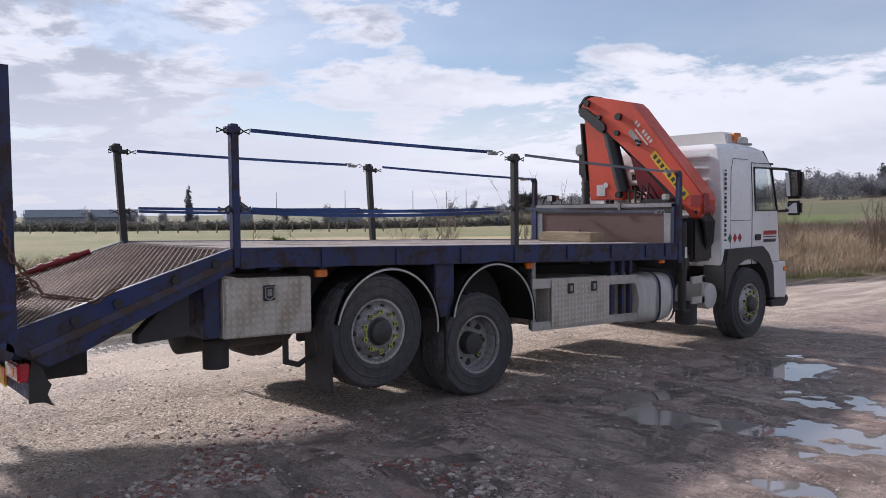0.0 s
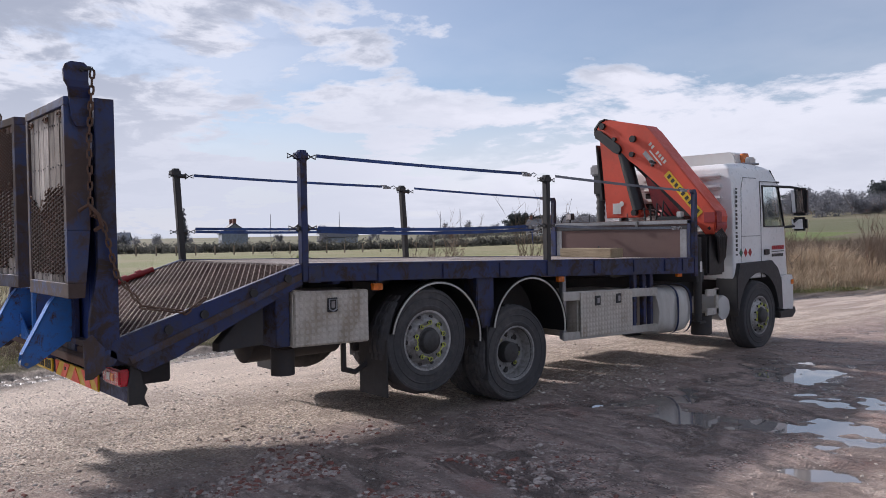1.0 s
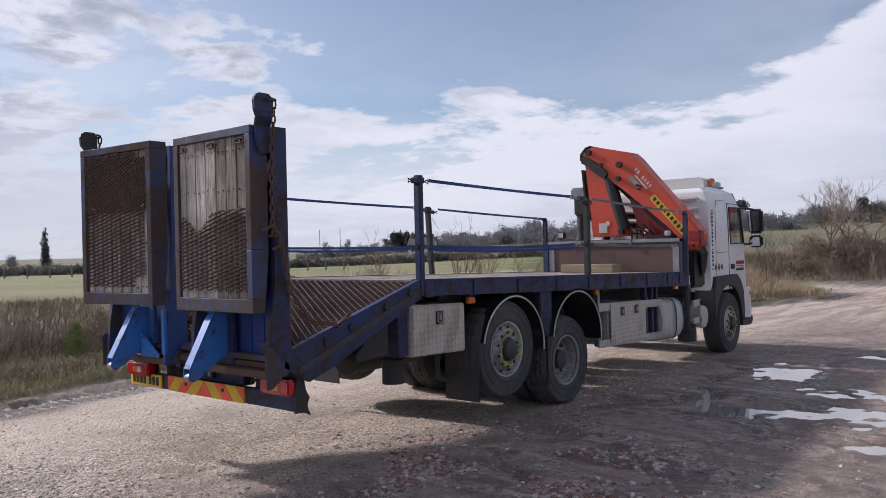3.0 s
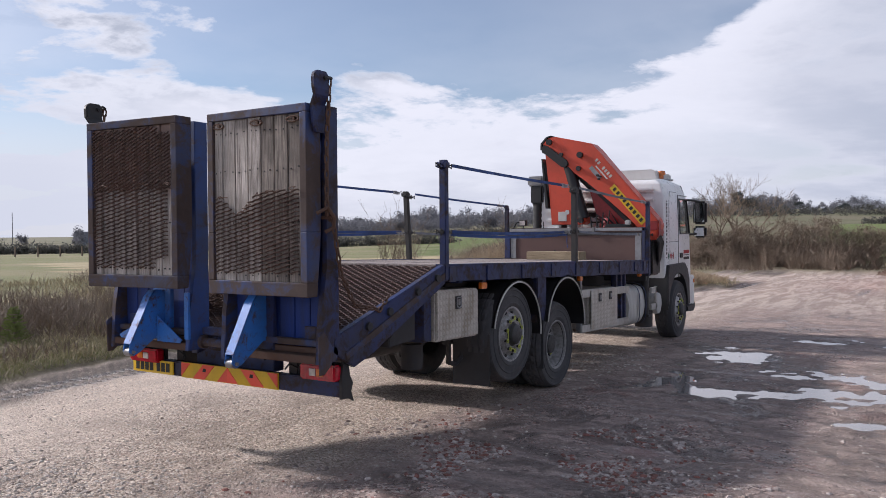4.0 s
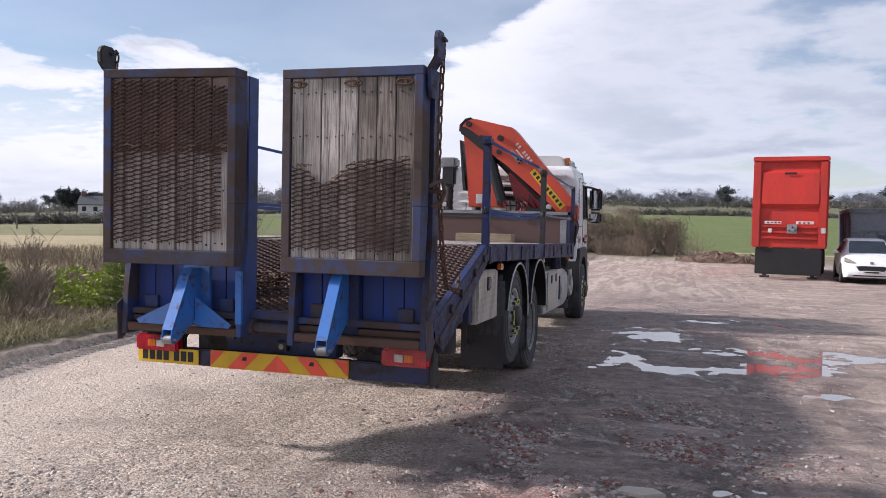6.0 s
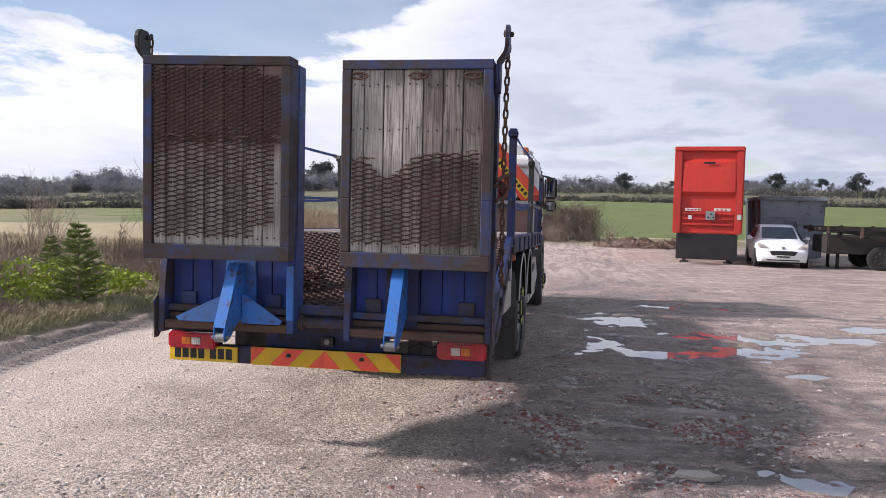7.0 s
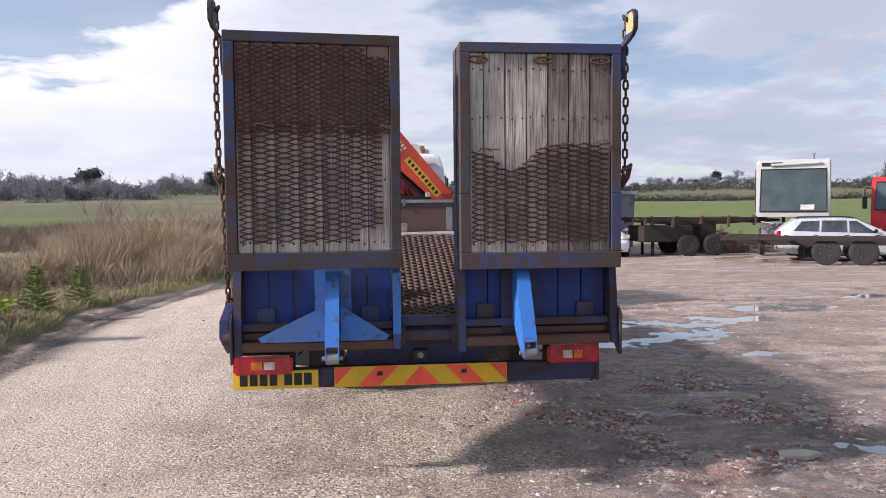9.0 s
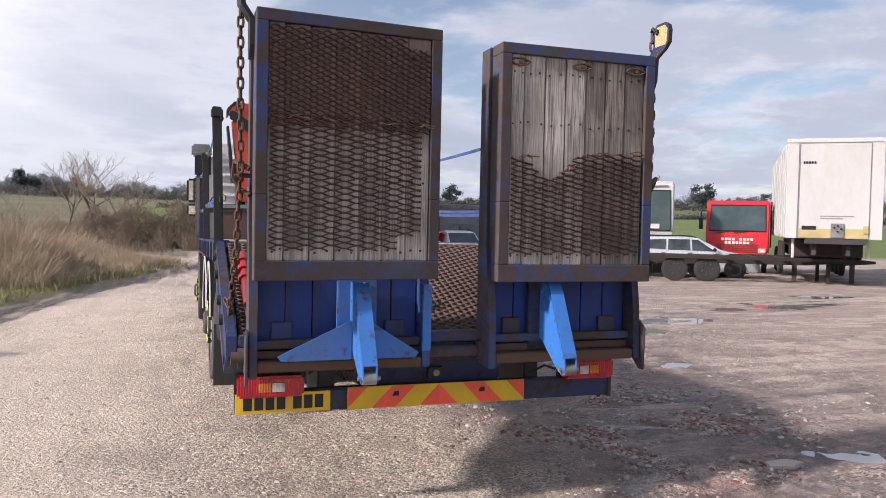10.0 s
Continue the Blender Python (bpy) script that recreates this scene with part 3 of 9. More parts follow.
    red = n.step(n.noise(pos, 0.8, 6, 0.6), 0.57, 0.68)
    mud = n.mix(n.math("MULTIPLY", red, 0.42), mud, n.mix(cell.outputs[0], (0.414, 0.198, 0.159), (0.263, 0.141, 0.118)))
    wet = n.math("MULTIPLY", n.step(patch, 0.50, 0.60), n.math("SUBTRACT", 1.0, n.math("MULTIPLY", bed, 0.7)))
    mud = n.mix(n.math("MULTIPLY", wet, 0.72), mud, n.mix(tight, (0.205, 0.152, 0.135), (0.105, 0.077, 0.069)))
    edge = n.math("ADD", sep.outputs[0], n.math("ADD", n.math("MULTIPLY", n.math("SUBTRACT", wide, 0.5), 2.2), n.math("MULTIPLY", n.math("SUBTRACT", crumb, 0.5), 0.7)))
    c = n.mix(n.step(edge, 0.35, 1.35), pale, mud)
    # dry trodden ground beyond the puddles, streaked by tyres
    dry = n.mix(n.step(track, 0.40, 0.58), (0.60, 0.51, 0.435), (0.36, 0.285, 0.238))
    dry = n.mix(n.math("MULTIPLY", n.step(crumb, 0.5, 0.62), 0.5), dry, (0.20, 0.155, 0.13))
    lane = n.math("MULTIPLY", n.step(sep.outputs[1], 11.0, 19.0), n.step(n.math("ADD", sep.outputs[0], n.math("MULTIPLY", n.math("SUBTRACT", wide, 0.5), 6.0)), 9.0, 5.0))
    c = n.mix(n.math("MULTIPLY", lane, 0.82), c, dry)
    drier = n.mix(n.step(cross, 0.40, 0.60), (0.56, 0.455, 0.385), (0.34, 0.262, 0.218))
    drier = n.mix(n.math("MULTIPLY", n.step(patch, 0.50, 0.58), 0.6), drier, (0.235, 0.178, 0.148))
    right = n.step(n.math("ADD", sep.outputs[0], n.math("MULTIPLY", n.math("SUBTRACT", patch, 0.5), 5.0)), 3.5, 5.0)
    c = n.mix(n.math("MULTIPLY", right, 0.75), c, drier)
    # ridges squeezed up by wheels, and crumbled clods, all over the open yard
    ridge = n.math("ABSOLUTE", n.math("SUBTRACT", cross, 0.5))
    open_yard = n.step(edge, 1.0, 2.6)
    c = n.mix(n.math("MULTIPLY", n.math("MULTIPLY", n.step(ridge, 0.022, 0.004), open_yard), 0.28), c, (0.125, 0.092, 0.078))
    c = n.mix(n.math("MULTIPLY", n.math("MULTIPLY", n.step(n.math("ABSOLUTE", n.math("SUBTRACT", cross, 0.545)), 0.016, 0.004), open_yard), 0.25), c, (0.56, 0.47, 0.405))
    c = n.mix(n.math("MULTIPLY", n.math("MULTIPLY", n.step(clod, 0.56, 0.66), open_yard), 0.38), c, (0.18, 0.138, 0.121))
    c = n.mix(n.math("MULTIPLY", n.math("MULTIPLY", n.step(clod, 0.42, 0.34), open_yard), 0.40), c, (0.50, 0.42, 0.365))
    c = n.mix(n.math("MULTIPLY", damp, 0.8), c, n.mix(mid, (0.15, 0.112, 0.094), (0.10, 0.078, 0.066)))
    # rough grass and fields
    g1, g2 = n.noise(pos, 1.4, 7, 0.65), n.noise(pos, 0.09, 4)
    grass = n.mix(n.step(g1, 0.3, 0.7), (0.15, 0.142, 0.062), (0.26, 0.218, 0.135))
    grass = n.mix(n.step(g2, 0.35, 0.65), grass, (0.215, 0.178, 0.11))
    straw = n.mix(n.step(g1, 0.25, 0.75), (0.50, 0.405, 0.245), (0.34, 0.28, 0.155))
    crop = n.mix(n.step(n.noise(pos, 0.35, 6, 0.6), 0.3, 0.7), (0.105, 0.150, 0.032), (0.145, 0.175, 0.052))
    hill = n.mix(n.step(n.noise(pos, 0.02, 4), 0.4, 0.6), (0.165, 0.145, 0.085), (0.115, 0.12, 0.055))
    field = n.mix(n.step(far, 0.18, 0.22), grass, straw)
    field = n.mix(n.step(far, 0.36, 0.39), field, n.mix(n.step(g2, 0.4, 0.6), (0.20, 0.205, 0.085), (0.25, 0.225, 0.115)))
    field = n.mix(n.step(far, 0.46, 0.50), field, crop)
    field = n.mix(n.step(far, 0.76, 0.80), field, hill)
    c = n.mix(yard, field, c)
    # turned earth where the yard meets the grass
    lip = n.math("MULTIPLY", lip_at, n.step(n.noise(pos, 2.4, 8, 0.72), 0.26, 0.46))
    wave = n.math("SINE", n.math("ADD", n.math("MULTIPLY", sep.outputs[1], 46.0), n.math("ADD", n.math("MULTIPLY", sep.outputs[0], 30.0), n.math("MULTIPLY", mid, 9.0))))
    # dark stripes put the shade of tyre-tread grooves into the earth colour
    tread = n.mix(n.step(wave, -0.1, 0.5), (0.022, 0.017, 0.015), n.mix(tight, (0.115, 0.088, 0.074), (0.05, 0.038, 0.032)))
    c = n.mix(n.math("MULTIPLY", lip, 0.78), c, tread)
    soak = n.math("MULTIPLY", n.math("MULTIPLY", n.step(edge, 0.5, 1.6), n.math("SUBTRACT", 1.0, n.math("MULTIPLY", right, 0.7))), n.math("SUBTRACT", 1.0, lane))
    soak = n.math("MULTIPLY", soak, n.math("MAXIMUM", wet, n.step(cross, 0.50, 0.62, 0.0, 0.7)))
    rough = n.mix(n.math("MULTIPLY", n.math("MAXIMUM", damp, soak), yard), 0.92, n.step(tight, 0.25, 0.75, 0.10, 0.36))
    h = n.math("ADD", n.math("MULTIPLY", st.outputs["Distance"], -0.6), n.math("ADD", n.math("MULTIPLY", st2.outputs["Distance"], -0.35), n.math("ADD", tight, n.math("MULTIPLY", crumb, 1.1))))
    broad = n.math("ADD", n.math("MULTIPLY", mid, 2.2), n.math("ADD", n.math("MULTIPLY", clod, 2.4), n.math("MULTIPLY", cross, 1.6)))
    h = n.math("ADD", h, n.math("MULTIPLY", broad, n.math("MULTIPLY", yard, n.step(edge, 0.2, 1.6, 0.25, 1.0))))
    n.bump(n.math("MULTIPLY", h, n.math("SUBTRACT", 1.0, n.math("MULTIPLY", soak, 0.72))), 1.0, 0.022)
    return n.done(c, rough, 0.0, 0.5)


GROUND = ground_mat()


def field_zone(x, y):
    """0 rough grass, then straw, green crop and far hill, by the lie of the fields."""
    d = np.hypot(x, y)
    az = np.degrees(np.arctan2(x, y))
    wob = 3 * value_noise(x, y, 14, 51)
    zone = np.zeros_like(d)
    left = az < -4
    zone = np.where((x < -13 + wob) & (az < -27), np.where(az + 3 * wob < -60, 0.42, 0.33), zone)
    zone = np.where((az < -30) & (d > 62 + wob), 0.42, zone)
    zone = np.where(~left & (d > 50 + wob), 0.62, zone)
    zone = np.where(d > 185 + 2 * wob, 0.95, zone)
    mid = (az > -30) & (az < -4)
    zone = np.where(mid & (d > 72 + wob), 0.95, zone)
    zone = np.where(mid & (az < -19) & (d > 96 + wob) & (d < 128 + wob), 0.62, zone)
    return np.where(left & (d > 150 + wob) & (az < -50), 0.95, zone)


def sheet(xs, ys):
    gx, gy = np.meshgrid(xs, ys, indexing="ij")
    gz = yard_height(gx, gy)
    nx, ny = gx.shape
    v = np.stack([gx, gy, gz], -1).reshape(-1, 3)
    idx = np.arange(nx * ny).reshape(nx, ny)
    return v, np.stack([idx[:-1, :-1], idx[1:, :-1], idx[1:, 1:], idx[:-1, 1:]], -1).reshape(-1, 4)


def grade(lo, hi, a, b, fine, coarse):
    """Even fine steps from a to b, widening steps outside."""
    mid = list(np.arange(a, b + fine / 2, fine))
    down, up, s = [], [], fine
    x = mid[0]
    while x > lo:
        s = min(s * 1.16, coarse * max(1, abs(x) / 60))
        x -= s
        down.append(x)
    s, x = fine, mid[-1]
    while x < hi:
        s = min(s * 1.16, coarse * max(1, abs(x) / 60))
        x += s
        up.append(x)
    return np.array(down[::-1] + mid + up)


def build_ground():
    xs, ys = grade(-3000, 3000, -5.6, 7.0, 0.036, 9), grade(-3000, 3000, -2.6, 10.4, 0.036, 9)
    v, q = sheet(xs, ys)
    me = bpy.data.meshes.new("ground")
    me.from_pydata(v.tolist(), [], q.tolist())
    d = in_yard(v[:, 0], v[:, 1])
    yard = smooth01(d, -0.06, 0.08)
    base = land(v[:, 0], v[:, 1])
    damp = smooth01(base - v[:, 2], 0.010, 0.028) * yard
    col = np.ones((len(v), 4), np.float32)
    wide = 1 - smooth01(v[:, 1], 1.0, 8.0)
    lip = np.clip(1.3 * np.exp(-((d - 0.30 - 0.10 * wide) / (0.30 + 0.14 * wide)) ** 2), 0, 1) * (np.hypot(v[:, 0], v[:, 1]) < 60)
    me.attributes.new("lip", "FLOAT", "POINT").data.foreach_set("value", lip.astype(np.float32))
    col[:, 0], col[:, 1], col[:, 2] = yard, damp, field_zone(v[:, 0], v[:, 1])
    layer = me.color_attributes.new("zone", "FLOAT_COLOR", "POINT")
    layer.data.foreach_set("color", col.ravel())
    ob = mesh_part("ground", me, GROUND, None, smooth=False)
    me.shade_smooth()
    tagged(ob, "pale gravel and reddish mud yard running into rough grass fields", "ground", kind="structure")


build_ground()


def water_mat():
    n = Nodes("puddle_water")
    v = n.coords(False)
    n.bump(n.noise(v, 6, 3), 0.03, 0.003)
    n.p.inputs["IOR"].default_value = 1.6
    return n.done((0.42, 0.385, 0.36), 0.02, 0.45, 1.0)


WATER = water_mat()
# still water lies at one level in each dip; the ground rises through it at the rim
for x0, x1, y0, y1 in ((1.3, 8.2, 3.3, 8.35), (2.3, 5.4, 8.9, 10.2), (1.1, 3.9, -0.45, 0.60), (8.21, 13.2, 7.6, 10.4), (12.4, 15.8, 10.8, 12.2)):
    level = float(land((x0 + x1) / 2, (y0 + y1) / 2)) - 0.0245
    bm = bmesh.new()
    bm.faces.new([bm.verts.new((x, y, level)) for x, y in ((x0, y0), (x1, y0), (x1, y1), (x0, y1))])
    tagged(part("puddle", bm, WATER), "shallow rain puddle reflecting the cloudy sky", "puddle", "puddles in the yard", "structure")


def stones():
    """Loose stones and broken brick, thickest where the yard is churned."""
    rng = np.random.RandomState(7)
    def scatter(count, pick, lo, hi, m, name, label, flat=0.6):
        verts, faces = [], []
        spots = np.array([pick() for _ in range(count)])
        spots = spots[in_yard(spots[:, 0], spots[:, 1]) > 1.0]
        if m is not STONE:
            # trodden rubble lies in patches
            spots = spots[value_noise(spots[:, 0], spots[:, 1], 0.55, 71) + 0.6 * value_noise(spots[:, 0], spots[:, 1], 0.2, 72) > 0.12]
        for (x, y), z in zip(spots.tolist(), yard_height(spots[:, 0], spots[:, 1]).tolist()):
            r = lo + (hi - lo) * rng.rand() ** 3
            rot = rng.rand() * 6.28
            sx, sy, sz = r * rng.uniform(0.8, 1.5), r * rng.uniform(0.6, 1.0), r * flat * rng.uniform(0.5, 1.0)
            b = len(verts)
            top = [(math.cos(i * math.tau / 5 + rng.uniform(-.3, .3)) * rng.uniform(.75, 1.05), math.sin(i * math.tau / 5 + rng.uniform(-.3, .3)) * rng.uniform(.75, 1.05)) for i in range(5)]
            for lev, sc in ((-0.4, 1.0), (0.35, 0.95), (0.9, 0.5)):
                for u, w in top:
                    p, q = u * sx * sc, w * sy * sc
                    verts.append((x + p * math.cos(rot) - q * math.sin(rot), y + p * math.sin(rot) + q * math.cos(rot), z + sz * (lev + rng.uniform(-.12, .12))))
            for lev in (0, 5):
                for i in range(5):
                    j = (i + 1) % 5
                    faces.append((b + lev + i, b + lev + j, b + lev + 5 + j, b + lev + 5 + i))
            faces.append(tuple(b + 10 + i for i in range(5)))
        me = bpy.data.meshes.new(name)
        me.from_pydata(verts, [], faces)
        tagged(mesh_part(name, me, m), label, "stones", kind="stuff")
    scatter(6500, lambda: (rng.uniform(-4.6, 7), rng.uniform(-3.2, 10)), 0.005, 0.024, STONE, "loose_gravel", "loose pale gravel stones strewn over the yard")
    scatter(6500, lambda: (rng.normal(2.1, 0.75), rng.normal(1.2, 0.9)), 0.005, 0.036, STONE_MUDDY, "loose_gravel", "stony rubble trodden into the mud")
    scatter(900, lambda: (rng.normal(1.0, 0.5), rng.normal(5.7, 0.6)), 0.008, 0.03, STONE, "loose_gravel", "pale stone chippings beside the rear wheels")
    scatter(3600, lambda: (rng.normal(2.2, 0.6), rng.normal(1.1, 0.8)), 0.005, 0.032, BRICK_MAT, "brick_rubble", "broken red brick pieces trodden into the mud")
    scatter(2600, lambda: (rng.normal(0.2, 0.9), rng.normal(-1.35, 0.45)), 0.009, 0.024, STONE, "loose_gravel", "thick patch of pale stones behind the lorry")
    scatter(8000, lambda: (rng.uniform(-3.9, 1.4), rng.uniform(-3.4, 1.8)), 0.004, 0.015, STONE, "loose_gravel", "pale gravel behind the lorry")


def stone_mat(name, light, dark, dust):
    n = Nodes(name)
    isl = n.node("ShaderNodeNewGeometry").outputs["Random Per Island"]
    c = n.mix(isl, light, dark)
    c = n.mix(n.math("MULTIPLY", n.step(n.noise(n.coords(False), 60, 4), 0.4, 0.7), 0.5), c, dust)
    return n.done(c, 0.9)


STONE = stone_mat("pale_stone", (0.66, 0.60, 0.53), (0.22, 0.178, 0.148), (0.30, 0.24, 0.195))
STONE_MUDDY = stone_mat("muddy_stone", (0.56, 0.49, 0.445), (0.19, 0.148, 0.131), (0.21, 0.16, 0.14))
stones()
bm = bmesh.new()
slab(bm, [(2.42, -0.06), (2.60, -0.10), (2.74, -0.02), (2.66, 0.07), (2.47, 0.05)], "z", 0.0, 0.035, 0.006)
tagged(part("stone_slab", fix(bm), STONE), "flat broken stone slab lying in the mud", "stone")


# ---- the lorry: +y ahead, +x its right side ----
DECK = 1.505


def dip(y):
    """The frame stands lower at the front, on its air springs."""
    return -0.0255 * (y - 1.4)


lorry = thing("recovery_lorry", (0, 4, 0), "white and blue beavertail recovery lorry with orange crane on gravel", "lorry")


def chassis():
    bm = bmesh.new()
    for x in (-0.42, 0.34):
        block(bm, x, x + 0.08, 1.25, 9.9, 0.98, 1.24, 0.01, dip)
    for y in (1.6, 2.3, 3.4, 4.8, 6.0, 7.2, 8.4):
        block(bm, -0.36, 0.36, y, y + 0.1, 1.02, 1.2, 0.006, dip)
    part("chassis_frame", fix(bm), UNDER, lorry)
    for y in (1.75, 2.2, 2.75, 3.3, 3.85, 4.5, 5.1, 5.7, 6.3, 6.9):
        part("cross_bearer", box(-1.17, 1.17, y - 0.04, y + 0.04, DECK - 0.17, DECK - 0.045, 0.006, dip), BLUE, lorry)
    for y, z, r in ((2.72, 0.755, 0.085), (3.92, 0.5, 0.095), (9.05, 0.47, 0.075)):
        part("axle", fix(rod(bmesh.new(), (-0.95, y, z), (0.95, y, z), r, 14)), UNDER, lorry)
    part("differential", lathe(bmesh.new(), [(-0.2, 0.05), (-0.16, 0.17), (0, 0.22), (0.16, 0.17), (0.2, 0.05)], (0.05, 3.92, 0.52), "x", 20), UNDER, lorry, smooth=True)
    part("gearbox", box(-0.3, 0.3, 7.6, 9.8, 0.55, 1.15, 0.05), UNDER, lorry)
    part("battery_box", box(-1.1, -0.5, 6.3, 7.3, 0.5, 1.02, 0.02), UNDER, lorry)
    for y in (4.85, 5.55):
        part("left_locker", box(-1.16, -0.6, y, y + 0.6, 0.55, 1.05, 0.012), CHECKER, lorry, "aluminium checker plate locker")
    part("air_tank", lathe(bmesh.new(), [(-0.35, 0.05), (-0.31, 0.14), (0.31, 0.14), (0.35, 0.05)], (0.35, 5.4, 0.62), "y", 20), UNDER, lorry, smooth=True)
    # round tank and hitch under the tail
    part("tail_tank", lathe(bmesh.new(), [(-0.5, 0.05), (-0.46, 0.2), (0.46, 0.2), (0.5, 0.05)], (0.35, 1.75, 0.82), "y", 24), UNDER, lorry, smooth=True)
    part("silencer", lathe(bmesh.new(), [(-0.12, 0.06), (-0.12, 0.1), (0.1, 0.1), (0.1, 0.05)], (0.86, 1.40, 0.69), "z", 20), UNDER, lorry, smooth=True)
    bm = bmesh.new()
    block(bm, 0.86, 0.9, 1.98, 2.02, 0.52, 0.85, 0.004)
    tube(bm, [(0.88, 2.0, 0.54), (0.88, 2.12, 0.5), (0.88, 2.24, 0.56), (0.86, 2.3, 0.7)], 0.025, 8)
    part("stabiliser_link", fix(bm), UNDER, lorry)


def deck():
    n = 12
    w = 2.34 / n
    for i in range(n):
        x0 = -1.17 + i * w
        part("deck_plank", box(x0 + 0.004, x0 + w - 0.004, 1.42, 7.19, DECK - 0.042, DECK + random.uniform(-0.003, 0.003), 0.004, dip), DECK_WOOD, lorry)
    for s in (-1, 1):
        x0, x1 = sorted((s * 1.178, s * 1.225))
        bm = bmesh.new()
        slab(bm, [(1.38, DECK + 0.006), (7.22, DECK + 0.006 + dip(7.22)), (7.22, DECK - 0.195 + dip(7.22)), (1.38, DECK - 0.14)], "x", x0, x1, 0.004)
        lip0, lip1 = sorted((s * 1.13, s * 1.23))
        block(bm, lip0, lip1, 1.38, 7.22, DECK - 0.01, DECK + 0.01, 0.003, dip)
        rail = part("side_rail", fix(bm), BLUE, lorry, "dirty blue steel side rail")
        for y in (1.5, 2.2, 2.95, 3.7, 4.41, 5.2, 5.95, 6.6, 7.0):
            a, b = sorted((s * 1.222, s * 1.24))
            part("rail_bracket", box(a, b, y - 0.06, y + 0.06, DECK - 0.15, DECK - 0.01, 0.004, dip), BLUE, rail)
        for y, m in ((2.17, LENS_AMBER), (4.63, LENS_AMBER), (6.95, LENS_AMBER)):
            a, b = sorted((s * 1.15, s * 1.19))
            part("side_marker_lamp", box(a, b, y - 0.055, y + 0.055, DECK - 0.235, DECK - 0.175, 0.006, dip), m, lorry, "amber side marker lamp")
    part("front_rail", box(-1.18, 1.18, 7.14, 7.215, DECK - 0.19, DECK - 0.05, 0.004, dip), BLUE, lorry)


def expanded_metal(bm, origin, u, v, width, height, pitch, row, thick, deep, keep=None, jitter=0.0, bond=0.11):
    """Strands that wave along u, row above row along v, meeting like diamonds."""
    o, u, v = Vector(origin), Vector(u).normalized(), Vector(v).normalized()
    n = u.cross(v)
    cols, rows = int(width / (pitch / 2)), int(height / row) - 1
    for r in range(rows):
        ring0 = None
        for c in range(cols + 1):
            up_here = (c + r) % 2
            # each bond between two strands is a short straight run, with a soft bend on either side
            for off, rise in ((-0.30, 0.80), (-bond, 1.0), (bond, 1.0), (0.30, 0.80)):
                su = (c + off) * pitch / 2
                if su < 0 or su > width:
                    continue
                level = rise if up_here else 1 - rise
                sv = (r + 0.1 + 0.92 * level) * row
                if keep and not keep(su, sv):
                    ring0 = None
                    continue
                w = jitter * (math.sin(su * 9 + sv * 5) + math.sin(su * 4.1 - sv * 13) + 0.7 * math.sin(su * 31 + r * 2.4))
                p = o + u * su + v * (sv + w) + n * (0.6 * w)
                lean = 0.5 * thick
                ring = [bm.verts.new(p + v * a + n * b) for a, b in ((-thick / 2, 0), (thick / 2 - lean, deep), (thick / 2, deep), (0, 0))]
                if ring0:
                    for k in range(4):
                        j = (k + 1) % 4
                        bm.faces.new((ring0[k], ring0[j], ring[j], ring[k]))
                ring0 = ring
    return bm


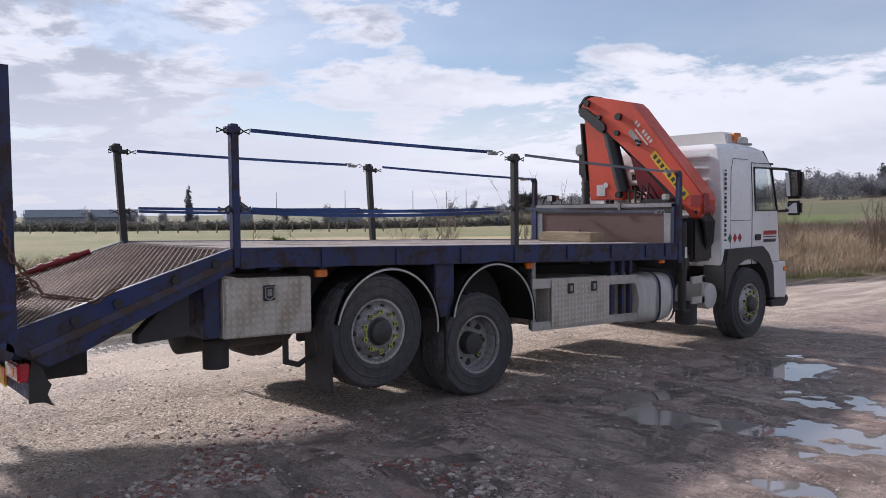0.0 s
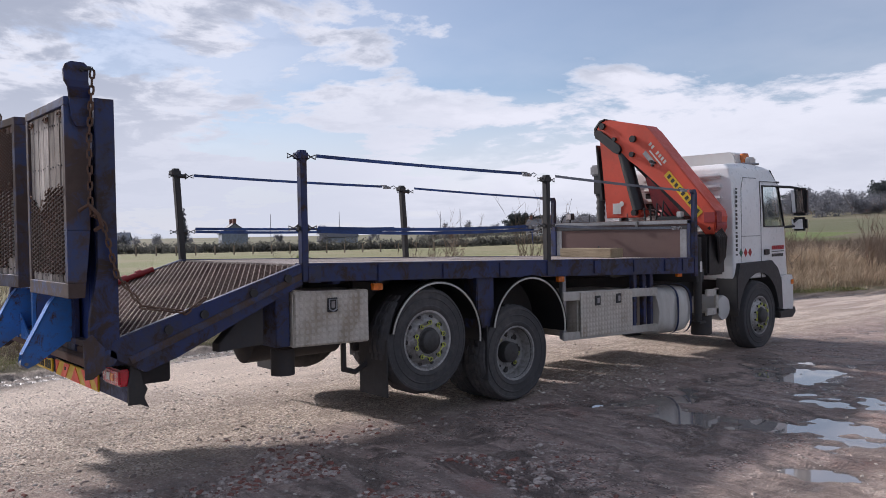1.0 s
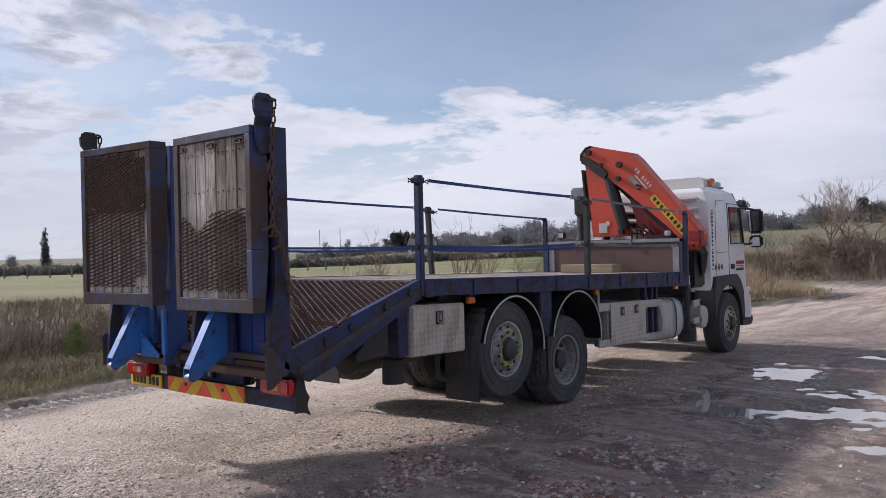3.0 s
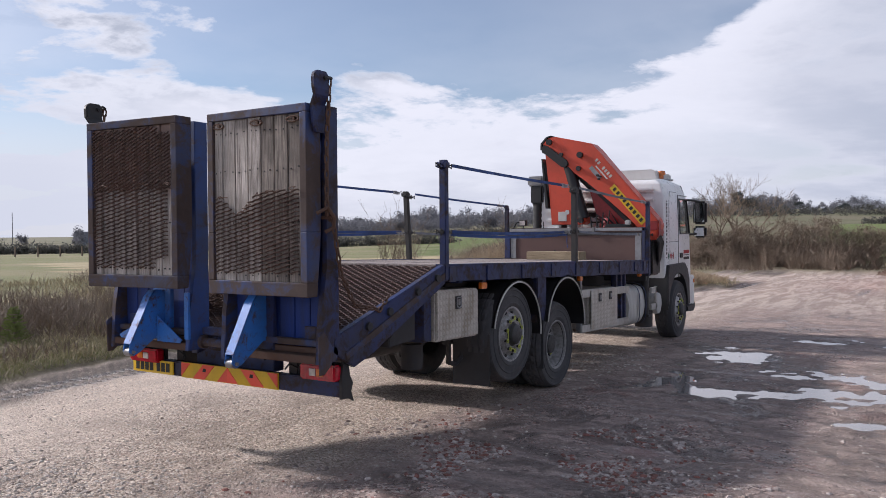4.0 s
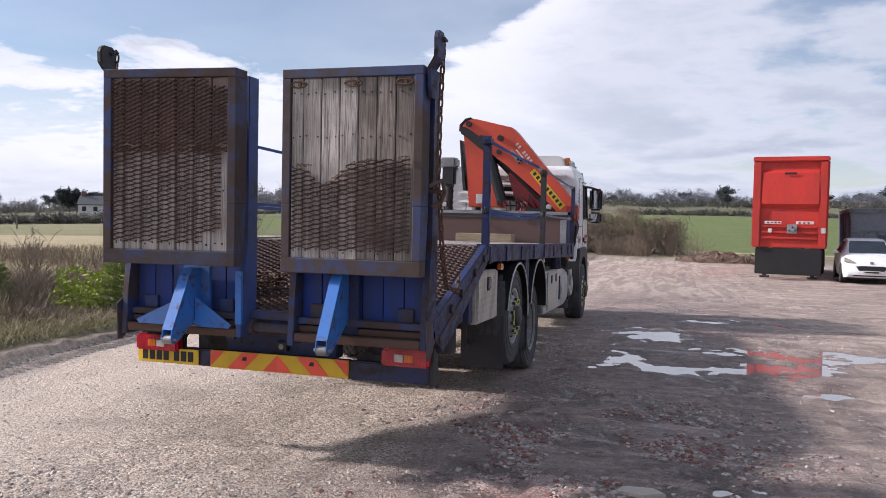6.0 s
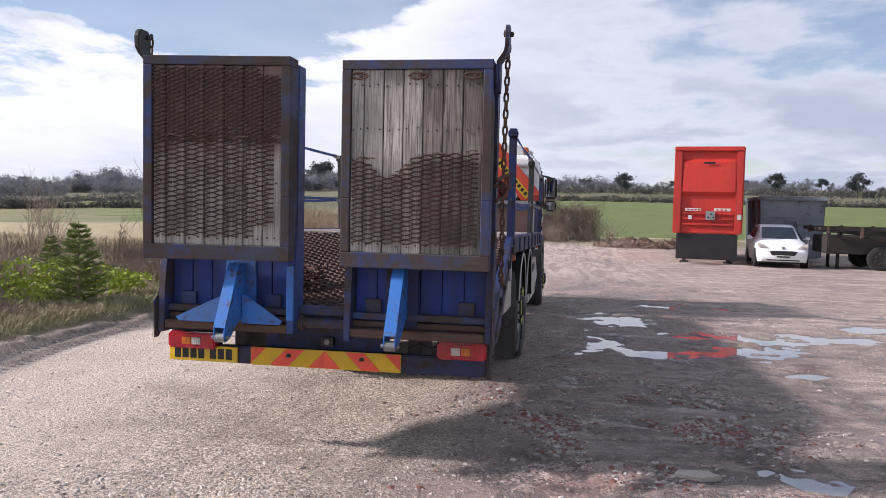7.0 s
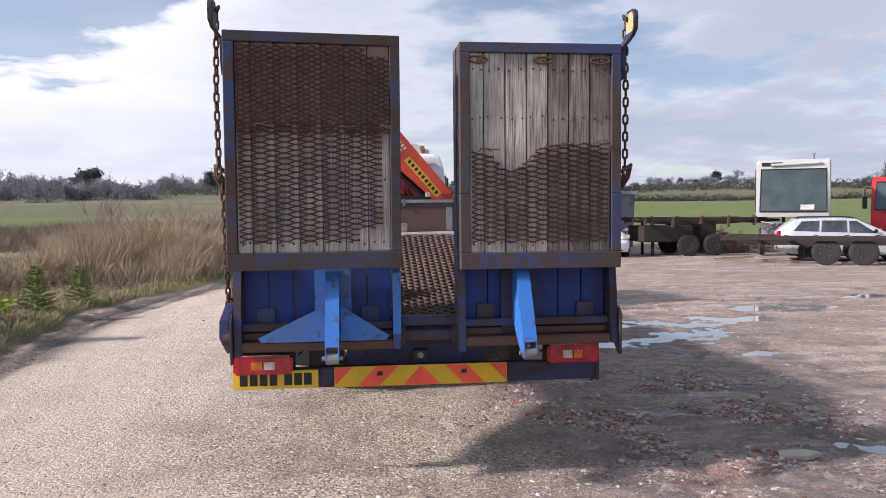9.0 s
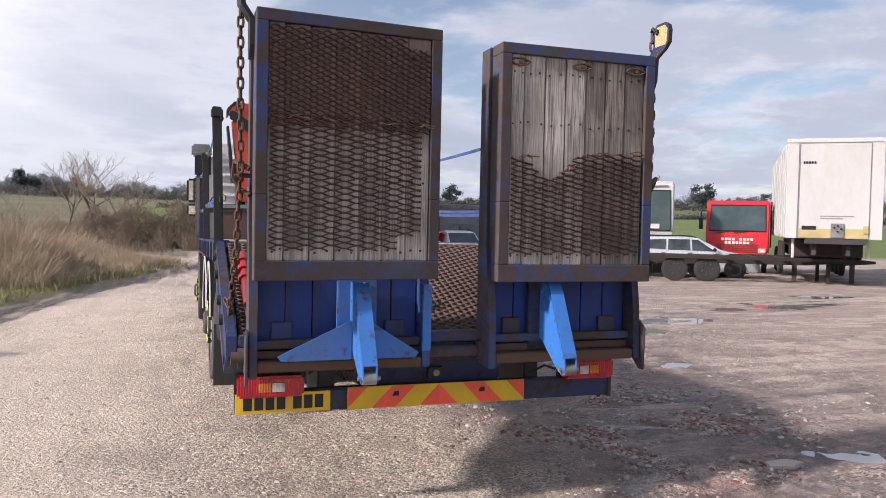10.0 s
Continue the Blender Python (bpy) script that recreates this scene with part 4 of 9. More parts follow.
def beavertail():
    z_top, z_low, y_low = DECK + 0.004, 1.035, -0.06
    grade = (z_top - z_low) / (1.40 - y_low)
    for s in (-1, 1):
        a, b = sorted((s * 1.165, s * 1.225))
        side = part("tail_side_plate", plate([(1.40, z_top + 0.008), (y_low - 0.05, z_low + 0.01), (y_low - 0.07, z_low - 0.10), (0.12, 0.80), (0.35, 0.88), (1.40, 1.345)], "x", a, b, 0.006), BLUE, lorry, "scuffed blue beavertail side plate")
        c, d = sorted((s * 1.222, s * 1.236))
        part("tail_flange", plate([(1.38, 1.44), (0.0, 0.92), (0.02, 0.87), (1.38, 1.385)], "x", c, d, 0.003), BLUE_RUSTY, side)
        for y in (0.28, 0.55, 0.95, 1.25):
            zc = z_top - grade * (1.40 - y) - 0.06
            part("tie_ring", lathe(bmesh.new(), [(-0.012, 0.014), (-0.012, 0.032), (0.012, 0.032), (0.012, 0.014)], (s * 1.236, y, zc), "x", 14), BLACK_STEEL, side)
    # deck under the mesh, in boards down the slope
    n = 8
    w = 2.3 / n
    for i in range(n):
        x0 = -1.15 + i * w
        bm = bmesh.new()
        slab(bm, [(1.39, z_top - 0.03), (y_low, z_low - 0.03), (y_low, z_low - 0.07), (1.39, z_top - 0.07)], "x", x0 + 0.003, x0 + w - 0.003)
        part("tail_plank", fix(bm), UNDER, lorry)
    bm = bmesh.new()
    length = math.hypot(1.45, z_top - z_low)
    expanded_metal(bm, (-1.155, y_low + 0.01, z_low - 0.016), (1, 0, 0), (0, 1.45, z_top - z_low), 2.31, length - 0.01, 0.092, 0.0285, 0.0105, 0.020, None, 0.0, 0.16)
    part("tail_mesh", fix(bm), RUST_MESH, lorry, "rusty expanded metal tread mesh")
    for y in (0.25, 0.6, 0.95, 1.3):
        zc = z_top - grade * (1.40 - y) - 0.075
        part("tail_bearer", box(-1.16, 1.16, y - 0.04, y + 0.04, zc - 0.1, zc, 0.006), UNDER, lorry)
    for x in (-0.42, 0.34):
        part("tail_beam", plate([(1.45, 1.40), (0.0, 0.93), (0.0, 0.80), (0.9, 1.0), (1.45, 1.05)], "x", x, x + 0.08, 0.006), BLUE, lorry)
    # apron boxes behind the locker
    part("tail_skirt", plate([(0.72, 0.92), (0.90, 1.10), (1.10, 1.20), (1.10, 0.88), (0.72, 0.86)], "x", 0.98, 1.10, 0.006), UNDER, lorry)
    # sill and hinge tube across the end
    part("tail_sill", box(-1.16, 1.16, -0.13, -0.055, 0.985, 1.045, 0.006), BLUE_RUSTY, lorry)
    part("tail_channel", box(-1.16, 1.16, -0.10, 0.02, 0.86, 0.985, 0.01), BLUE, lorry)
    bm = bmesh.new()
    rod(bm, (-1.2, -0.13, 0.93), (1.22, -0.13, 0.93), 0.034, 14)
    for x in (-1.14, -0.20, -0.12, 0.22, 0.3, 1.2):
        rod(bm, (x - 0.025, -0.13, 0.93), (x + 0.025, -0.13, 0.93), 0.055, 14)
    part("hinge_tube", fix(bm), BLUE_RUSTY, lorry, smooth=True)


def chain(bm, pts, link=0.075, r=0.0075, wide=0.042):
    """Oval links, each turned a quarter against the last, along a line of points."""
    pts = [Vector(p) for p in pts]
    lens = [(b - a).length for a, b in zip(pts, pts[1:])]
    total, pitch = sum(lens), link * 0.70
    n = max(2, int(total / pitch))
    for i in range(n):
        s = (i + 0.5) * total / n
        k = 0
        while k < len(lens) - 1 and s > lens[k]:
            s -= lens[k]
            k += 1
        d = (pts[k + 1] - pts[k]).normalized()
        p = pts[k] + d * s
        a = d.cross(Vector((0.3, 1, 0.2))).normalized()
        b = d.cross(a)
        side = a if i % 2 else b
        h, w = link / 2 - wide / 2, wide / 2 - r
        ring = []
        for j in range(10):
            t = 2 * math.pi * j / 10
            ring.append(p + side * (math.cos(t) * w) + d * (math.sin(t) * w + (h if math.sin(t) > 0.01 else -h if math.sin(t) < -0.01 else 0)))
        tube(bm, ring, r, 6, True)
    return bm


NAIL = bpy.data.meshes.new("nail_head")
nail_bm = fix(rod(bmesh.new(), (0, -0.004, 0), (0, 0.006, 0), 0.0065, 6))
nail_bm.to_mesh(NAIL)
nail_bm.free()


def ramp(name, x0, x1, yaw_shift, side, torn, label):
    """One folded loading ramp: x0 to x1 wide; side is +1 where its outer edge is on the right."""
    main = plate([(-0.055, 2.69), (-0.185, 2.69), (-0.185, 1.55), (-0.245, 1.20), (-0.27, 0.84), (-0.10, 0.84), (-0.055, 1.0)], "x", x0, x0 + 0.045, 0.005)
    ob = part("ramp", main, BLUE_RUSTY, lorry, label)
    other = part("side_channel", plate([(-0.055, 2.69), (-0.185, 2.69), (-0.185, 1.55), (-0.245, 1.20), (-0.27, 0.87), (-0.10, 0.87), (-0.055, 1.0)], "x", x1 - 0.045, x1, 0.005), BLUE if torn else BLUE_DULL, ob)
    xm, w = (x0 + x1) / 2, x1 - x0
    part("top_bar", box(x0 + 0.045, x1 - 0.045, -0.185, -0.055, 2.60, 2.69, 0.006), BLUE_RUSTY, ob)
    part("toe_bar", box(x0 + 0.045, x1 - 0.045, -0.26, -0.16, 0.868, 0.925, 0.006), RUST, ob, "rusty toe bar")
    part("cross_bar", box(x0 + 0.046, x1 - 0.046, -0.21, -0.15, 0.985, 1.03, 0.005), BLUE_RUSTY, ob)
    part("cross_bar", box(x0 + 0.046, x1 - 0.046, -0.19, -0.15, 0.93, 0.972, 0.005), RUST, ob)
    n = 6
    pw = (w - 0.1) / n
    for i in range(n):
        a = x0 + 0.05 + i * pw
        part("board", box(a + 0.003, a + pw - 0.003, -0.14, -0.09, 0.94, 2.6, 0.003), BLUE_WOOD, ob)
    for dx in (0.18, w - 0.18):
        part("lug", box(x0 + dx - 0.055, x0 + dx + 0.055, -0.165, -0.138, 1.03, 1.12, 0.004), BLUE_RUSTY, ob)
    # outer frame of the flip-over section, hung in front of the main one
    def back(x):
        return -0.372 + yaw_shift * (x1 - x) / w
    fr = bmesh.new()
    px0, px1 = (x0, x1 - 0.017) if torn else (x0 + 0.003, x1 + 0.005)
    zb, zt = (1.348, 2.687) if torn else (1.368, 2.715)
    def bar(ax0, ax1, az0, az1, thick=0.15):
        vs = []
        for x in (ax0, ax1):
            for yy in (0, thick):
                for z in (az0, az1):
                    taper = 0.045 * max(0.0, (1.8 - z) / 0.45) if yy else 0.0
                    vs.append(fr.verts.new((x, back(x) + yy - taper, z)))
        for q in ((0, 1, 3, 2), (4, 6, 7, 5), (0, 4, 5, 1), (2, 3, 7, 6), (0, 2, 6, 4), (1, 5, 7, 3)):
            fr.faces.new([vs[i] for i in q])
    bar(px0, px0 + 0.06, zb + 0.1, 1.8), bar(px0, px0 + 0.06, 1.8, zt - 0.06)
    bar(px1 - 0.06, px1, zb + 0.1, 1.8), bar(px1 - 0.06, px1, 1.8, zt - 0.06)
    bar(px0, px1, zb, zb + 0.1), bar(px0, px1, zt - 0.06, zt)
    frame_ob = part("flip_frame", fix(fr), BLUE_RUSTY, ob, "rust-blotched blue steel frame")
    bev = frame_ob.modifiers.new("edge", "BEVEL")
    bev.width, bev.segments, bev.limit_method = 0.005, 2, "ANGLE"
    ix0, ix1, iz0, iz1 = px0 + 0.06, px1 - 0.06, zb + 0.1, zt - 0.06
    k = 7
    edges = [ix0] + [ix0 + 0.085 + (ix1 - ix0 - 0.085) * i / (k - 1) for i in range(k - 1)] + [ix1]
    for i, (a, b) in enumerate(zip(edges, edges[1:])):
        bm = bmesh.new()
        shift = random.uniform(-0.004, 0.004)
        block(bm, a + 0.0025, b - 0.0025, back((a + b) / 2) + 0.022 + shift, back((a + b) / 2) + 0.06, iz0, iz1, 0.004)
        part("plank", fix(bm), (PLANK_DARK if i > 3 else PLANK_GREY) if torn else PLANK_STAINED, ob, "weathered grey plank" if not torn else "")
    for a, b in zip(edges, edges[1:]):
        for z in (iz0 + 0.05, iz0 + 0.42, iz0 + 0.80, iz1 - 0.10):
            for f in (0.25, 0.75):
                nx = a + (b - a) * f + random.uniform(-0.01, 0.01)
                nz = z + random.uniform(-0.012, 0.012)
                ny = back((a + b) / 2) + 0.0215
                nail = mesh_part("nail_head", NAIL, BLACK_STEEL, ob)
                nail.location = Vector((nx, ny, nz))
    mesh = bmesh.new()
    tilt = (0, 0, 1)
    u = (px1 - px0, back(px1) - back(px0), 0)
    at = (ix0, back(ix0) + 0.016, iz0)
    wide, tall = ix1 - ix0, iz1 - iz0
    if torn:
        def keep(su, sv):
            edge = 0.62 - 0.13 * math.exp(-((su / wide - 0.30) / 0.13) ** 2) + 0.05 * (su / wide - 0.2)
            return 0.05 < sv < edge
        expanded_metal(mesh, at, u, tilt, wide, tall, 0.126, 0.0150, 0.0078, 0.013, keep, 0.0018, 0.17)
    else:
        expanded_metal(mesh, at, u, tilt, wide, 0.76, 0.134, 0.0158, 0.0080, 0.013, lambda su, sv: sv > 0.05 and not (su > wide - 0.16 and sv < 0.13), 0.0018, 0.17)
        expanded_metal(mesh, (ix0, back(ix0) + 0.013, iz0 + 0.68), u, tilt, wide, tall - 0.68, 0.066, 0.0140, 0.0078, 0.012, lambda su, sv: not (su > wide - 0.14 and sv > tall - 0.74), 0.0015)
    part("tread_mesh", fix(mesh), RUST_STRAND, ob, "rusty expanded metal mesh")
    # frayed strand ends along the torn edge
    bm = bmesh.new()
    for i in range(14 if torn else 5):
        sx = ix0 + random.uniform(0.02, wide - 0.02)
        su = (sx - ix0) / wide
        sz = iz0 + (0.62 - 0.13 * math.exp(-((su - 0.30) / 0.13) ** 2) + 0.05 * (su - 0.2) if torn else 0.72)
        pts = [(sx + j * random.uniform(0.01, 0.03), back(sx) - 0.004 - 0.004 * j, sz + random.uniform(-0.012, 0.014)) for j in range(5)]
        tube(bm, pts, 0.0035, 5)
    tagged(part("frayed_strand", fix(bm), RUST, ob), kind="stuff")
    if torn:
        for sx in (ix0 + 0.05, ix0 + 0.44, ix1 - 0.07):
            bm = bmesh.new()
            ring = [(sx + 0.06 * math.cos(k * math.tau / 12), back(sx) + 0.010, iz1 - 0.04 + 0.020 * math.sin(k * math.tau / 12) * abs(math.sin(k * math.tau / 12)) ** 0.5) for k in range(12)]
            tube(bm, ring, 0.006, 6, True)
            rod(bm, (sx + 0.01, back(sx) + 0.004, iz1 - 0.04), (sx + 0.01, back(sx) + 0.022, iz1 - 0.04), 0.012, 8)
            part("weld_scrap", fix(bm), RUST, ob, "rusty left-over strand of mesh", smooth=True)
    # hook plate and chain at the outer top corner
    ox = x1 if side > 0 else x0
    # cranked outwards at the neck, with a rounded head that the chain hangs from
    bm = bmesh.new()
    rings, fore = [], 0.035 if side > 0 else -0.005
    for z, out, ya, yb in ((2.50, 0.0, -0.34, -0.27), (2.56, 0.0, -0.37, -0.25), (2.69, 0.0, -0.38, -0.25), (2.75, 0.045, -0.40, -0.265), (2.79, 0.055, -0.425, -0.275), (2.86, 0.055, -0.43, -0.272), (2.893, 0.055, -0.418, -0.280), (2.913, 0.055, -0.385, -0.30)):
        xo = ox + side * (out + 0.010)
        rings.append([bm.verts.new((xo + dx, y + fore, z - 0.012)) for dx, y in ((-0.012, ya), (0.012, ya), (0.012, yb), (-0.012, yb))])
    for a, b in zip(rings, rings[1:]):
        for k in range(4):
            bm.faces.new((a[k], a[(k + 1) % 4], b[(k + 1) % 4], b[k]))
    bm.faces.new(rings[0][::-1])
    bm.faces.new(rings[-1])
    hook = part("chain_hook", fix(bm), BLACK_STEEL if side < 0 else BLUE, ob, "cranked steel chain hook with a rounded head")
    xo = ox + side * 0.065
    bm = bmesh.new()
    py, pz = -0.315 + fore, 2.856
    rod(bm, (xo - 0.03, py, pz), (xo + 0.03, py, pz), 0.016, 10)
    tube(bm, [(xo - 0.024 * side, py, pz), (xo - 0.026 * side, py + 0.035, pz + 0.025), (xo - 0.01 * side, py + 0.07, pz + 0.017), (xo + 0.016 * side, py + 0.065, pz + 0.007), (xo + 0.024 * side, py, pz)], 0.011, 8)
    part("shackle", fix(bm), BLACK_STEEL, hook, smooth=True)
    xi = xo - side * 0.0135
    part("hook_face", plate([(y + fore, z - 0.012) for y, z in ((-0.395, 2.772), (-0.292, 2.772), (-0.287, 2.865), (-0.305, 2.895), (-0.385, 2.897), (-0.415, 2.87), (-0.412, 2.80))], "x", xi - 0.0015, xi + 0.0015, 0.0005), YELLOW_OLD if side > 0 else BLACK_STEEL, hook)
    hx = ox + 0.05 * side
    bm = bmesh.new()
    top = (ox + 0.06 * side, py + 0.072, pz + 0.004)
    if side > 0:
        pts = [top, (hx + 0.005, -0.24, 2.4), (hx, -0.24, 1.93), (hx - 0.01, -0.16, 1.86), (hx - 0.01, -0.08, 1.50), (hx - 0.03, 0.10, 1.26), (hx - 0.04, 0.42, 1.20), (1.20, 0.58, 1.29)]
    else:
        pts = [top, (hx - 0.01, -0.30, 2.4), (hx - 0.005, -0.30, 1.93), (hx, -0.20, 1.88), (hx - 0.01, -0.10, 1.5), (hx - 0.03, 0.08, 1.16), (hx - 0.01, 0.22, 1.13), (-1.21, 0.34, 1.20)]
    chain(bm, pts)
    part("chain", bm, RUST, ob, "rusty steel link chain", smooth=True)
    bm = bmesh.new()
    tube(bm, [(ox + 0.01 * side, -0.30, 1.93), (hx + 0.03 * side, -0.26, 1.97), (hx + 0.035 * side, -0.20, 1.90), (hx, -0.17, 1.83), (ox, -0.20, 1.80)], 0.014, 8)
    rod(bm, (ox - 0.01 * side, -0.22, 1.90), (hx + 0.03 * side, -0.22, 1.90), 0.012, 8)
    part("shackle", fix(bm), RUST, ob, smooth=True)
    # prop lever on the foot
    ax = xm + 0.09 if not torn else xm - 0.115
    bm = bmesh.new()
    for a in (ax - 0.04, ax + 0.032):
        slab(bm, [(-0.20, 1.34), (-0.30, 1.34), (-0.34, 1.29), (-0.535, 0.93), (-0.545, 0.87), (-0.50, 0.835), (-0.44, 0.86), (-0.24, 1.0), (-0.20, 1.0)], "x", a, a + 0.008, 0.002)
    slab(bm, [(-0.30, 1.342), (-0.345, 1.29), (-0.535, 0.935), (-0.527, 0.931), (-0.335, 1.285), (-0.295, 1.334)], "x", ax - 0.04, ax + 0.04)
    arm = part("prop_lever", fix(bm), BLUE_BRIGHT, ob, "bright blue prop lever with roller")
    bm = bmesh.new()
    rod(bm, (ax - 0.036, -0.51, 0.868), (ax + 0.036, -0.51, 0.868), 0.034, 14)
    rod(bm, (ax - 0.06, -0.51, 0.868), (ax + 0.06, -0.51, 0.868), 0.012, 8)
    part("roller", fix(bm), GREY_STEEL, arm, smooth=True)
    part("back_plate", box(ax - 0.11, ax + 0.11, -0.20, -0.165, 0.93, 1.35, 0.005), BLUE_BRIGHT if not torn else BLUE, ob)
    if not torn:
        for k2, ex in ((-1, ax - 0.44), (1, ax + 0.335)):
            inner = ax + 0.045 * k2
            part("gusset", plate([(inner, 1.14), (ex, 0.955), (ex - 0.02 * k2, 0.928), (inner, 0.928)], "y", -0.285, -0.272, 0.002), BLUE_BRIGHT, ob, "bright blue gusset plate")
        part("paint_strip", box(x1 - 0.046, x1 + 0.0025, -0.2725, -0.249, 0.96, 1.33, 0.002), BLUE_BRIGHT, ob)
    bm = bmesh.new()
    ex = x1 + 0.006 if side > 0 else x0 - 0.018
    slab(bm, [(-0.30, 1.06), (-0.24, 1.10), (-0.16, 1.0), (-0.16, 0.86), (-0.24, 0.80), (-0.29, 0.80)], "x", ex, ex + 0.012, 0.003)
    part("end_plate", fix(bm), BLUE_RUSTY, ob)
    return ob


def rear_end():
    beam = part("bumper_beam", box(-1.17, 1.17, 0.008, 0.075, 0.585, 0.712, 0.01), BLUE, lorry, "dented dark blue rear bumper beam")
    for x in (-0.65, 0.65):
        part("bumper_stay", box(x - 0.05, x + 0.05, 0.075, 0.5, 0.62, 0.95, 0.01), UNDER, lorry)
    part("tow_panel", box(-0.46, 0.44, 0.09, 0.2, 0.70, 0.92, 0.008), BLUE, lorry, "blue panel over the tow bar")
    bm = bmesh.new()
    slab(bm, [(0.005, 0.575), (0.09, 0.575), (0.15, 0.54), (0.11, 0.62), (0.14, 0.68), (0.10, 0.74), (0.08, 0.87), (0.03, 0.87), (0.005, 0.72)], "x", 1.165, 1.19, 0.003)
    part("bumper_end", fix(bm), BLACK_STEEL, lorry, "torn bumper end plate")
    # hazard board: slanted stripes meeting in the middle
    board = part("hazard_board", box(-0.54, 0.57, -0.006, 0.006, 0.586, 0.716, 0.002), REFLECT_YELLOW, lorry, "red and yellow chevron hazard board")
    mid = 0.015
    for s in (-1, 1):
        for quad in ([(0.0, 0.712), (0.118, 0.59), (0.0, 0.59)], [(0.15, 0.712), (0.288, 0.712), (0.408, 0.59), (0.27, 0.59)], [(0.44, 0.712), (0.55, 0.712), (0.55, 0.60)]):
            part("stripe", plate([(mid + s * x, z) for x, z in quad], "y", -0.010, -0.0065, 0), REFLECT_RED, board)
        mark = mid + s * 0.27
        part("maker_mark", plate([(mark - 0.02, 0.655), (mark + 0.02, 0.655), (mark + 0.02, 0.682), (mark - 0.008, 0.682)], "y", -0.0125, -0.0105, 0), INK, board)
    plate_ob = part("number_plate", box(-1.168, -0.640, -0.012, 0.002, 0.592, 0.705, 0.003), PLATE_YELLOW, lorry, "yellow number plate")
    x = -1.125
    for i in range(7):
        x += 0.03 if i == 4 else 0.0
        part("plate_bar", box(x, x + 0.048, -0.0145, -0.012, 0.612, 0.688, 0.001), INK, plate_ob)
        x += 0.061
    for x0, x1, z0, z1, order in ((-1.16, -0.795, 0.688, 0.806, 1), (0.83, 1.172, 0.708, 0.828, -1)):
        lamp = part("rear_lamp", box(x0, x1, -0.055, 0.03, z0, z1, 0.014), LENS_RED, lorry, "red rear lamp cluster with amber and clear panes")
        w = x1 - x0
        a = x0 + (0.30 if order > 0 else 0.28) * w
        for k, m in enumerate((LENS_AMBER, LENS_CLEAR) if order > 0 else (LENS_CLEAR, LENS_AMBER)):
            part("lamp_pane", box(a + k * 0.21 * w, a + (k + 1) * 0.21 * w - 0.004, -0.058, -0.05, z0 + 0.03, z1 - 0.032, 0.003), m, lamp)
        part("lamp_back", box(x0 - 0.012, x1 + 0.012, 0.03, 0.06, z0 - 0.01, z1 + 0.01, 0.006), PLASTIC_BLACK, lamp)
    bm = bmesh.new()
    block(bm, -0.035, 0.06, 0.05, 0.088, 0.735, 0.80, 0.004)
    cam_box = part("reversing_camera", fix(bm), PLASTIC_BLACK, lorry, "small black reversing camera box")
    part("eye_ring", lathe(bmesh.new(), [(0, 0.008), (0, 0.02), (0.004, 0.02), (0.004, 0.008)], (0.013, 0.045, 0.767), "y", 16), GREY_STEEL, cam_box)
    for pts in ([(-0.76, 0.02, 0.80), (-0.70, -0.02, 0.86), (-0.60, 0.0, 0.82), (-0.55, 0.05, 0.75)], [(0.62, 0.02, 0.75), (0.70, -0.02, 0.80), (0.78, 0.0, 0.77), (0.84, 0.03, 0.80)]):
        part("lamp_cable", fix(tube(bmesh.new(), pts, 0.008, 6)), PLASTIC_BLACK, lorry)


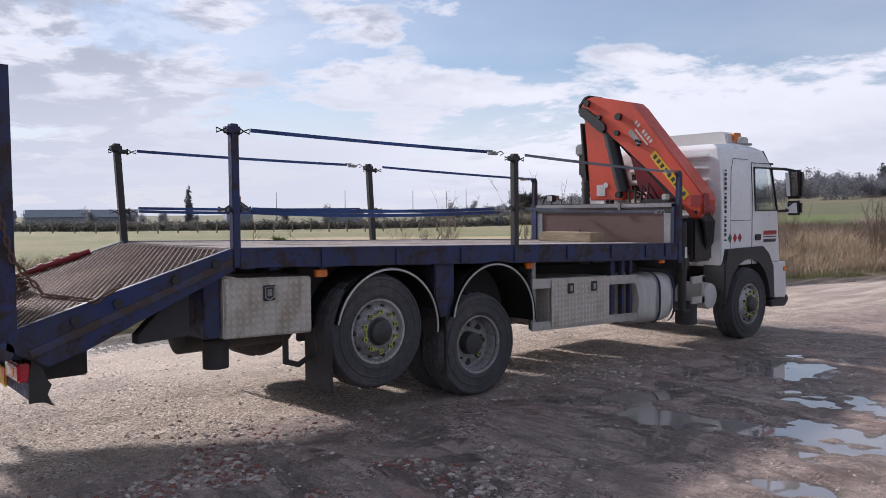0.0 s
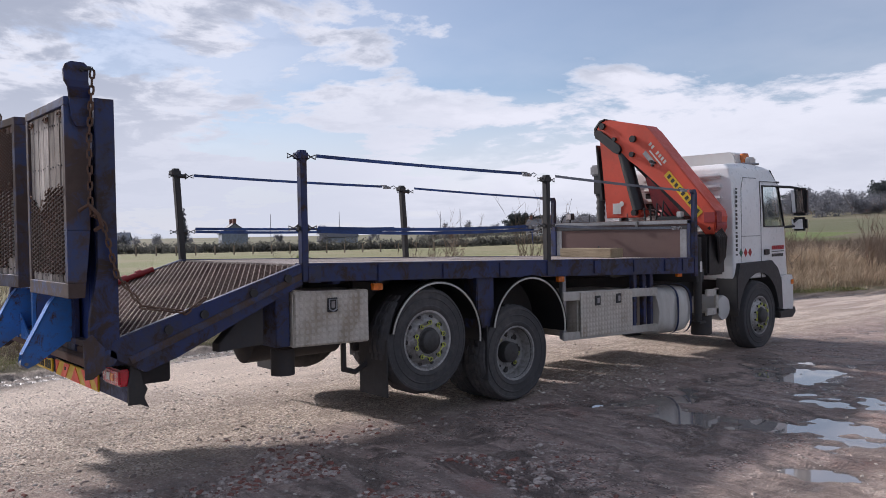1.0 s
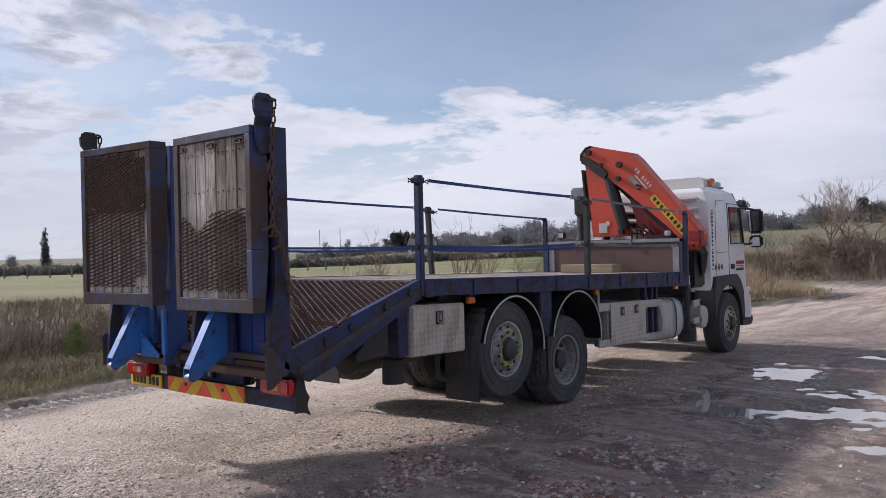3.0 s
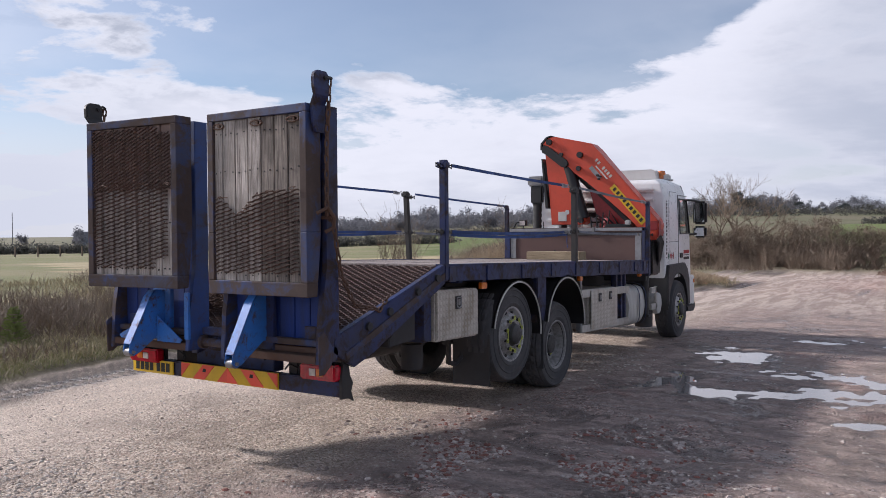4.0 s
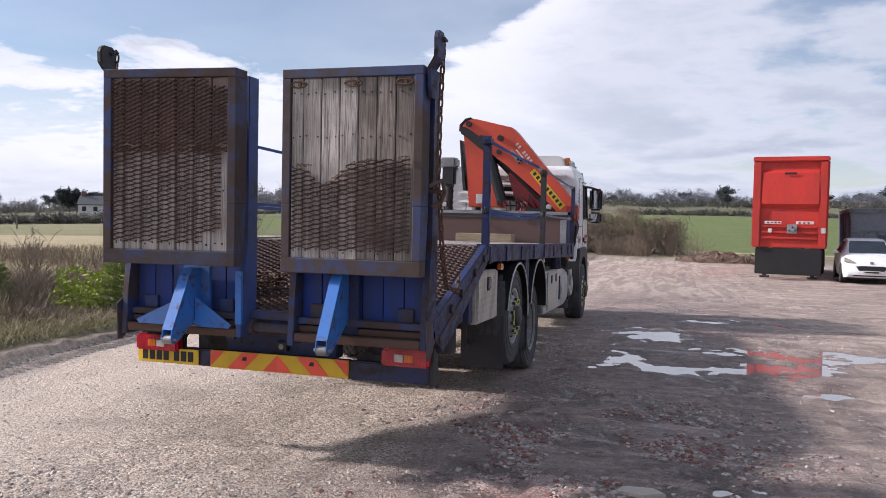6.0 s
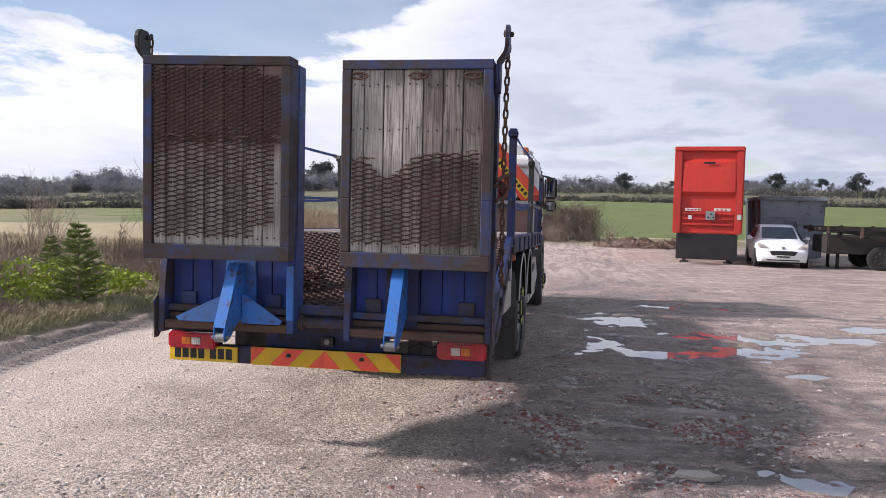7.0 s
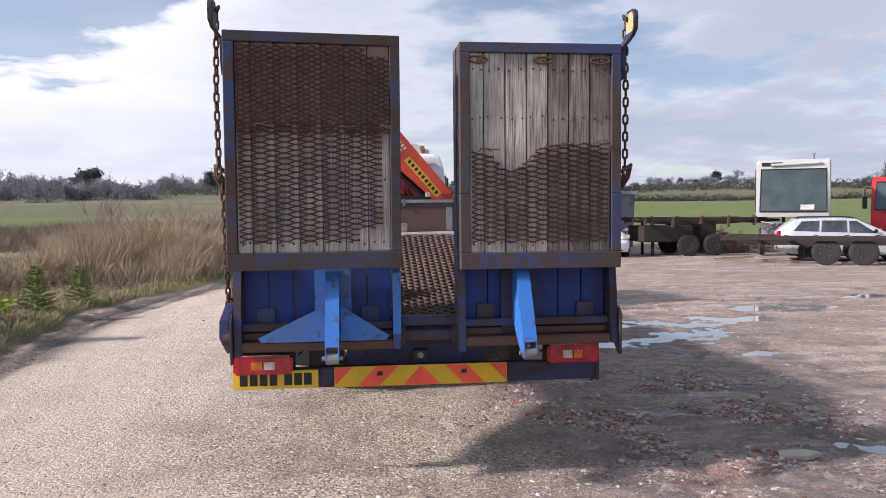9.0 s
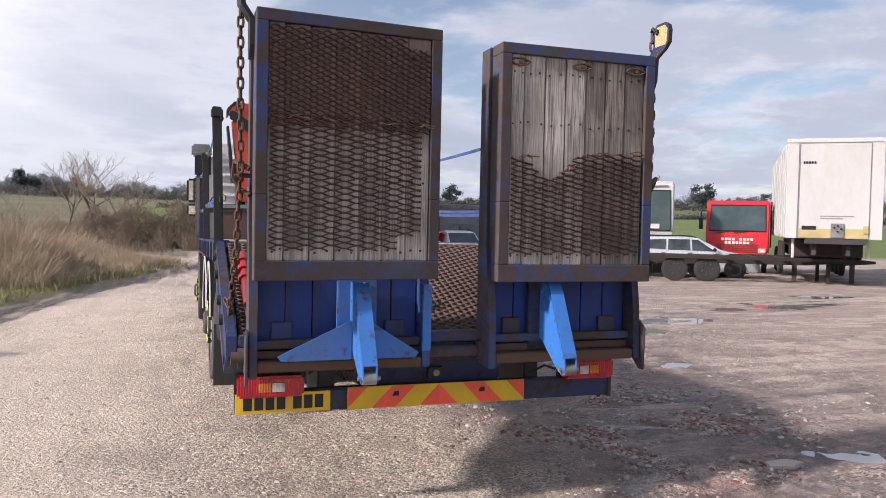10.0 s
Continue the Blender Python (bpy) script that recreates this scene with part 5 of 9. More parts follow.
def wheel(y, z, x_face, side, style, r=0.5, dual=False):
    """side +1: the lorry's right. x_face is the distance of the outer sidewall from the middle."""
    s, w, k0 = side, 0.29, 0.95
    t = [(0.0, 0.272), (0.010, 0.30), (0.014, 0.306), (0.014, 0.322), (0.008, 0.328), (0.006, 0.385), (0.011, 0.389), (0.011, 0.397), (0.003, 0.402), (0.004, 0.445), (0.010, 0.450), (0.006, 0.468), (-0.03, r - 0.012), (-0.05, r), (-w + 0.05, r), (-w + 0.03, r - 0.012), (-w, 0.42), (-w + 0.01, 0.285), (-w + 0.03, 0.255), (-0.02, 0.255)]
    tread = [(-0.05, 0), (-0.06, 1), (-0.10, 1), (-0.105, 0), (-0.115, 0), (-0.12, 1), (-0.17, 1), (-0.175, 0), (-0.185, 0), (-0.19, 1), (-0.23, 1), (-0.24, 0)]
    def skin(bm, shift):
        seg, rings = 96, []
        full = [(o, rad, 0) for o, rad in t[:13]] + [(o, r, g) for o, g in tread] + [(o, rad, 0) for o, rad in t[15:]]
        for o, rad, g in full:
            ring = []
            for k in range(seg):
                a = math.tau * (k + (o + 0.145) * 9 * (1 if o > -0.145 else -1)) / seg
                rr = rad * r / 0.5 - ((0.017 if dual else 0.012) if (o, g) in tread and (g == 0 or k % (3 if dual else 4) == 2) else 0.0)
                ring.append(bm.verts.new(((x_face + o + shift) * s, y + math.cos(a) * rr, z + math.sin(a) * rr)))
            rings.append(ring)
        for u, v in zip(rings, rings[1:] + rings[:1]):
            for k in range(seg):
                bm.faces.new((u[k], u[(k + 1) % seg], v[(k + 1) % seg], v[k]))
    bm = bmesh.new()
    skin(bm, 0.0)
    tyre = part("wheel", fix(bm), RUBBER, lorry, "dusty black lorry tyre", smooth=True)
    if dual:
        bm = bmesh.new()
        skin(bm, -0.33)
        part("inner_tyre", fix(bm), RUBBER, tyre, smooth=True)
    if style == "deep":
        prof = [(-0.012, 0.30), (0.006, 0.295), (0.004, 0.278), (-0.05, 0.262), (-0.13, 0.25), (-0.15, 0.225), (-0.145, 0.16), (-0.15, 0.12), (-0.06, 0.11), (-0.05, 0.07), (-0.055, 0.01)]
    else:
        prof = [(-0.012, 0.30), (0.006, 0.295), (0.002, 0.275), (-0.045, 0.258), (-0.05, 0.245), (-0.01, 0.21), (0.012, 0.185), (0.014, 0.13), (0.02, 0.115), (0.06, 0.105), (0.075, 0.085), (0.078, 0.01)]
    bm = bmesh.new()
    cut = len(prof) - (5 if style != "deep" else 4)
    lathe(bm, [(o * s, rad * k0) for o, rad in prof[:cut + 1]], (x_face * s, y, z), "x", 40, False)
    rim = part("rim", bm, RIM if style != "deep" else RIM_OLD, tyre, "grubby silver steel rim", smooth=True)
    bm = bmesh.new()
    lathe(bm, [((o + 0.002) * s, rad * k0) for o, rad in prof[cut:]], (x_face * s, y, z), "x", 32, False)
    part("hub", bm, HUB_GREY, tyre, "dark grey hub", smooth=True)
    nuts, ring, depth = 10, 0.178 * k0, (0.02 if style != "deep" else -0.145)
    for k in range(nuts):
        a = 2 * math.pi * (k + 0.5) / nuts
        p = Vector(((x_face + depth) * s, y + math.cos(a) * ring, z + math.sin(a) * ring))
        part("wheel_nut", fix(rod(bmesh.new(), p - Vector((0.02 * s, 0, 0)), p + Vector((0.018 * s, 0, 0)), 0.015, 6)), BLACK_STEEL, tyre)
    holes = 10 if style != "deep" else 8
    for k in range(holes):
        a = 2 * math.pi * k / holes
        rr, dd = (0.238 * k0, -0.03) if style != "deep" else (0.205 * k0, -0.146)
        p = Vector(((x_face + dd) * s, y + math.cos(a) * rr, z + math.sin(a) * rr))
        m = Matrix.Translation(p) @ Matrix.Rotation(a, 4, "X") @ Matrix.Diagonal((0.03, 0.03 if style != "deep" else 0.055, 0.045 if style != "deep" else 0.07, 1))
        bm = bmesh.new()
        bmesh.ops.create_icosphere(bm, subdivisions=2, radius=0.5, matrix=m)
        part("hand_hole", bm, UNDER, tyre, smooth=True)
    if style != "deep" or side > 0:
        for k in range(5 if style != "deep" else 2):
            bm = bmesh.new()
            a0, a1 = (2 * math.pi * (2 * k + j + 0.5) / nuts for j in (0, 1))
            if style == "deep":
                a0, a1 = a0 + 1.9 + 2.0 * k, a1 + 1.9 + 2.0 * k
            q = [Vector(((x_face + depth + 0.022) * s, y + math.cos(a) * ring, z + math.sin(a) * ring)) for a in (a0, a1)]
            for p in q:
                tube(bm, [p + Vector((0, math.cos(j * math.pi / 4) * 0.02, math.sin(j * math.pi / 4) * 0.02)) for j in range(8)], 0.0045, 5, True)
            tube(bm, [q[0], (q[0] + q[1]) / 2 * 1.0 + (Vector((q[0].x, y, z)) - (q[0] + q[1]) / 2).normalized() * 0.012, q[1]], 0.0045, 5)
            part("nut_retainer", fix(bm), YELLOW_PLASTIC, tyre, "yellow plastic wheel nut retainers")
    return tyre


def mudguard(yc, zc, r, side, a0, a1):
    """A half-round guard with a pale edge strip."""
    s = side
    x_out, x_in = 1.225, 0.75
    n = 22
    bm = bmesh.new()
    angles = [radians(a0 + (a1 - a0) * i / n) for i in range(n + 1)]
    for ro, ri, xa, xb in ((r + 0.035, r + 0.022, x_in, x_out), (r + 0.035, r - 0.006, x_out - 0.012, x_out)):
        rings = [[bm.verts.new((x * s, yc - math.cos(a) * rad, zc + math.sin(a) * rad)) for x, rad in ((xa, ri), (xb, ri), (xb, ro), (xa, ro))] for a in angles]
        for u, v in zip(rings, rings[1:]):
            for k in range(4):
                bm.faces.new((u[k], u[(k + 1) % 4], v[(k + 1) % 4], v[k]))
        bm.faces.new(rings[0]), bm.faces.new(rings[-1][::-1])
    g = part("mudguard", fix(bm), PLASTIC_BLACK, lorry, "black plastic mudguard with pale edge strip", smooth=True)
    bm = bmesh.new()
    tube(bm, [((x_out + 0.002) * s, yc - math.cos(a) * (r + 0.004), zc + math.sin(a) * (r + 0.004)) for a in angles], 0.009, 6)
    part("edge_strip", fix(bm), CREAM, g, "pale edge strip", smooth=True)
    return g


def running_gear():
    for s in (-1, 1):
        wheel(2.72, 0.752, 1.195, s, "hub")
        wheel(3.92, 0.495, 1.165, s, "deep", 0.5, True)
        wheel(9.04, 0.465, 1.185, s, "hub", 0.5)
        mudguard(2.825, 0.74, 0.535, s, 12, 186)
        mudguard(4.095, 0.72, 0.535, s, 8, 186)
        a, b = sorted((s * 0.78, s * 1.2))
        part("mudflap", box(a, b, 2.24, 2.255, 0.29, 0.80, 0.003), FLAP, lorry, "black rubber mudflap")
        flap = part("mudflap", box(a, b, 3.48, 3.495, 0.28, 0.82, 0.003), FLAP, lorry, "black rubber mudflap with faint lettering")
        if s > 0:
            for z, w in ((0.56, 0.05), (0.475, 0.14), (0.40, 0.17)):
                part("faint_bar", box(1.02 - w / 2, 1.02 + w / 2, 3.472, 3.4795, z, z + (0.06 if w < 0.1 else 0.035), 0.001), GREY_STEEL, flap)
        part("wheel_infill", box(min(s * 0.66, s * 0.72), max(s * 0.66, s * 0.72), 2.22, 4.72, 0.66, 1.36, 0.01, None), UNDER, lorry)
        part("guard_bridge", box(min(s * 1.0, s * 1.19), max(s * 1.0, s * 1.19), 3.36, 3.60, 0.80, 1.34, 0.01), BLUE, lorry)


def side_boxes():
    x = 1.155
    b = part("tool_locker", box(0.62, x, 1.335, 2.09, 0.83, 1.285, 0.01, lambda y: -0.03 * (y - 1.335)), CHECKER, lorry, "aluminium checker plate tool locker")
    part("locker_door", box(x, x + 0.012, 1.35, 2.075, 0.845, 1.27, 0.004, lambda y: -0.03 * (y - 1.335)), CHECKER, b)
    h = part("latch", box(x + 0.012, x + 0.022, 1.655, 1.755, 1.095, 1.215, 0.004), PLASTIC_GREY, b, "recessed steel latch")
    part("latch_ring", fix(tube(bmesh.new(), [(x + 0.026, 1.67, 1.2), (x + 0.026, 1.74, 1.2), (x + 0.026, 1.74, 1.12), (x + 0.026, 1.705, 1.1), (x + 0.026, 1.67, 1.12)], 0.007, 6, True)), GREY_STEEL, b)
    part("latch_paddle", box(x + 0.022, x + 0.03, 1.685, 1.725, 1.13, 1.185, 0.003), GREY_STEEL, b)
    part("locker_shade", box(0.6, 0.625, 1.3, 2.12, 0.8, 1.32, 0.004), UNDER, lorry)
    part("locker_bracket", box(0.62, 1.12, 1.2, 1.325, 0.84, 1.30, 0.006), BLUE, lorry)
    # aluminium side guard with a locker in it
    g = part("side_guard_rail", box(x, x + 0.03, 4.66, 6.45, 0.975, 1.075, 0.006, lambda y: -0.03 * (y - 4.66)), ALU, lorry, "aluminium side guard rail")
    part("side_guard_rail", box(x, x + 0.03, 4.66, 6.45, 0.54, 0.63, 0.006, lambda y: -0.03 * (y - 4.66)), ALU, lorry, "aluminium side guard rail")
    for y in (4.72, 6.02, 6.22, 6.37):
        part("guard_post", box(x - 0.06, x - 0.002, y - 0.03, y + 0.03, 0.55, 1.36, 0.006), BLUE if y > 5 else GREY_STEEL, lorry)
    lk = part("side_locker", box(0.55, x + 0.008, 4.93, 5.92, 0.545, 1.06, 0.01, lambda y: -0.02 * (y - 4.93)), CHECKER, lorry, "aluminium checker plate side locker")
    part("locker_door", box(x + 0.032, x + 0.044, 4.94, 5.91, 0.555, 1.05, 0.004, lambda y: -0.02 * (y - 4.93)), CHECKER, lk)
    for y in (5.24, 5.63):
        part("latch", box(x + 0.044, x + 0.052, y - 0.05, y + 0.05, 0.89, 1.0, 0.004), PLASTIC_GREY, lk, "recessed steel latch")
        part("latch_paddle", box(x + 0.052, x + 0.06, y - 0.022, y + 0.022, 0.915, 0.975, 0.003), GREY_STEEL, lk)
    part("frame_brace", box(x - 0.1, x - 0.04, 6.05, 6.12, 0.6, 1.36, 0.006), BLUE, lorry)
    # fuel tank under a wrinkled white sheet with navy bands
    bm = bmesh.new()
    rings, m = 19, 22
    grid = []
    for i in range(rings):
        y = 6.52 + 0.72 * i / (rings - 1)
        ring = []
        for k in range(m):
            a = 2 * math.pi * k / m
            rx, rz = 0.31, 0.30
            px = math.copysign(abs(math.cos(a)) ** 0.55, math.cos(a)) * rx
            pz = math.copysign(abs(math.sin(a)) ** 0.55, math.sin(a)) * rz
            fold = 0.014 * math.sin(y * 34 + 2.2 * math.sin(a * 2)) + 0.010 * math.sin(y * 61 + a * 3)
            end = 0.93 if i in (0, rings - 1) else 1.0
            ring.append(bm.verts.new((0.86 + px * (1 + fold) * end + (0.012 if px > 0 else 0) * math.sin(pz * 14 + y * 9), y, 0.71 - 0.02 * (y - 6.5) + pz * (1 + fold) * end)))
        grid.append(ring)
    for u, v in zip(grid, grid[1:]):
        for k in range(m):
            bm.faces.new((u[k], u[(k + 1) % m], v[(k + 1) % m], v[k]))
    bm.faces.new(grid[0][::-1]), bm.faces.new(grid[-1])
    tank = part("fuel_tank", fix(bm), TARP, lorry, "fuel tank under wrinkled white sheet with navy bands", smooth=True)
    for y in (6.89, 7.19):
        bm = bmesh.new()
        pts = []
        for k in range(28):
            a = 2 * math.pi * k / 28
            pts.append((0.86 + math.copysign(abs(math.cos(a)) ** 0.55, math.cos(a)) * 0.338, y, 0.71 - 0.02 * (y - 6.5) + math.copysign(abs(math.sin(a)) ** 0.55, math.sin(a)) * 0.328))
        for u, v in zip(pts, pts[1:] + pts[:1]):
            q = [bm.verts.new((p[0], p[1] + d, p[2])) for p, d in ((u, -0.022), (v, -0.022), (v, 0.022), (u, 0.022))]
            bm.faces.new(q)
        bmesh.ops.solidify(bm, geom=bm.faces[:], thickness=0.006)
        part("tank_band", fix(bm), NAVY, tank, "navy band")
    # stabiliser leg, white panel, round tank, steps
    bm = bmesh.new()
    rod(bm, (1.06, 7.58, 0.50), (1.06, 7.58, 1.62), 0.055, 16)
    block(bm, 0.98, 1.14, 7.50, 7.66, 0.47, 0.50, 0.005)
    leg = part("stabiliser_leg", fix(bm), BLACK_STEEL, lorry, "black hydraulic stabiliser leg", smooth=True)
    part("warning_sticker", box(1.112, 1.118, 7.555, 7.605, 1.16, 1.30, 0.001), WHITE_INK, leg)
    part("leg_beam", box(-1.1, 1.1, 7.5, 7.68, 1.02, 1.2, 0.01), BLACK_STEEL, lorry)
    for z in (0.60, 0.86):
        part("guard_bracket", box(1.08, 1.12, 7.72, 8.02, z - 0.04, z + 0.05, 0.006), ALU, lorry)
    part("guard_bracket", box(1.08, 1.12, 7.95, 8.02, 0.56, 0.92, 0.006), ALU, lorry)
    drum = part("air_drum", lathe(bmesh.new(), [(-0.4, 0.17), (0.0, 0.175), (0.03, 0.165), (0.045, 0.10), (0.05, 0.01)], (1.06, 8.20, 0.63), "x", 28), WHITE_OLD, lorry, "white round air drum end", smooth=True)
    part("drum_lamp", box(1.115, 1.135, 8.42, 8.47, 0.64, 0.70, 0.004), LENS_AMBER, lorry, "amber side marker lamp")
    part("exhaust_can", lathe(bmesh.new(), [(-0.14, 0.12), (-0.13, 0.14), (0.14, 0.14), (0.15, 0.12)], (0.95, 7.85, 0.42), "z", 20), UNDER, lorry, smooth=True)


def stanchions():
    for s in (-1, 1):
        for y, top in ((1.42, 2.43), (4.39, 2.335)):
            x0, x1 = sorted((s * 1.168, s * 1.232))
            bm = bmesh.new()
            block(bm, x0, x1, y - 0.03, y + 0.03, DECK - 0.13 + dip(y), top, 0.005)
            block(bm, x0 - 0.008, x1 + 0.008, y - 0.06, y + 0.04, top - 0.07, top - 0.02, 0.004)
            if s < 0:
                # the posts on the left lean a little outwards and back
                for v in bm.verts:
                    up_post = max(0.0, v.co.z - 1.5)
                    v.co.x, v.co.y, v.co.z = v.co.x - 0.03 * up_post, v.co.y - 0.05 * up_post, v.co.z + 0.030 * up_post
            post = part("stanchion", fix(bm), BLUE if s > 0 and y < 2 else BLACK_STEEL, lorry, "dark steel deck stanchion")
            for z in (top - 0.05, 1.80):
                bm = bmesh.new()
                for d in (-1, 1):
                    tube(bm, [(s * 1.2, y + d * 0.04, z + 0.03), (s * 1.2, y + d * 0.085, z), (s * 1.2, y + d * 0.13, z + 0.018), (s * 1.2, y + d * 0.13, z - 0.018), (s * 1.2, y + d * 0.085, z), (s * 1.2, y + d * 0.04, z - 0.03)], 0.006, 6)
                rod(bm, (s * 1.2, y - 0.05, z), (s * 1.2, y + 0.05, z), 0.022, 8)
                part("strap_hook", fix(bm), BLACK_STEEL, post)
        x0, x1 = sorted((s * 1.17, s * 1.225))
        bm = bmesh.new()
        slab(bm, [(7.24, 1.12), (7.32, 1.12), (7.32, 2.20), (7.29, 2.25), (7.22, 2.25), (7.22, 2.22), (7.26, 2.19)], "x", x0, x1, 0.004)
        part("front_stanchion", fix(bm), BLUE, lorry, "blue front stanchion")
        a, b = sorted((s * 1.12, s * 1.17))
        part("front_post_plate", box(a, b, 7.235, 7.33, 1.3, 1.86, 0.005), BLUE, lorry)

    def strap(p, q, sag, m, name="ratchet_strap", label=""):
        p, q = Vector(p), Vector(q)
        bm = bmesh.new()
        n = 24
        prev = None
        for i in range(n + 1):
            f = i / n
            c = p.lerp(q, f) - Vector((0, 0, sag * 4 * f * (1 - f)))
            tw = 0.25 * math.sin(f * 7 + p.y)
            up = Vector((math.sin(tw), 0, math.cos(tw))) * 0.0145
            th = Vector((0.0025, 0, 0))
            ring = [bm.verts.new(c + up + th), bm.verts.new(c - up + th), bm.verts.new(c - up - th), bm.verts.new(c + up - th)]
            if prev:
                for k in range(4):
                    bm.faces.new((prev[k], prev[(k + 1) % 4], ring[(k + 1) % 4], ring[k]))
            prev = ring
        part(name, fix(bm), m, lorry, label)

    def ratchet(c):
        x, y, z = c
        bm = bmesh.new()
        block(bm, x - 0.02, x + 0.02, y - 0.06, y + 0.05, z - 0.022, z + 0.006, 0.005)
        block(bm, x - 0.016, x + 0.016, y - 0.10, y - 0.01, z + 0.008, z + 0.024, 0.005)
        rod(bm, (x - 0.03, y, z), (x + 0.03, y, z), 0.014, 8)
        tube(bm, [(x, y + 0.05, z), (x, y + 0.10, z + 0.02), (x, y + 0.14, z), (x, y + 0.10, z - 0.02)], 0.006, 6)
        part("ratchet", fix(bm), GREY_STEEL, lorry, "steel strap ratchet")

    top = lambda y: 2.393 - 0.021 * (y - 1.42)
    for s in (-1, 1):
        x = s * 1.2
        strap((x, 1.56, top(1.56)), (x, 4.02, top(4.02)), 0.006, STRAP, label="navy ratchet strap between deck stanchions")
        ratchet((x, 4.10, top(4.1) - 0.004))
        strap((x, 4.54, top(4.54)), (x, 6.95 if s > 0 else 7.26, 2.235), 0.006, STRAP_GREY if s > 0 else STRAP, label="faded ratchet strap between deck stanchions")
        strap((x, 1.56, 1.80), (x, 4.1, 1.795), 0.02, STRAP, label="blue ratchet strap between deck stanchions")
        ratchet((x, 4.16, 1.79))
        strap((x, 4.54, 1.795), (x, 6.75, 1.755), 0.012, STRAP_GREY, label="faded ratchet strap between deck stanchions")
        ratchet((x, 6.85, 1.75))
        ratchet((x, 7.05, 2.235))
    strap((1.2, 4.15, 1.80), (1.2, 4.17, 1.62), 0.0, STRAP, "strap_tail", "loose blue strap end")
    strap((-1.2, 1.56, 1.83), (-1.2, 4.2, 1.815), 0.01, STRAP, label="blue ratchet strap between deck stanchions")
    strap((1.19, 1.56, 1.775), (1.19, 4.2, 1.765), 0.028, STRAP, label="blue ratchet strap between deck stanchions")


def headboard():
    z0, z1 = DECK + dip(7.3), 1.855
    hb = part("headboard", box(-1.12, 1.12, 7.255, 7.29, z0, z1 - 0.05, 0.004), BROWN_BOARD, lorry, "brown board headboard with steel top rail")
    part("top_rail", box(-1.17, 1.17, 7.235, 7.30, z1 - 0.05, z1, 0.006), GREY_STEEL, hb)
    part("middle_rail", box(-1.12, 1.12, 7.243, 7.254, z1 - 0.115, z1 - 0.07, 0.004), PLASTIC_GREY, hb)
    for x in (-1.06, 1.06):
        part("end_strip", box(x - 0.05, x + 0.05, 7.244, 7.254, z0 + 0.01, z1 - 0.12, 0.003), GREY_STEEL, hb)
    part("second_board", box(-1.12, 1.12, 7.335, 7.37, z0, z1 + 0.01, 0.004), BROWN_BOARD, lorry)
    bm = bmesh.new()
    tube(bm, [(-0.31, 7.24, z0 + 0.12), (-0.31, 7.225, z0 + 0.15), (-0.29, 7.225, z0 + 0.13)], 0.012, 6)
    part("rope_ring", fix(bm), BLACK_STEEL, hb)
    part("rail_clip", box(0.33, 0.37, 7.215, 7.235, z1 - 0.10, z1 + 0.01, 0.004), GREY_STEEL, hb)
    lamp = part("work_lamp", box(-0.98, -0.86, 7.30, 7.38, 1.90, 2.0, 0.012), PLASTIC_BLACK, lorry, "black work lamp on the headboard")
    part("lamp_glass", box(-0.97, -0.87, 7.292, 7.30, 1.91, 1.99, 0.004), LENS_CLEAR, lamp)
    bm = bmesh.new()
    rod(bm, (-0.92, 7.34, 1.85), (-0.92, 7.34, 1.91), 0.012, 8)
    part("lamp_stalk", fix(bm), BLACK_STEEL, lamp)
    part("lamp_cable", fix(tube(bmesh.new(), [(-1.10, 7.34, 1.86), (-1.05, 7.34, 1.95), (-0.985, 7.34, 1.97)], 0.01, 6)), PLASTIC_BLACK, lamp)
    lamp2 = part("work_lamp", box(0.72, 0.80, 7.62, 7.70, 1.90, 1.98, 0.012), WHITE_OLD, lorry, "pale work lamp by the crane")
    for x in (-0.55, 0.12):
        part("aerial_peg", fix(rod(bmesh.new(), (x, 7.33, 1.84), (x, 7.33, 1.97), 0.007, 6)), BLACK_STEEL, lorry)


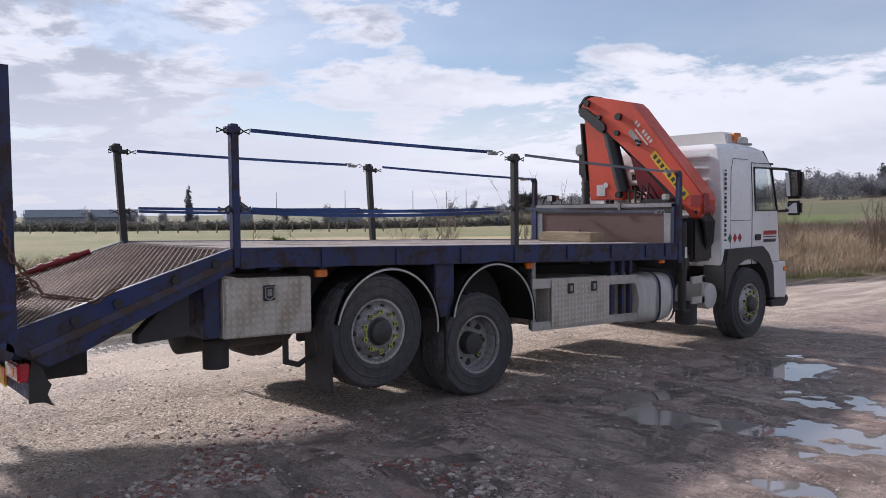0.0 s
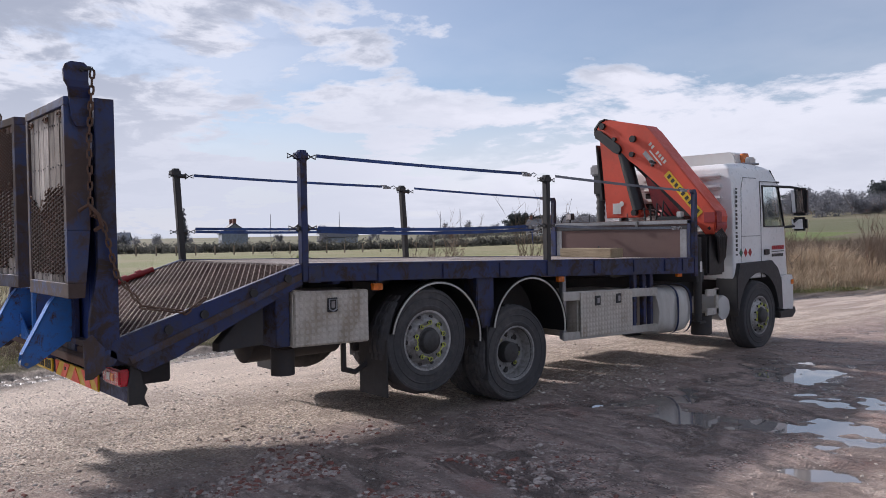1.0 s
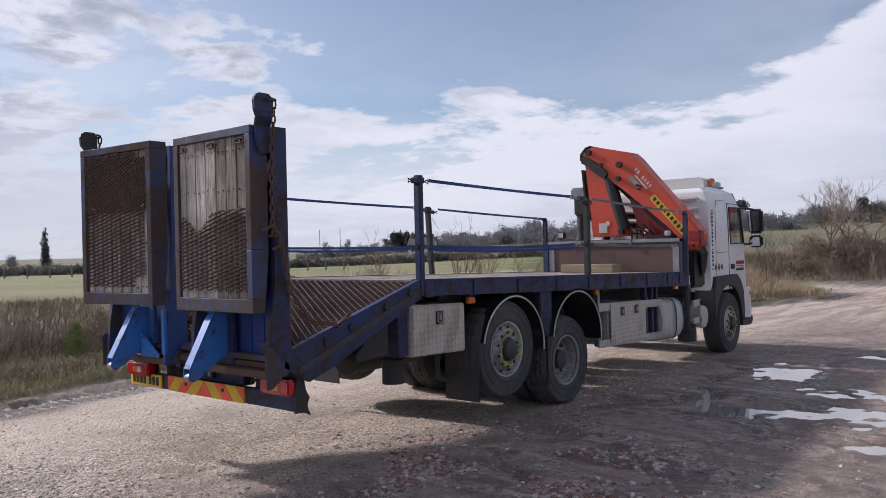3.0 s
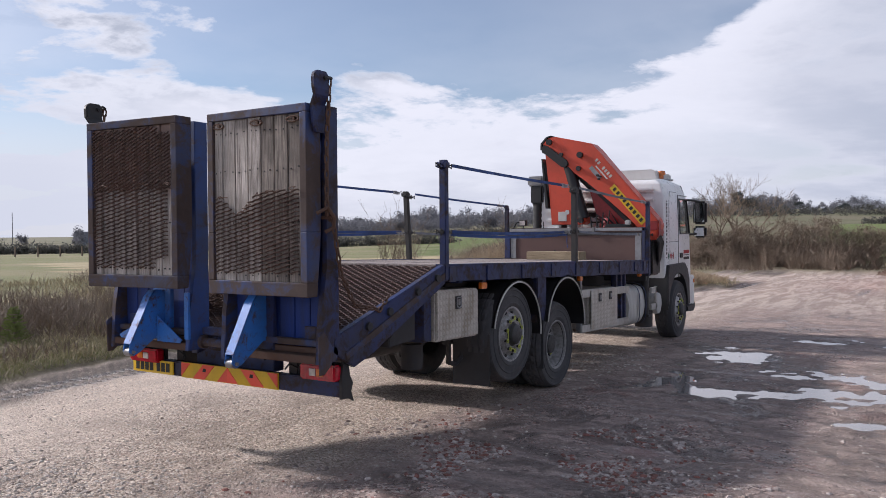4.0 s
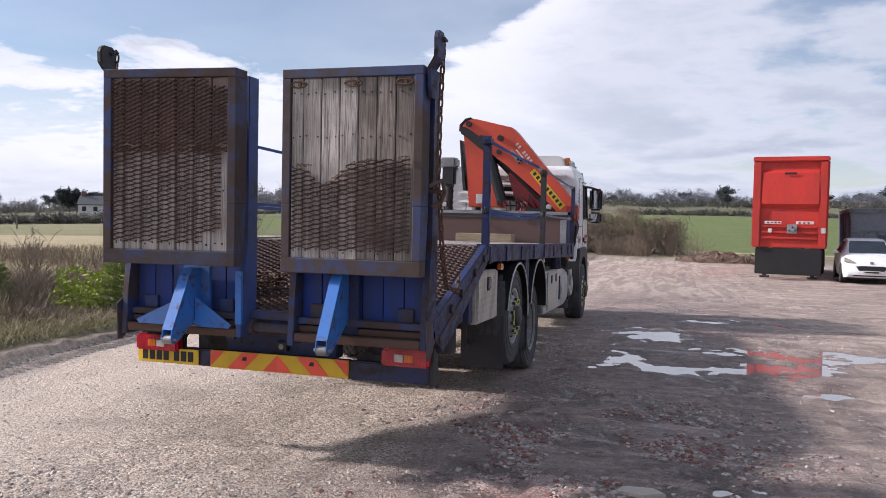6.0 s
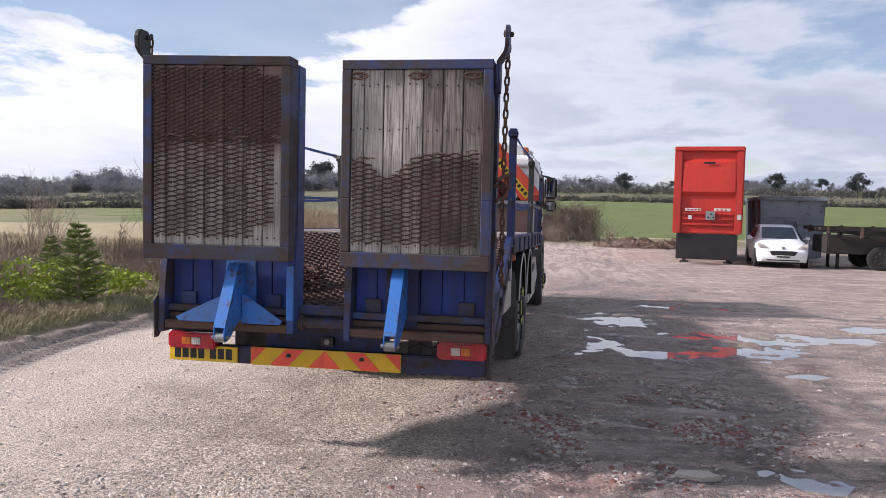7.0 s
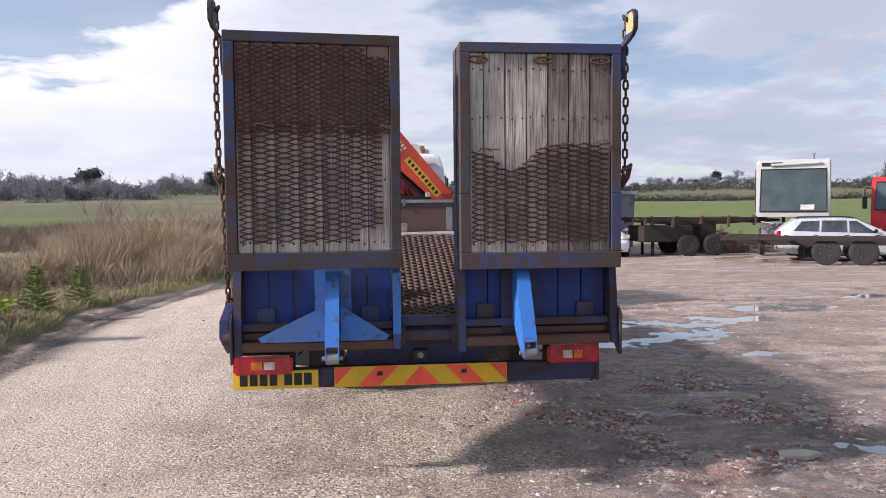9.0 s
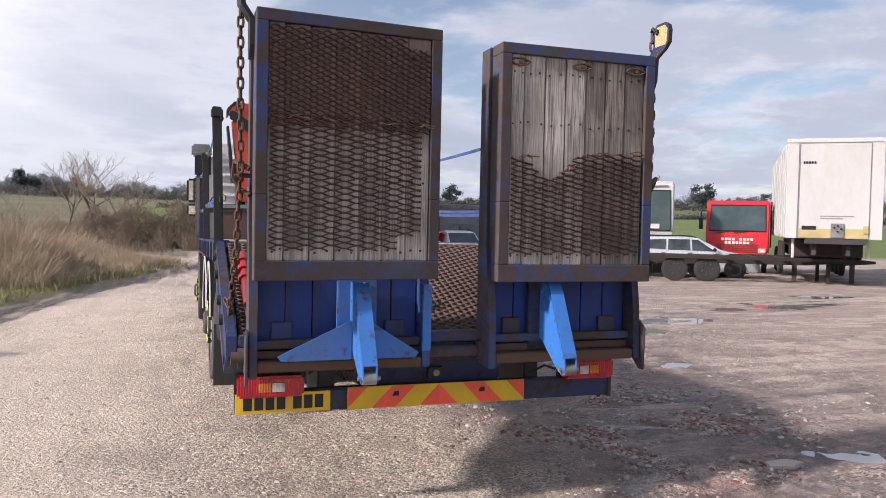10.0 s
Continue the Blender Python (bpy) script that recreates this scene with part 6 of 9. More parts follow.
def crane():
    y0, y1 = 7.84, 8.14
    arm = plate([(-0.76, 3.12), (-0.70, 2.6), (-0.645, 1.92), (-0.08, 1.92), (-0.02, 1.97), (-0.06, 2.06), (-0.18, 2.18), (-0.27, 2.40), (-0.34, 2.75), (-0.40, 3.0), (-0.62, 3.22)], "y", y0 + 0.03, y1 - 0.03, 0.012)
    ob = part("crane", arm, ORANGE, lorry, "orange-red folding lorry crane with black rams")
    boom = plate([(-0.80, 3.24), (-0.78, 3.31), (-0.70, 3.385), (-0.62, 3.41), (-0.52, 3.40), (0.08, 3.255), (0.16, 3.18), (1.17, 1.99), (1.20, 1.90), (1.16, 1.66), (1.02, 1.66), (0.90, 1.84), (0.74, 1.99), (0.40, 2.29), (-0.02, 2.64), (-0.22, 2.78), (-0.38, 2.96)], "y", y0 - 0.005, y1 + 0.005, 0.014)
    b = part("boom", boom, ORANGE, ob, "orange-red main boom")
    bm = bmesh.new()
    slab(bm, [(-0.81, 3.20), (-0.80, 3.30), (-0.71, 3.395), (-0.63, 3.42), (-0.64, 3.435), (-0.73, 3.415), (-0.83, 3.31), (-0.835, 3.2)], "y", y0 - 0.008, y1 + 0.008, 0.003)
    part("edge_guard", fix(bm), PLASTIC_BLACK, ob)
    part("link", plate([(-0.80, 3.22), (-0.76, 3.28), (-0.68, 3.25), (-0.34, 3.0), (-0.31, 2.93), (-0.37, 2.87), (-0.45, 2.90), (-0.72, 3.12), (-0.79, 3.15)], "y", y0 - 0.04, y0 - 0.006, 0.006), PLASTIC_BLACK, ob)
    for x, z, r in ((-0.66, 3.32, 0.05), (-0.37, 2.94, 0.05), (-0.44, 3.10, 0.032), (-0.11, 3.075, 0.05), (-0.13, 2.85, 0.04), (-0.10, 1.99, 0.045), (0.20, 2.72, 0.02), (0.25, 2.70, 0.016), (0.22, 2.66, 0.016)):
        part("pivot_pin", fix(rod(bmesh.new(), (x, y0 - 0.05, z), (x, y0 + 0.02, z), r, 14)), PLASTIC_BLACK, ob, smooth=True)
    part("ram", fix(rod(bmesh.new(), (-0.36, 7.93, 2.93), (-0.09, 7.93, 2.02), 0.095, 18)), PLASTIC_BLACK, ob, "black hydraulic ram", smooth=True)
    part("ram", fix(rod(bmesh.new(), (-0.22, 8.03, 2.80), (0.80, 8.03, 1.82), 0.085, 18)), PLASTIC_BLACK, ob, "black hydraulic ram", smooth=True)
    part("inner_arm", plate([(0.0, 2.50), (0.08, 2.55), (0.75, 1.9), (0.7, 1.8), (0.3, 1.8), (0.12, 2.1)], "y", 7.95, 8.10, 0.01), RED_DARK, ob, "dark red inner arm")
    part("extension_box", plate([(-0.80, 3.05), (-0.83, 3.05), (-0.755, 2.2), (-0.70, 2.2)], "y", y0 + 0.02, y1, 0.006), PLASTIC_BLACK, ob)
    bm = bmesh.new()
    for i in range(4):
        tube(bm, [(0.10 + i * 0.09, 7.80, 1.86), (0.08 + i * 0.11, 7.80, 2.05 + 0.03 * i), (0.22 + i * 0.1, 7.84, 2.0 - 0.02 * i), (0.30 + i * 0.1, 7.9, 1.85)], 0.016, 6)
    part("hose", fix(bm), PLASTIC_BLACK, ob, smooth=True)
    part("valve_bank", box(0.35, 0.8, 7.7, 7.95, 1.35, 1.92, 0.02), PLASTIC_BLACK, ob)
    part("column", lathe(bmesh.new(), [(-0.5, 0.22), (0.3, 0.2), (0.42, 0.17)], (0.35, 8.05, 1.6), "z", 24), RED_DARK, ob, smooth=True)
    bm = bmesh.new()
    rod(bm, (1.10, 7.86, 1.78), (1.10, 8.12, 1.78), 0.10, 20)
    block(bm, 1.0, 1.2, 7.83, 8.0, 1.80, 1.98, 0.02)
    part("boom_head", fix(bm), RED_DARK, ob, "dark red boom head", smooth=True)
    bm = bmesh.new()
    for i in range(5):
        tube(bm, [(1.08 + 0.02 * i, 7.85 + 0.03 * i, 1.76), (1.18, 7.9 + 0.05 * i, 1.62), (1.14 - 0.01 * i, 8.0 + 0.05 * i, 1.35), (1.05, 8.1, 1.15)], 0.03, 8)
    part("hose_bundle", fix(bm), PLASTIC_BLACK, ob, "black hose bundle", smooth=True)
    part("base_box", box(0.9, 1.12, 7.75, 8.2, 1.1, 1.66, 0.03), PLASTIC_BLACK, ob)
    part("white_notice", box(-0.52, -0.37, y0 + 0.022, y0 + 0.0295, 1.98, 2.14, 0.001), WHITE_INK, ob)
    part("white_notice", lathe(bmesh.new(), [(0, 0.04), (0.006, 0.04)], (-0.36, y0 + 0.023, 2.13), "y", 14), WHITE_INK, ob)
    # yellow maker's band with dark bars, and pale bars above it
    d = Vector((0.87, 0, -1.0)).normalized()
    up = Vector((d.z * -1, 0, d.x))
    def strip(c, length, high, m, name, deep):
        q = [c + d * a + up * e for a, e in ((-length / 2, -high / 2), (length / 2, -high / 2), (length / 2, high / 2), (-length / 2, high / 2))]
        return part(name, plate([(p.x, p.z) for p in q], "y", y0 - deep, y0 - 0.0055, 0), m, b)
    c0 = Vector((0.70, 0, 2.235))
    strip(c0, 0.80, 0.11, REFLECT_YELLOW, "maker_band", 0.008)
    for i in range(9):
        strip(c0 + d * (-0.33 + i * 0.083), 0.046, 0.06, INK, "band_bar", 0.0105)
    c1 = Vector((0.30, 0, 2.83))
    for i in range(7):
        if i != 2:
            strip(c1 + d * (-0.19 + i * 0.06), 0.035, 0.055, CREAM, "model_bar", 0.008)
    strip(c1 + d * 0.02 - up * 0.07, 0.3, 0.022, CREAM, "model_bar", 0.008)
    strip(c1 - d * 0.05 - up * 0.15, 0.26, 0.07, GREY_STEEL, "data_plate", 0.008)


def cab():
    W = 1.14
    zs = [1.0, 1.30, 1.745, 2.37, 2.60]
    ys = {1.0: [8.40, 9.22, 9.25, 10.02, 10.14], 1.30: [8.40, 9.22, 9.25, 9.98, 10.13], 1.745: [8.40, 9.22, 9.27, 9.93, 10.06], 2.37: [8.41, 9.22, 9.25, 9.78, 9.90], 2.60: [8.44, 9.22, 9.25, 9.66, 9.76]}
    bm = bmesh.new()
    sides = []
    for s in (-1, 1):
        grid = [[bm.verts.new((s * (W - (0.02 if z > 2.0 else 0) - (0.07 if z > 2.5 else 0) - (0.10 if j == 4 else 0)), ys[z][j], z)) for j in range(5)] for z in zs]
        sides.append(grid)
        for i in range(4):
            for j in range(4):
                if (i, j) == (2, 2):
                    continue
                bm.faces.new((grid[i][j], grid[i][j + 1], grid[i + 1][j + 1], grid[i + 1][j]))
    left, right = sides
    for i in range(4):
        bm.faces.new((left[i][0], right[i][0], right[i + 1][0], left[i + 1][0]))
        if i != 2:
            bm.faces.new((left[i][4], right[i][4], right[i + 1][4], left[i + 1][4]))
    # roof with a soft crown
    crown = []
    for j, (y, z) in enumerate(((8.50, 2.66), (9.0, 2.695), (9.3, 2.69), (9.58, 2.66), (9.68, 2.63))):
        crown.append([bm.verts.new((x, y, z)) for x in (-0.95, 0.95)])
    for g, col in ((left, 0), (right, 1)):
        for j in range(4):
            bm.faces.new((g[4][j], g[4][j + 1], crown[j + 1][col], crown[j][col]))
    for j in range(4):
        bm.faces.new((crown[j][0], crown[j][1], crown[j + 1][1], crown[j + 1][0]))
    bm.faces.new((left[4][0], right[4][0], crown[0][1], crown[0][0]))
    bm.faces.new((left[4][4], right[4][4], crown[4][1], crown[4][0]))
    bm.faces.new([g for g in left[0]] + [g for g in right[0][::-1]])
    fix(bm)
    ob = part("cab", bm, WHITE_PAINT, lorry, "white day cab with ribbed rear wall and amber beacon", smooth=True)
    bev = ob.modifiers.new("edge", "BEVEL")
    bev.width, bev.segments, bev.limit_method, bev.angle_limit, bev.harden_normals = 0.03, 3, "ANGLE", radians(25), True
    for s in (-1, 1):
        a, b2 = sorted((s * (W - 0.03), s * (W - 0.024)))
        pane = part("side_window", plate([(9.26, 1.74), (9.94, 1.74), (9.79, 2.38), (9.24, 2.38)], "x", a, b2, 0), GLASS, ob, "dark cab side window")
        pane.visible_shadow = False
        bm = bmesh.new()
        tube(bm, [(s * (W + 0.002), 9.275, 1.755), (s * (W + 0.002), 9.91, 1.755), (s * (W - 0.015), 9.765, 2.355), (s * (W - 0.015), 9.26, 2.355)], 0.016, 6, True)
        part("window_seal", fix(bm), PLASTIC_BLACK, ob)
        bm = bmesh.new()
        tube(bm, [(s * (W + 0.001), 9.19, 0.99), (s * (W + 0.001), 9.19, 2.0), (s * (W - 0.018), 9.19, 2.42), (s * (W - 0.018), 9.80, 2.42)], 0.006, 5)
        tube(bm, [(s * (W + 0.001), 8.62, 1.62), (s * (W + 0.001), 9.16, 1.62)], 0.004, 5)
        tube(bm, [(s * (W - 0.001), 8.62, 1.05), (s * (W - 0.001), 8.62, 2.3), (s * (W - 0.018), 8.70, 2.46), (s * (W - 0.018), 9.1, 2.46)], 0.004, 5)
        part("door_gap", fix(bm), PLASTIC_GREY, ob)
        a, b2 = sorted((s * W, s * (W + 0.022)))
        part("door_handle", box(a, b2, 9.27, 9.42, 1.335, 1.42, 0.008), PLASTIC_BLACK, ob, "black door handle")
        # wheel arch and steps
        n = 14
        pts = [(9.04 - math.cos(math.pi * i / n) * 0.60, 0.50 + math.sin(math.pi * i / n) * 0.60) for i in range(n + 1)]
        inner = [(y, z) for y, z in pts]
        outer = [(8.40, 0.62), (8.40, 1.02), (8.47, 1.24), (9.45, 1.25), (9.62, 1.14), (9.74, 0.95), (9.78, 0.5)]
        a, b2 = sorted((s * 0.86, s * (W + 0.05)))
        part("wheel_arch", plate(outer + inner[::-1], "x", a, b2, 0.012), PLASTIC_GREY, ob, "dark grey plastic wheel arch", smooth=True)
        a, b2 = sorted((s * 0.8, s * (W + 0.02)))
        part("step_panel", plate([(9.76, 0.50), (9.78, 1.0), (10.16, 1.0), (10.19, 0.55), (10.15, 0.45)], "x", a, b2, 0.015), WHITE_PAINT, ob, "white step panel")
        part("bumper_corner", plate([(9.74, 0.36), (9.72, 0.46), (10.24, 0.50), (10.26, 0.42), (10.16, 0.34)], "x", a, b2, 0.012), PLASTIC_GREY, ob)
        a, b2 = sorted((s * (W + 0.021), s * (W + 0.03)))
        part("marker_lamp", box(a, b2, 10.08, 10.17, 0.86, 0.93, 0.004), LENS_AMBER, ob, "amber corner lamp")
        # mirrors on arms
        mx = s * 1.27
        for pts in ([(s * 1.08, 9.80, 2.36), (s * 1.20, 10.02, 2.35), (mx, 10.14, 2.33), (mx, 10.16, 2.2)], [(s * 1.12, 9.98, 1.74), (s * 1.22, 10.1, 1.75), (mx, 10.16, 1.80)], [(s * 1.04, 9.66, 2.60), (s * 1.07, 9.78, 2.42), (s * 1.10, 9.84, 2.33)]):
            part("mirror_arm", fix(tube(bmesh.new(), pts, 0.02, 8)), PLASTIC_BLACK, ob, smooth=True)
        part("mirror_housing", box(min(mx - 0.12, mx + 0.12), max(mx - 0.12, mx + 0.12), 10.12, 10.24, 1.92, 2.34, 0.035), PLASTIC_BLACK, ob, "black mirror housing", smooth=True)
        part("mirror_housing", box(mx - 0.115, mx + 0.115, 10.12, 10.22, 1.68, 1.89, 0.035), PLASTIC_BLACK, ob, "black mirror housing", smooth=True)
        for z0, z1 in ((1.96, 2.30), (1.71, 1.86)):
            # the panes tip down towards the road behind
            zc = (z0 + z1) / 2
            bm = box(mx - 0.085, mx + 0.085, 10.082, 10.087, z0, z1, 0.002)
            for v in bm.verts:
                v.co.y -= 0.17 * (v.co.z - zc)
            part("mirror_pane", bm, MIRROR, ob)
    scr = part("windscreen", fix(slab(bmesh.new(), [(-1.0, 1.75), (1.0, 1.75), (0.98, 2.37), (-0.98, 2.37)], "y", 0, 0.006)), GLASS, ob)
    for v in scr.data.vertices:
        v.co.y += 10.03 - (v.co.z - 1.75) * 0.25
    scr.visible_shadow = False
    part("sun_visor", box(-1.0, 1.0, 9.78, 10.08, 2.42, 2.45, 0.008), PLASTIC_BLACK, ob)
    part("grille", box(-0.9, 0.9, 10.12, 10.17, 0.75, 1.5, 0.02), PLASTIC_BLACK, ob)
    part("front_bumper", box(-1.12, 1.12, 10.1, 10.25, 0.4, 0.72, 0.04), PLASTIC_GREY, ob)
    # ribs on the back wall
    for k in range(7):
        z = 1.50 + k * 0.158
        for x0, x1 in ((-0.98, -0.50), (-0.36, 0.30), (0.44, 0.98)):
            part("wall_rib", box(x0, x1, 8.355, 8.43, z, z + 0.075, 0.03), WHITE_PAINT, ob, smooth=True)
    part("rear_window", box(-0.3, 0.3, 8.395, 8.405, 1.95, 2.3, 0.003), PLASTIC_BLACK, ob)
    # seats and dash seen through the glass
    for x in (-0.55, 0.55):
        part("seat", plate([(8.75, 1.25), (9.35, 1.25), (9.35, 1.42), (8.98, 1.45), (8.9, 2.05), (8.78, 2.1)], "x", x - 0.25, x + 0.25, 0.04), PLASTIC_GREY, ob)
    part("dashboard", box(-1.0, 1.0, 9.6, 9.95, 1.35, 1.7, 0.04), PLASTIC_GREY, ob)
    # light box with beacon on the roof
    lb = part("roof_light_box", plate([(-1.0, 2.70), (-0.98, 2.86), (-0.93, 2.89), (0.68, 2.885), (0.76, 2.85), (0.80, 2.69)], "y", 9.14, 9.52, 0.02), WHITE_OLD, ob, "white roof light box with amber end", smooth=True)
    part("beacon", lathe(bmesh.new(), [(0, 0.075), (0.10, 0.075), (0.16, 0.06), (0.17, 0.02)], (0.80, 9.36, 2.70), "z", 20), LENS_AMBER, ob, "amber beacon", smooth=True)
    part("beacon_back", box(0.86, 0.94, 9.26, 9.46, 2.66, 2.80, 0.02), WHITE_OLD, ob)
    bm = bmesh.new()
    tube(bm, [(0.92, 8.9, 2.68), (0.95, 9.5, 2.70)], 0.018, 8)
    part("roof_strip", fix(bm), GREY_STEEL, ob)
    # writing on the right side, as bars
    x = W + 0.004
    for i in range(16):
        part("side_bar", box(x - 0.003, x, 8.455, 8.475 + 0.03, 1.35 + i * 0.062, 1.35 + i * 0.062 + (0.042 if i % 5 else 0.02), 0), INK, ob)
    for k, m in enumerate((GREEN_INK, RED_INK, RED_INK)):
        y = 8.60 + k * 0.13
        part("diamond_sign", plate([(y, 1.45), (y + 0.05, 1.385), (y, 1.32), (y - 0.05, 1.385)], "x", x - 0.003, x, 0), m, ob)
    for i in range(6):
        part("name_bar", box(x - 0.003, x, 9.52 + i * 0.065, 9.575 + i * 0.065, 1.405, 1.465, 0), RED_INK, ob)
    part("name_bar", box(x - 0.003, x, 9.52, 9.9, 1.372, 1.384, 0), INK, ob)
    for i in range(8):
        part("phone_bar", box(x - 0.003, x, 9.52 + i * 0.046, 9.555 + i * 0.046, 1.30, 1.345, 0), INK, ob)
    # snorkel air intake at the left rear corner
    bm = bmesh.new()
    lathe(bm, [(0.05 * i, 0.10 + (0.012 if i % 2 else 0)) for i in range(20)], (-1.16, 8.47, 1.35), "z", 20)
    block(bm, -1.28, -1.04, 8.36, 8.6, 2.30, 2.66, 0.03)
    part("air_intake", fix(bm), PLASTIC_BLACK, lorry, "black ribbed air intake stack", smooth=True)
    part("intake_hood", box(-1.33, -1.03, 8.34, 8.66, 2.62, 2.80, 0.03), GREY_STEEL, lorry)
    bm = bmesh.new()
    tube(bm, [(-0.6, 8.25, 1.3), (-0.6, 8.25, 2.1), (-0.62, 8.3, 2.35)], 0.075, 12)
    part("hose_stack", fix(bm), PLASTIC_GREY, lorry, smooth=True)


chassis(), deck(), beavertail()
ramp("ramp", -1.118, -0.130, -0.095, -1, False, "upright folded loading ramp with full rusty mesh over planks")
ramp("ramp", 0.225, 1.222, 0.0, 1, True, "upright folded loading ramp with torn mesh over planks")
rear_end(), running_gear(), side_boxes(), stanchions(), headboard(), crane(), cab()

# timber on the deck, and a heap of chain on the tail
beam = part("timber_block", box(-0.52, 0.36, 6.62, 6.90, DECK + dip(6.7) + 0.002, DECK + dip(6.7) + 0.125, 0.008), BEAM_WOOD)
tagged(beam, "pale sawn timber block lying on the lorry deck", "timber")
bm = bmesh.new()
tail_slope = (DECK + 0.004 - 1.035) / 1.46
rod(bm, (-1.08, 0.25, 1.035 + 0.31 * tail_slope + 0.035), (-1.06, 1.05, 1.035 + 1.11 * tail_slope + 0.035), 0.028, 10)
for f in (0.45, 0.62, 0.80):
    y = 0.25 + 0.80 * f
    rod(bm, (-1.075, y, 1.035 + (y + 0.06) * tail_slope + 0.035), (-1.075, y + 0.05, 1.035 + (y + 0.11) * tail_slope + 0.035), 0.042, 10)
tagged(part("load_binder", fix(bm), RED_DARK, None, smooth=True), "dull red steel load binder lying on the mesh tail", "load binder")
bm = bmesh.new()
random.seed(5)
for k in range(3):
    pts = [(-0.30 + 0.25 * math.cos(a * 1.7 + k) * random.uniform(0.5, 1), 0.22 + 0.10 * math.sin(a * 2.3 + k), 1.175 + 0.04 * k + 0.36 * (0.10 * math.sin(a * 2.3 + k))) for a in [i * 0.4 for i in range(16)]]
    chain(bm, pts, 0.06, 0.006, 0.034)
heap = part("coiled_chain", bm, RUST, None, smooth=True)
tagged(heap, "heap of rusty chain lying on the mesh tail", "chain")


# ---- other vehicles in the yard ----
def car_body(bm, length, width, prof, belt):
    """A shell from side outlines: stations along the length, each with sill, belt and roof."""
    rings = []
    for y, z0, zb, zr, wb, wr in prof:
        h = width / 2
        rings.append([bm.verts.new(p) for p in ((-h * wb * 0.94, y, z0), (-h * wb, y, z0 + (zb - z0) * 0.5), (-h * wb * 0.985, y, zb), (-h * wr, y, zr - 0.02), (-h * wr * 0.7, y, zr), (h * wr * 0.7, y, zr), (h * wr, y, zr - 0.02), (h * wb * 0.985, y, zb), (h * wb, y, z0 + (zb - z0) * 0.5), (h * wb * 0.94, y, z0))])
    for u, v in zip(rings, rings[1:]):
        for k in range(10):
            bm.faces.new((u[k], u[(k + 1) % 10], v[(k + 1) % 10], v[k]))
    bm.faces.new(rings[0]), bm.faces.new(rings[-1][::-1])
    return fix(bm)


def car_wheel(parent, x, y, z, r, side, rimmat=RIM):
    t = part("wheel", lathe(bmesh.new(), [(0, r * 0.66), (0.01 * side, r * 0.8), (-0.02 * side, r), (-0.17 * side, r), (-0.19 * side, r * 0.7)], (x, y, z), "x", 28), RUBBER_OLD, parent, smooth=True)
    part("rim", lathe(bmesh.new(), [(-0.02 * side, r * 0.68), (0.004 * side, r * 0.64), (-0.03 * side, r * 0.5), (-0.01 * side, r * 0.2), (0.0, r * 0.05)], (x, y, z), "x", 24), rimmat, t, smooth=True)
    bm = bmesh.new()
    for k in range(7):
        a = math.tau * k / 7
        p = Vector((x - 0.012 * side, y + math.cos(a) * r * 0.42, z + math.sin(a) * r * 0.42))
        bmesh.ops.create_icosphere(bm, subdivisions=1, radius=r * 0.10, matrix=Matrix.Translation(p))
    tagged(part("rim_hole", bm, UNDER, t), kind="stuff")


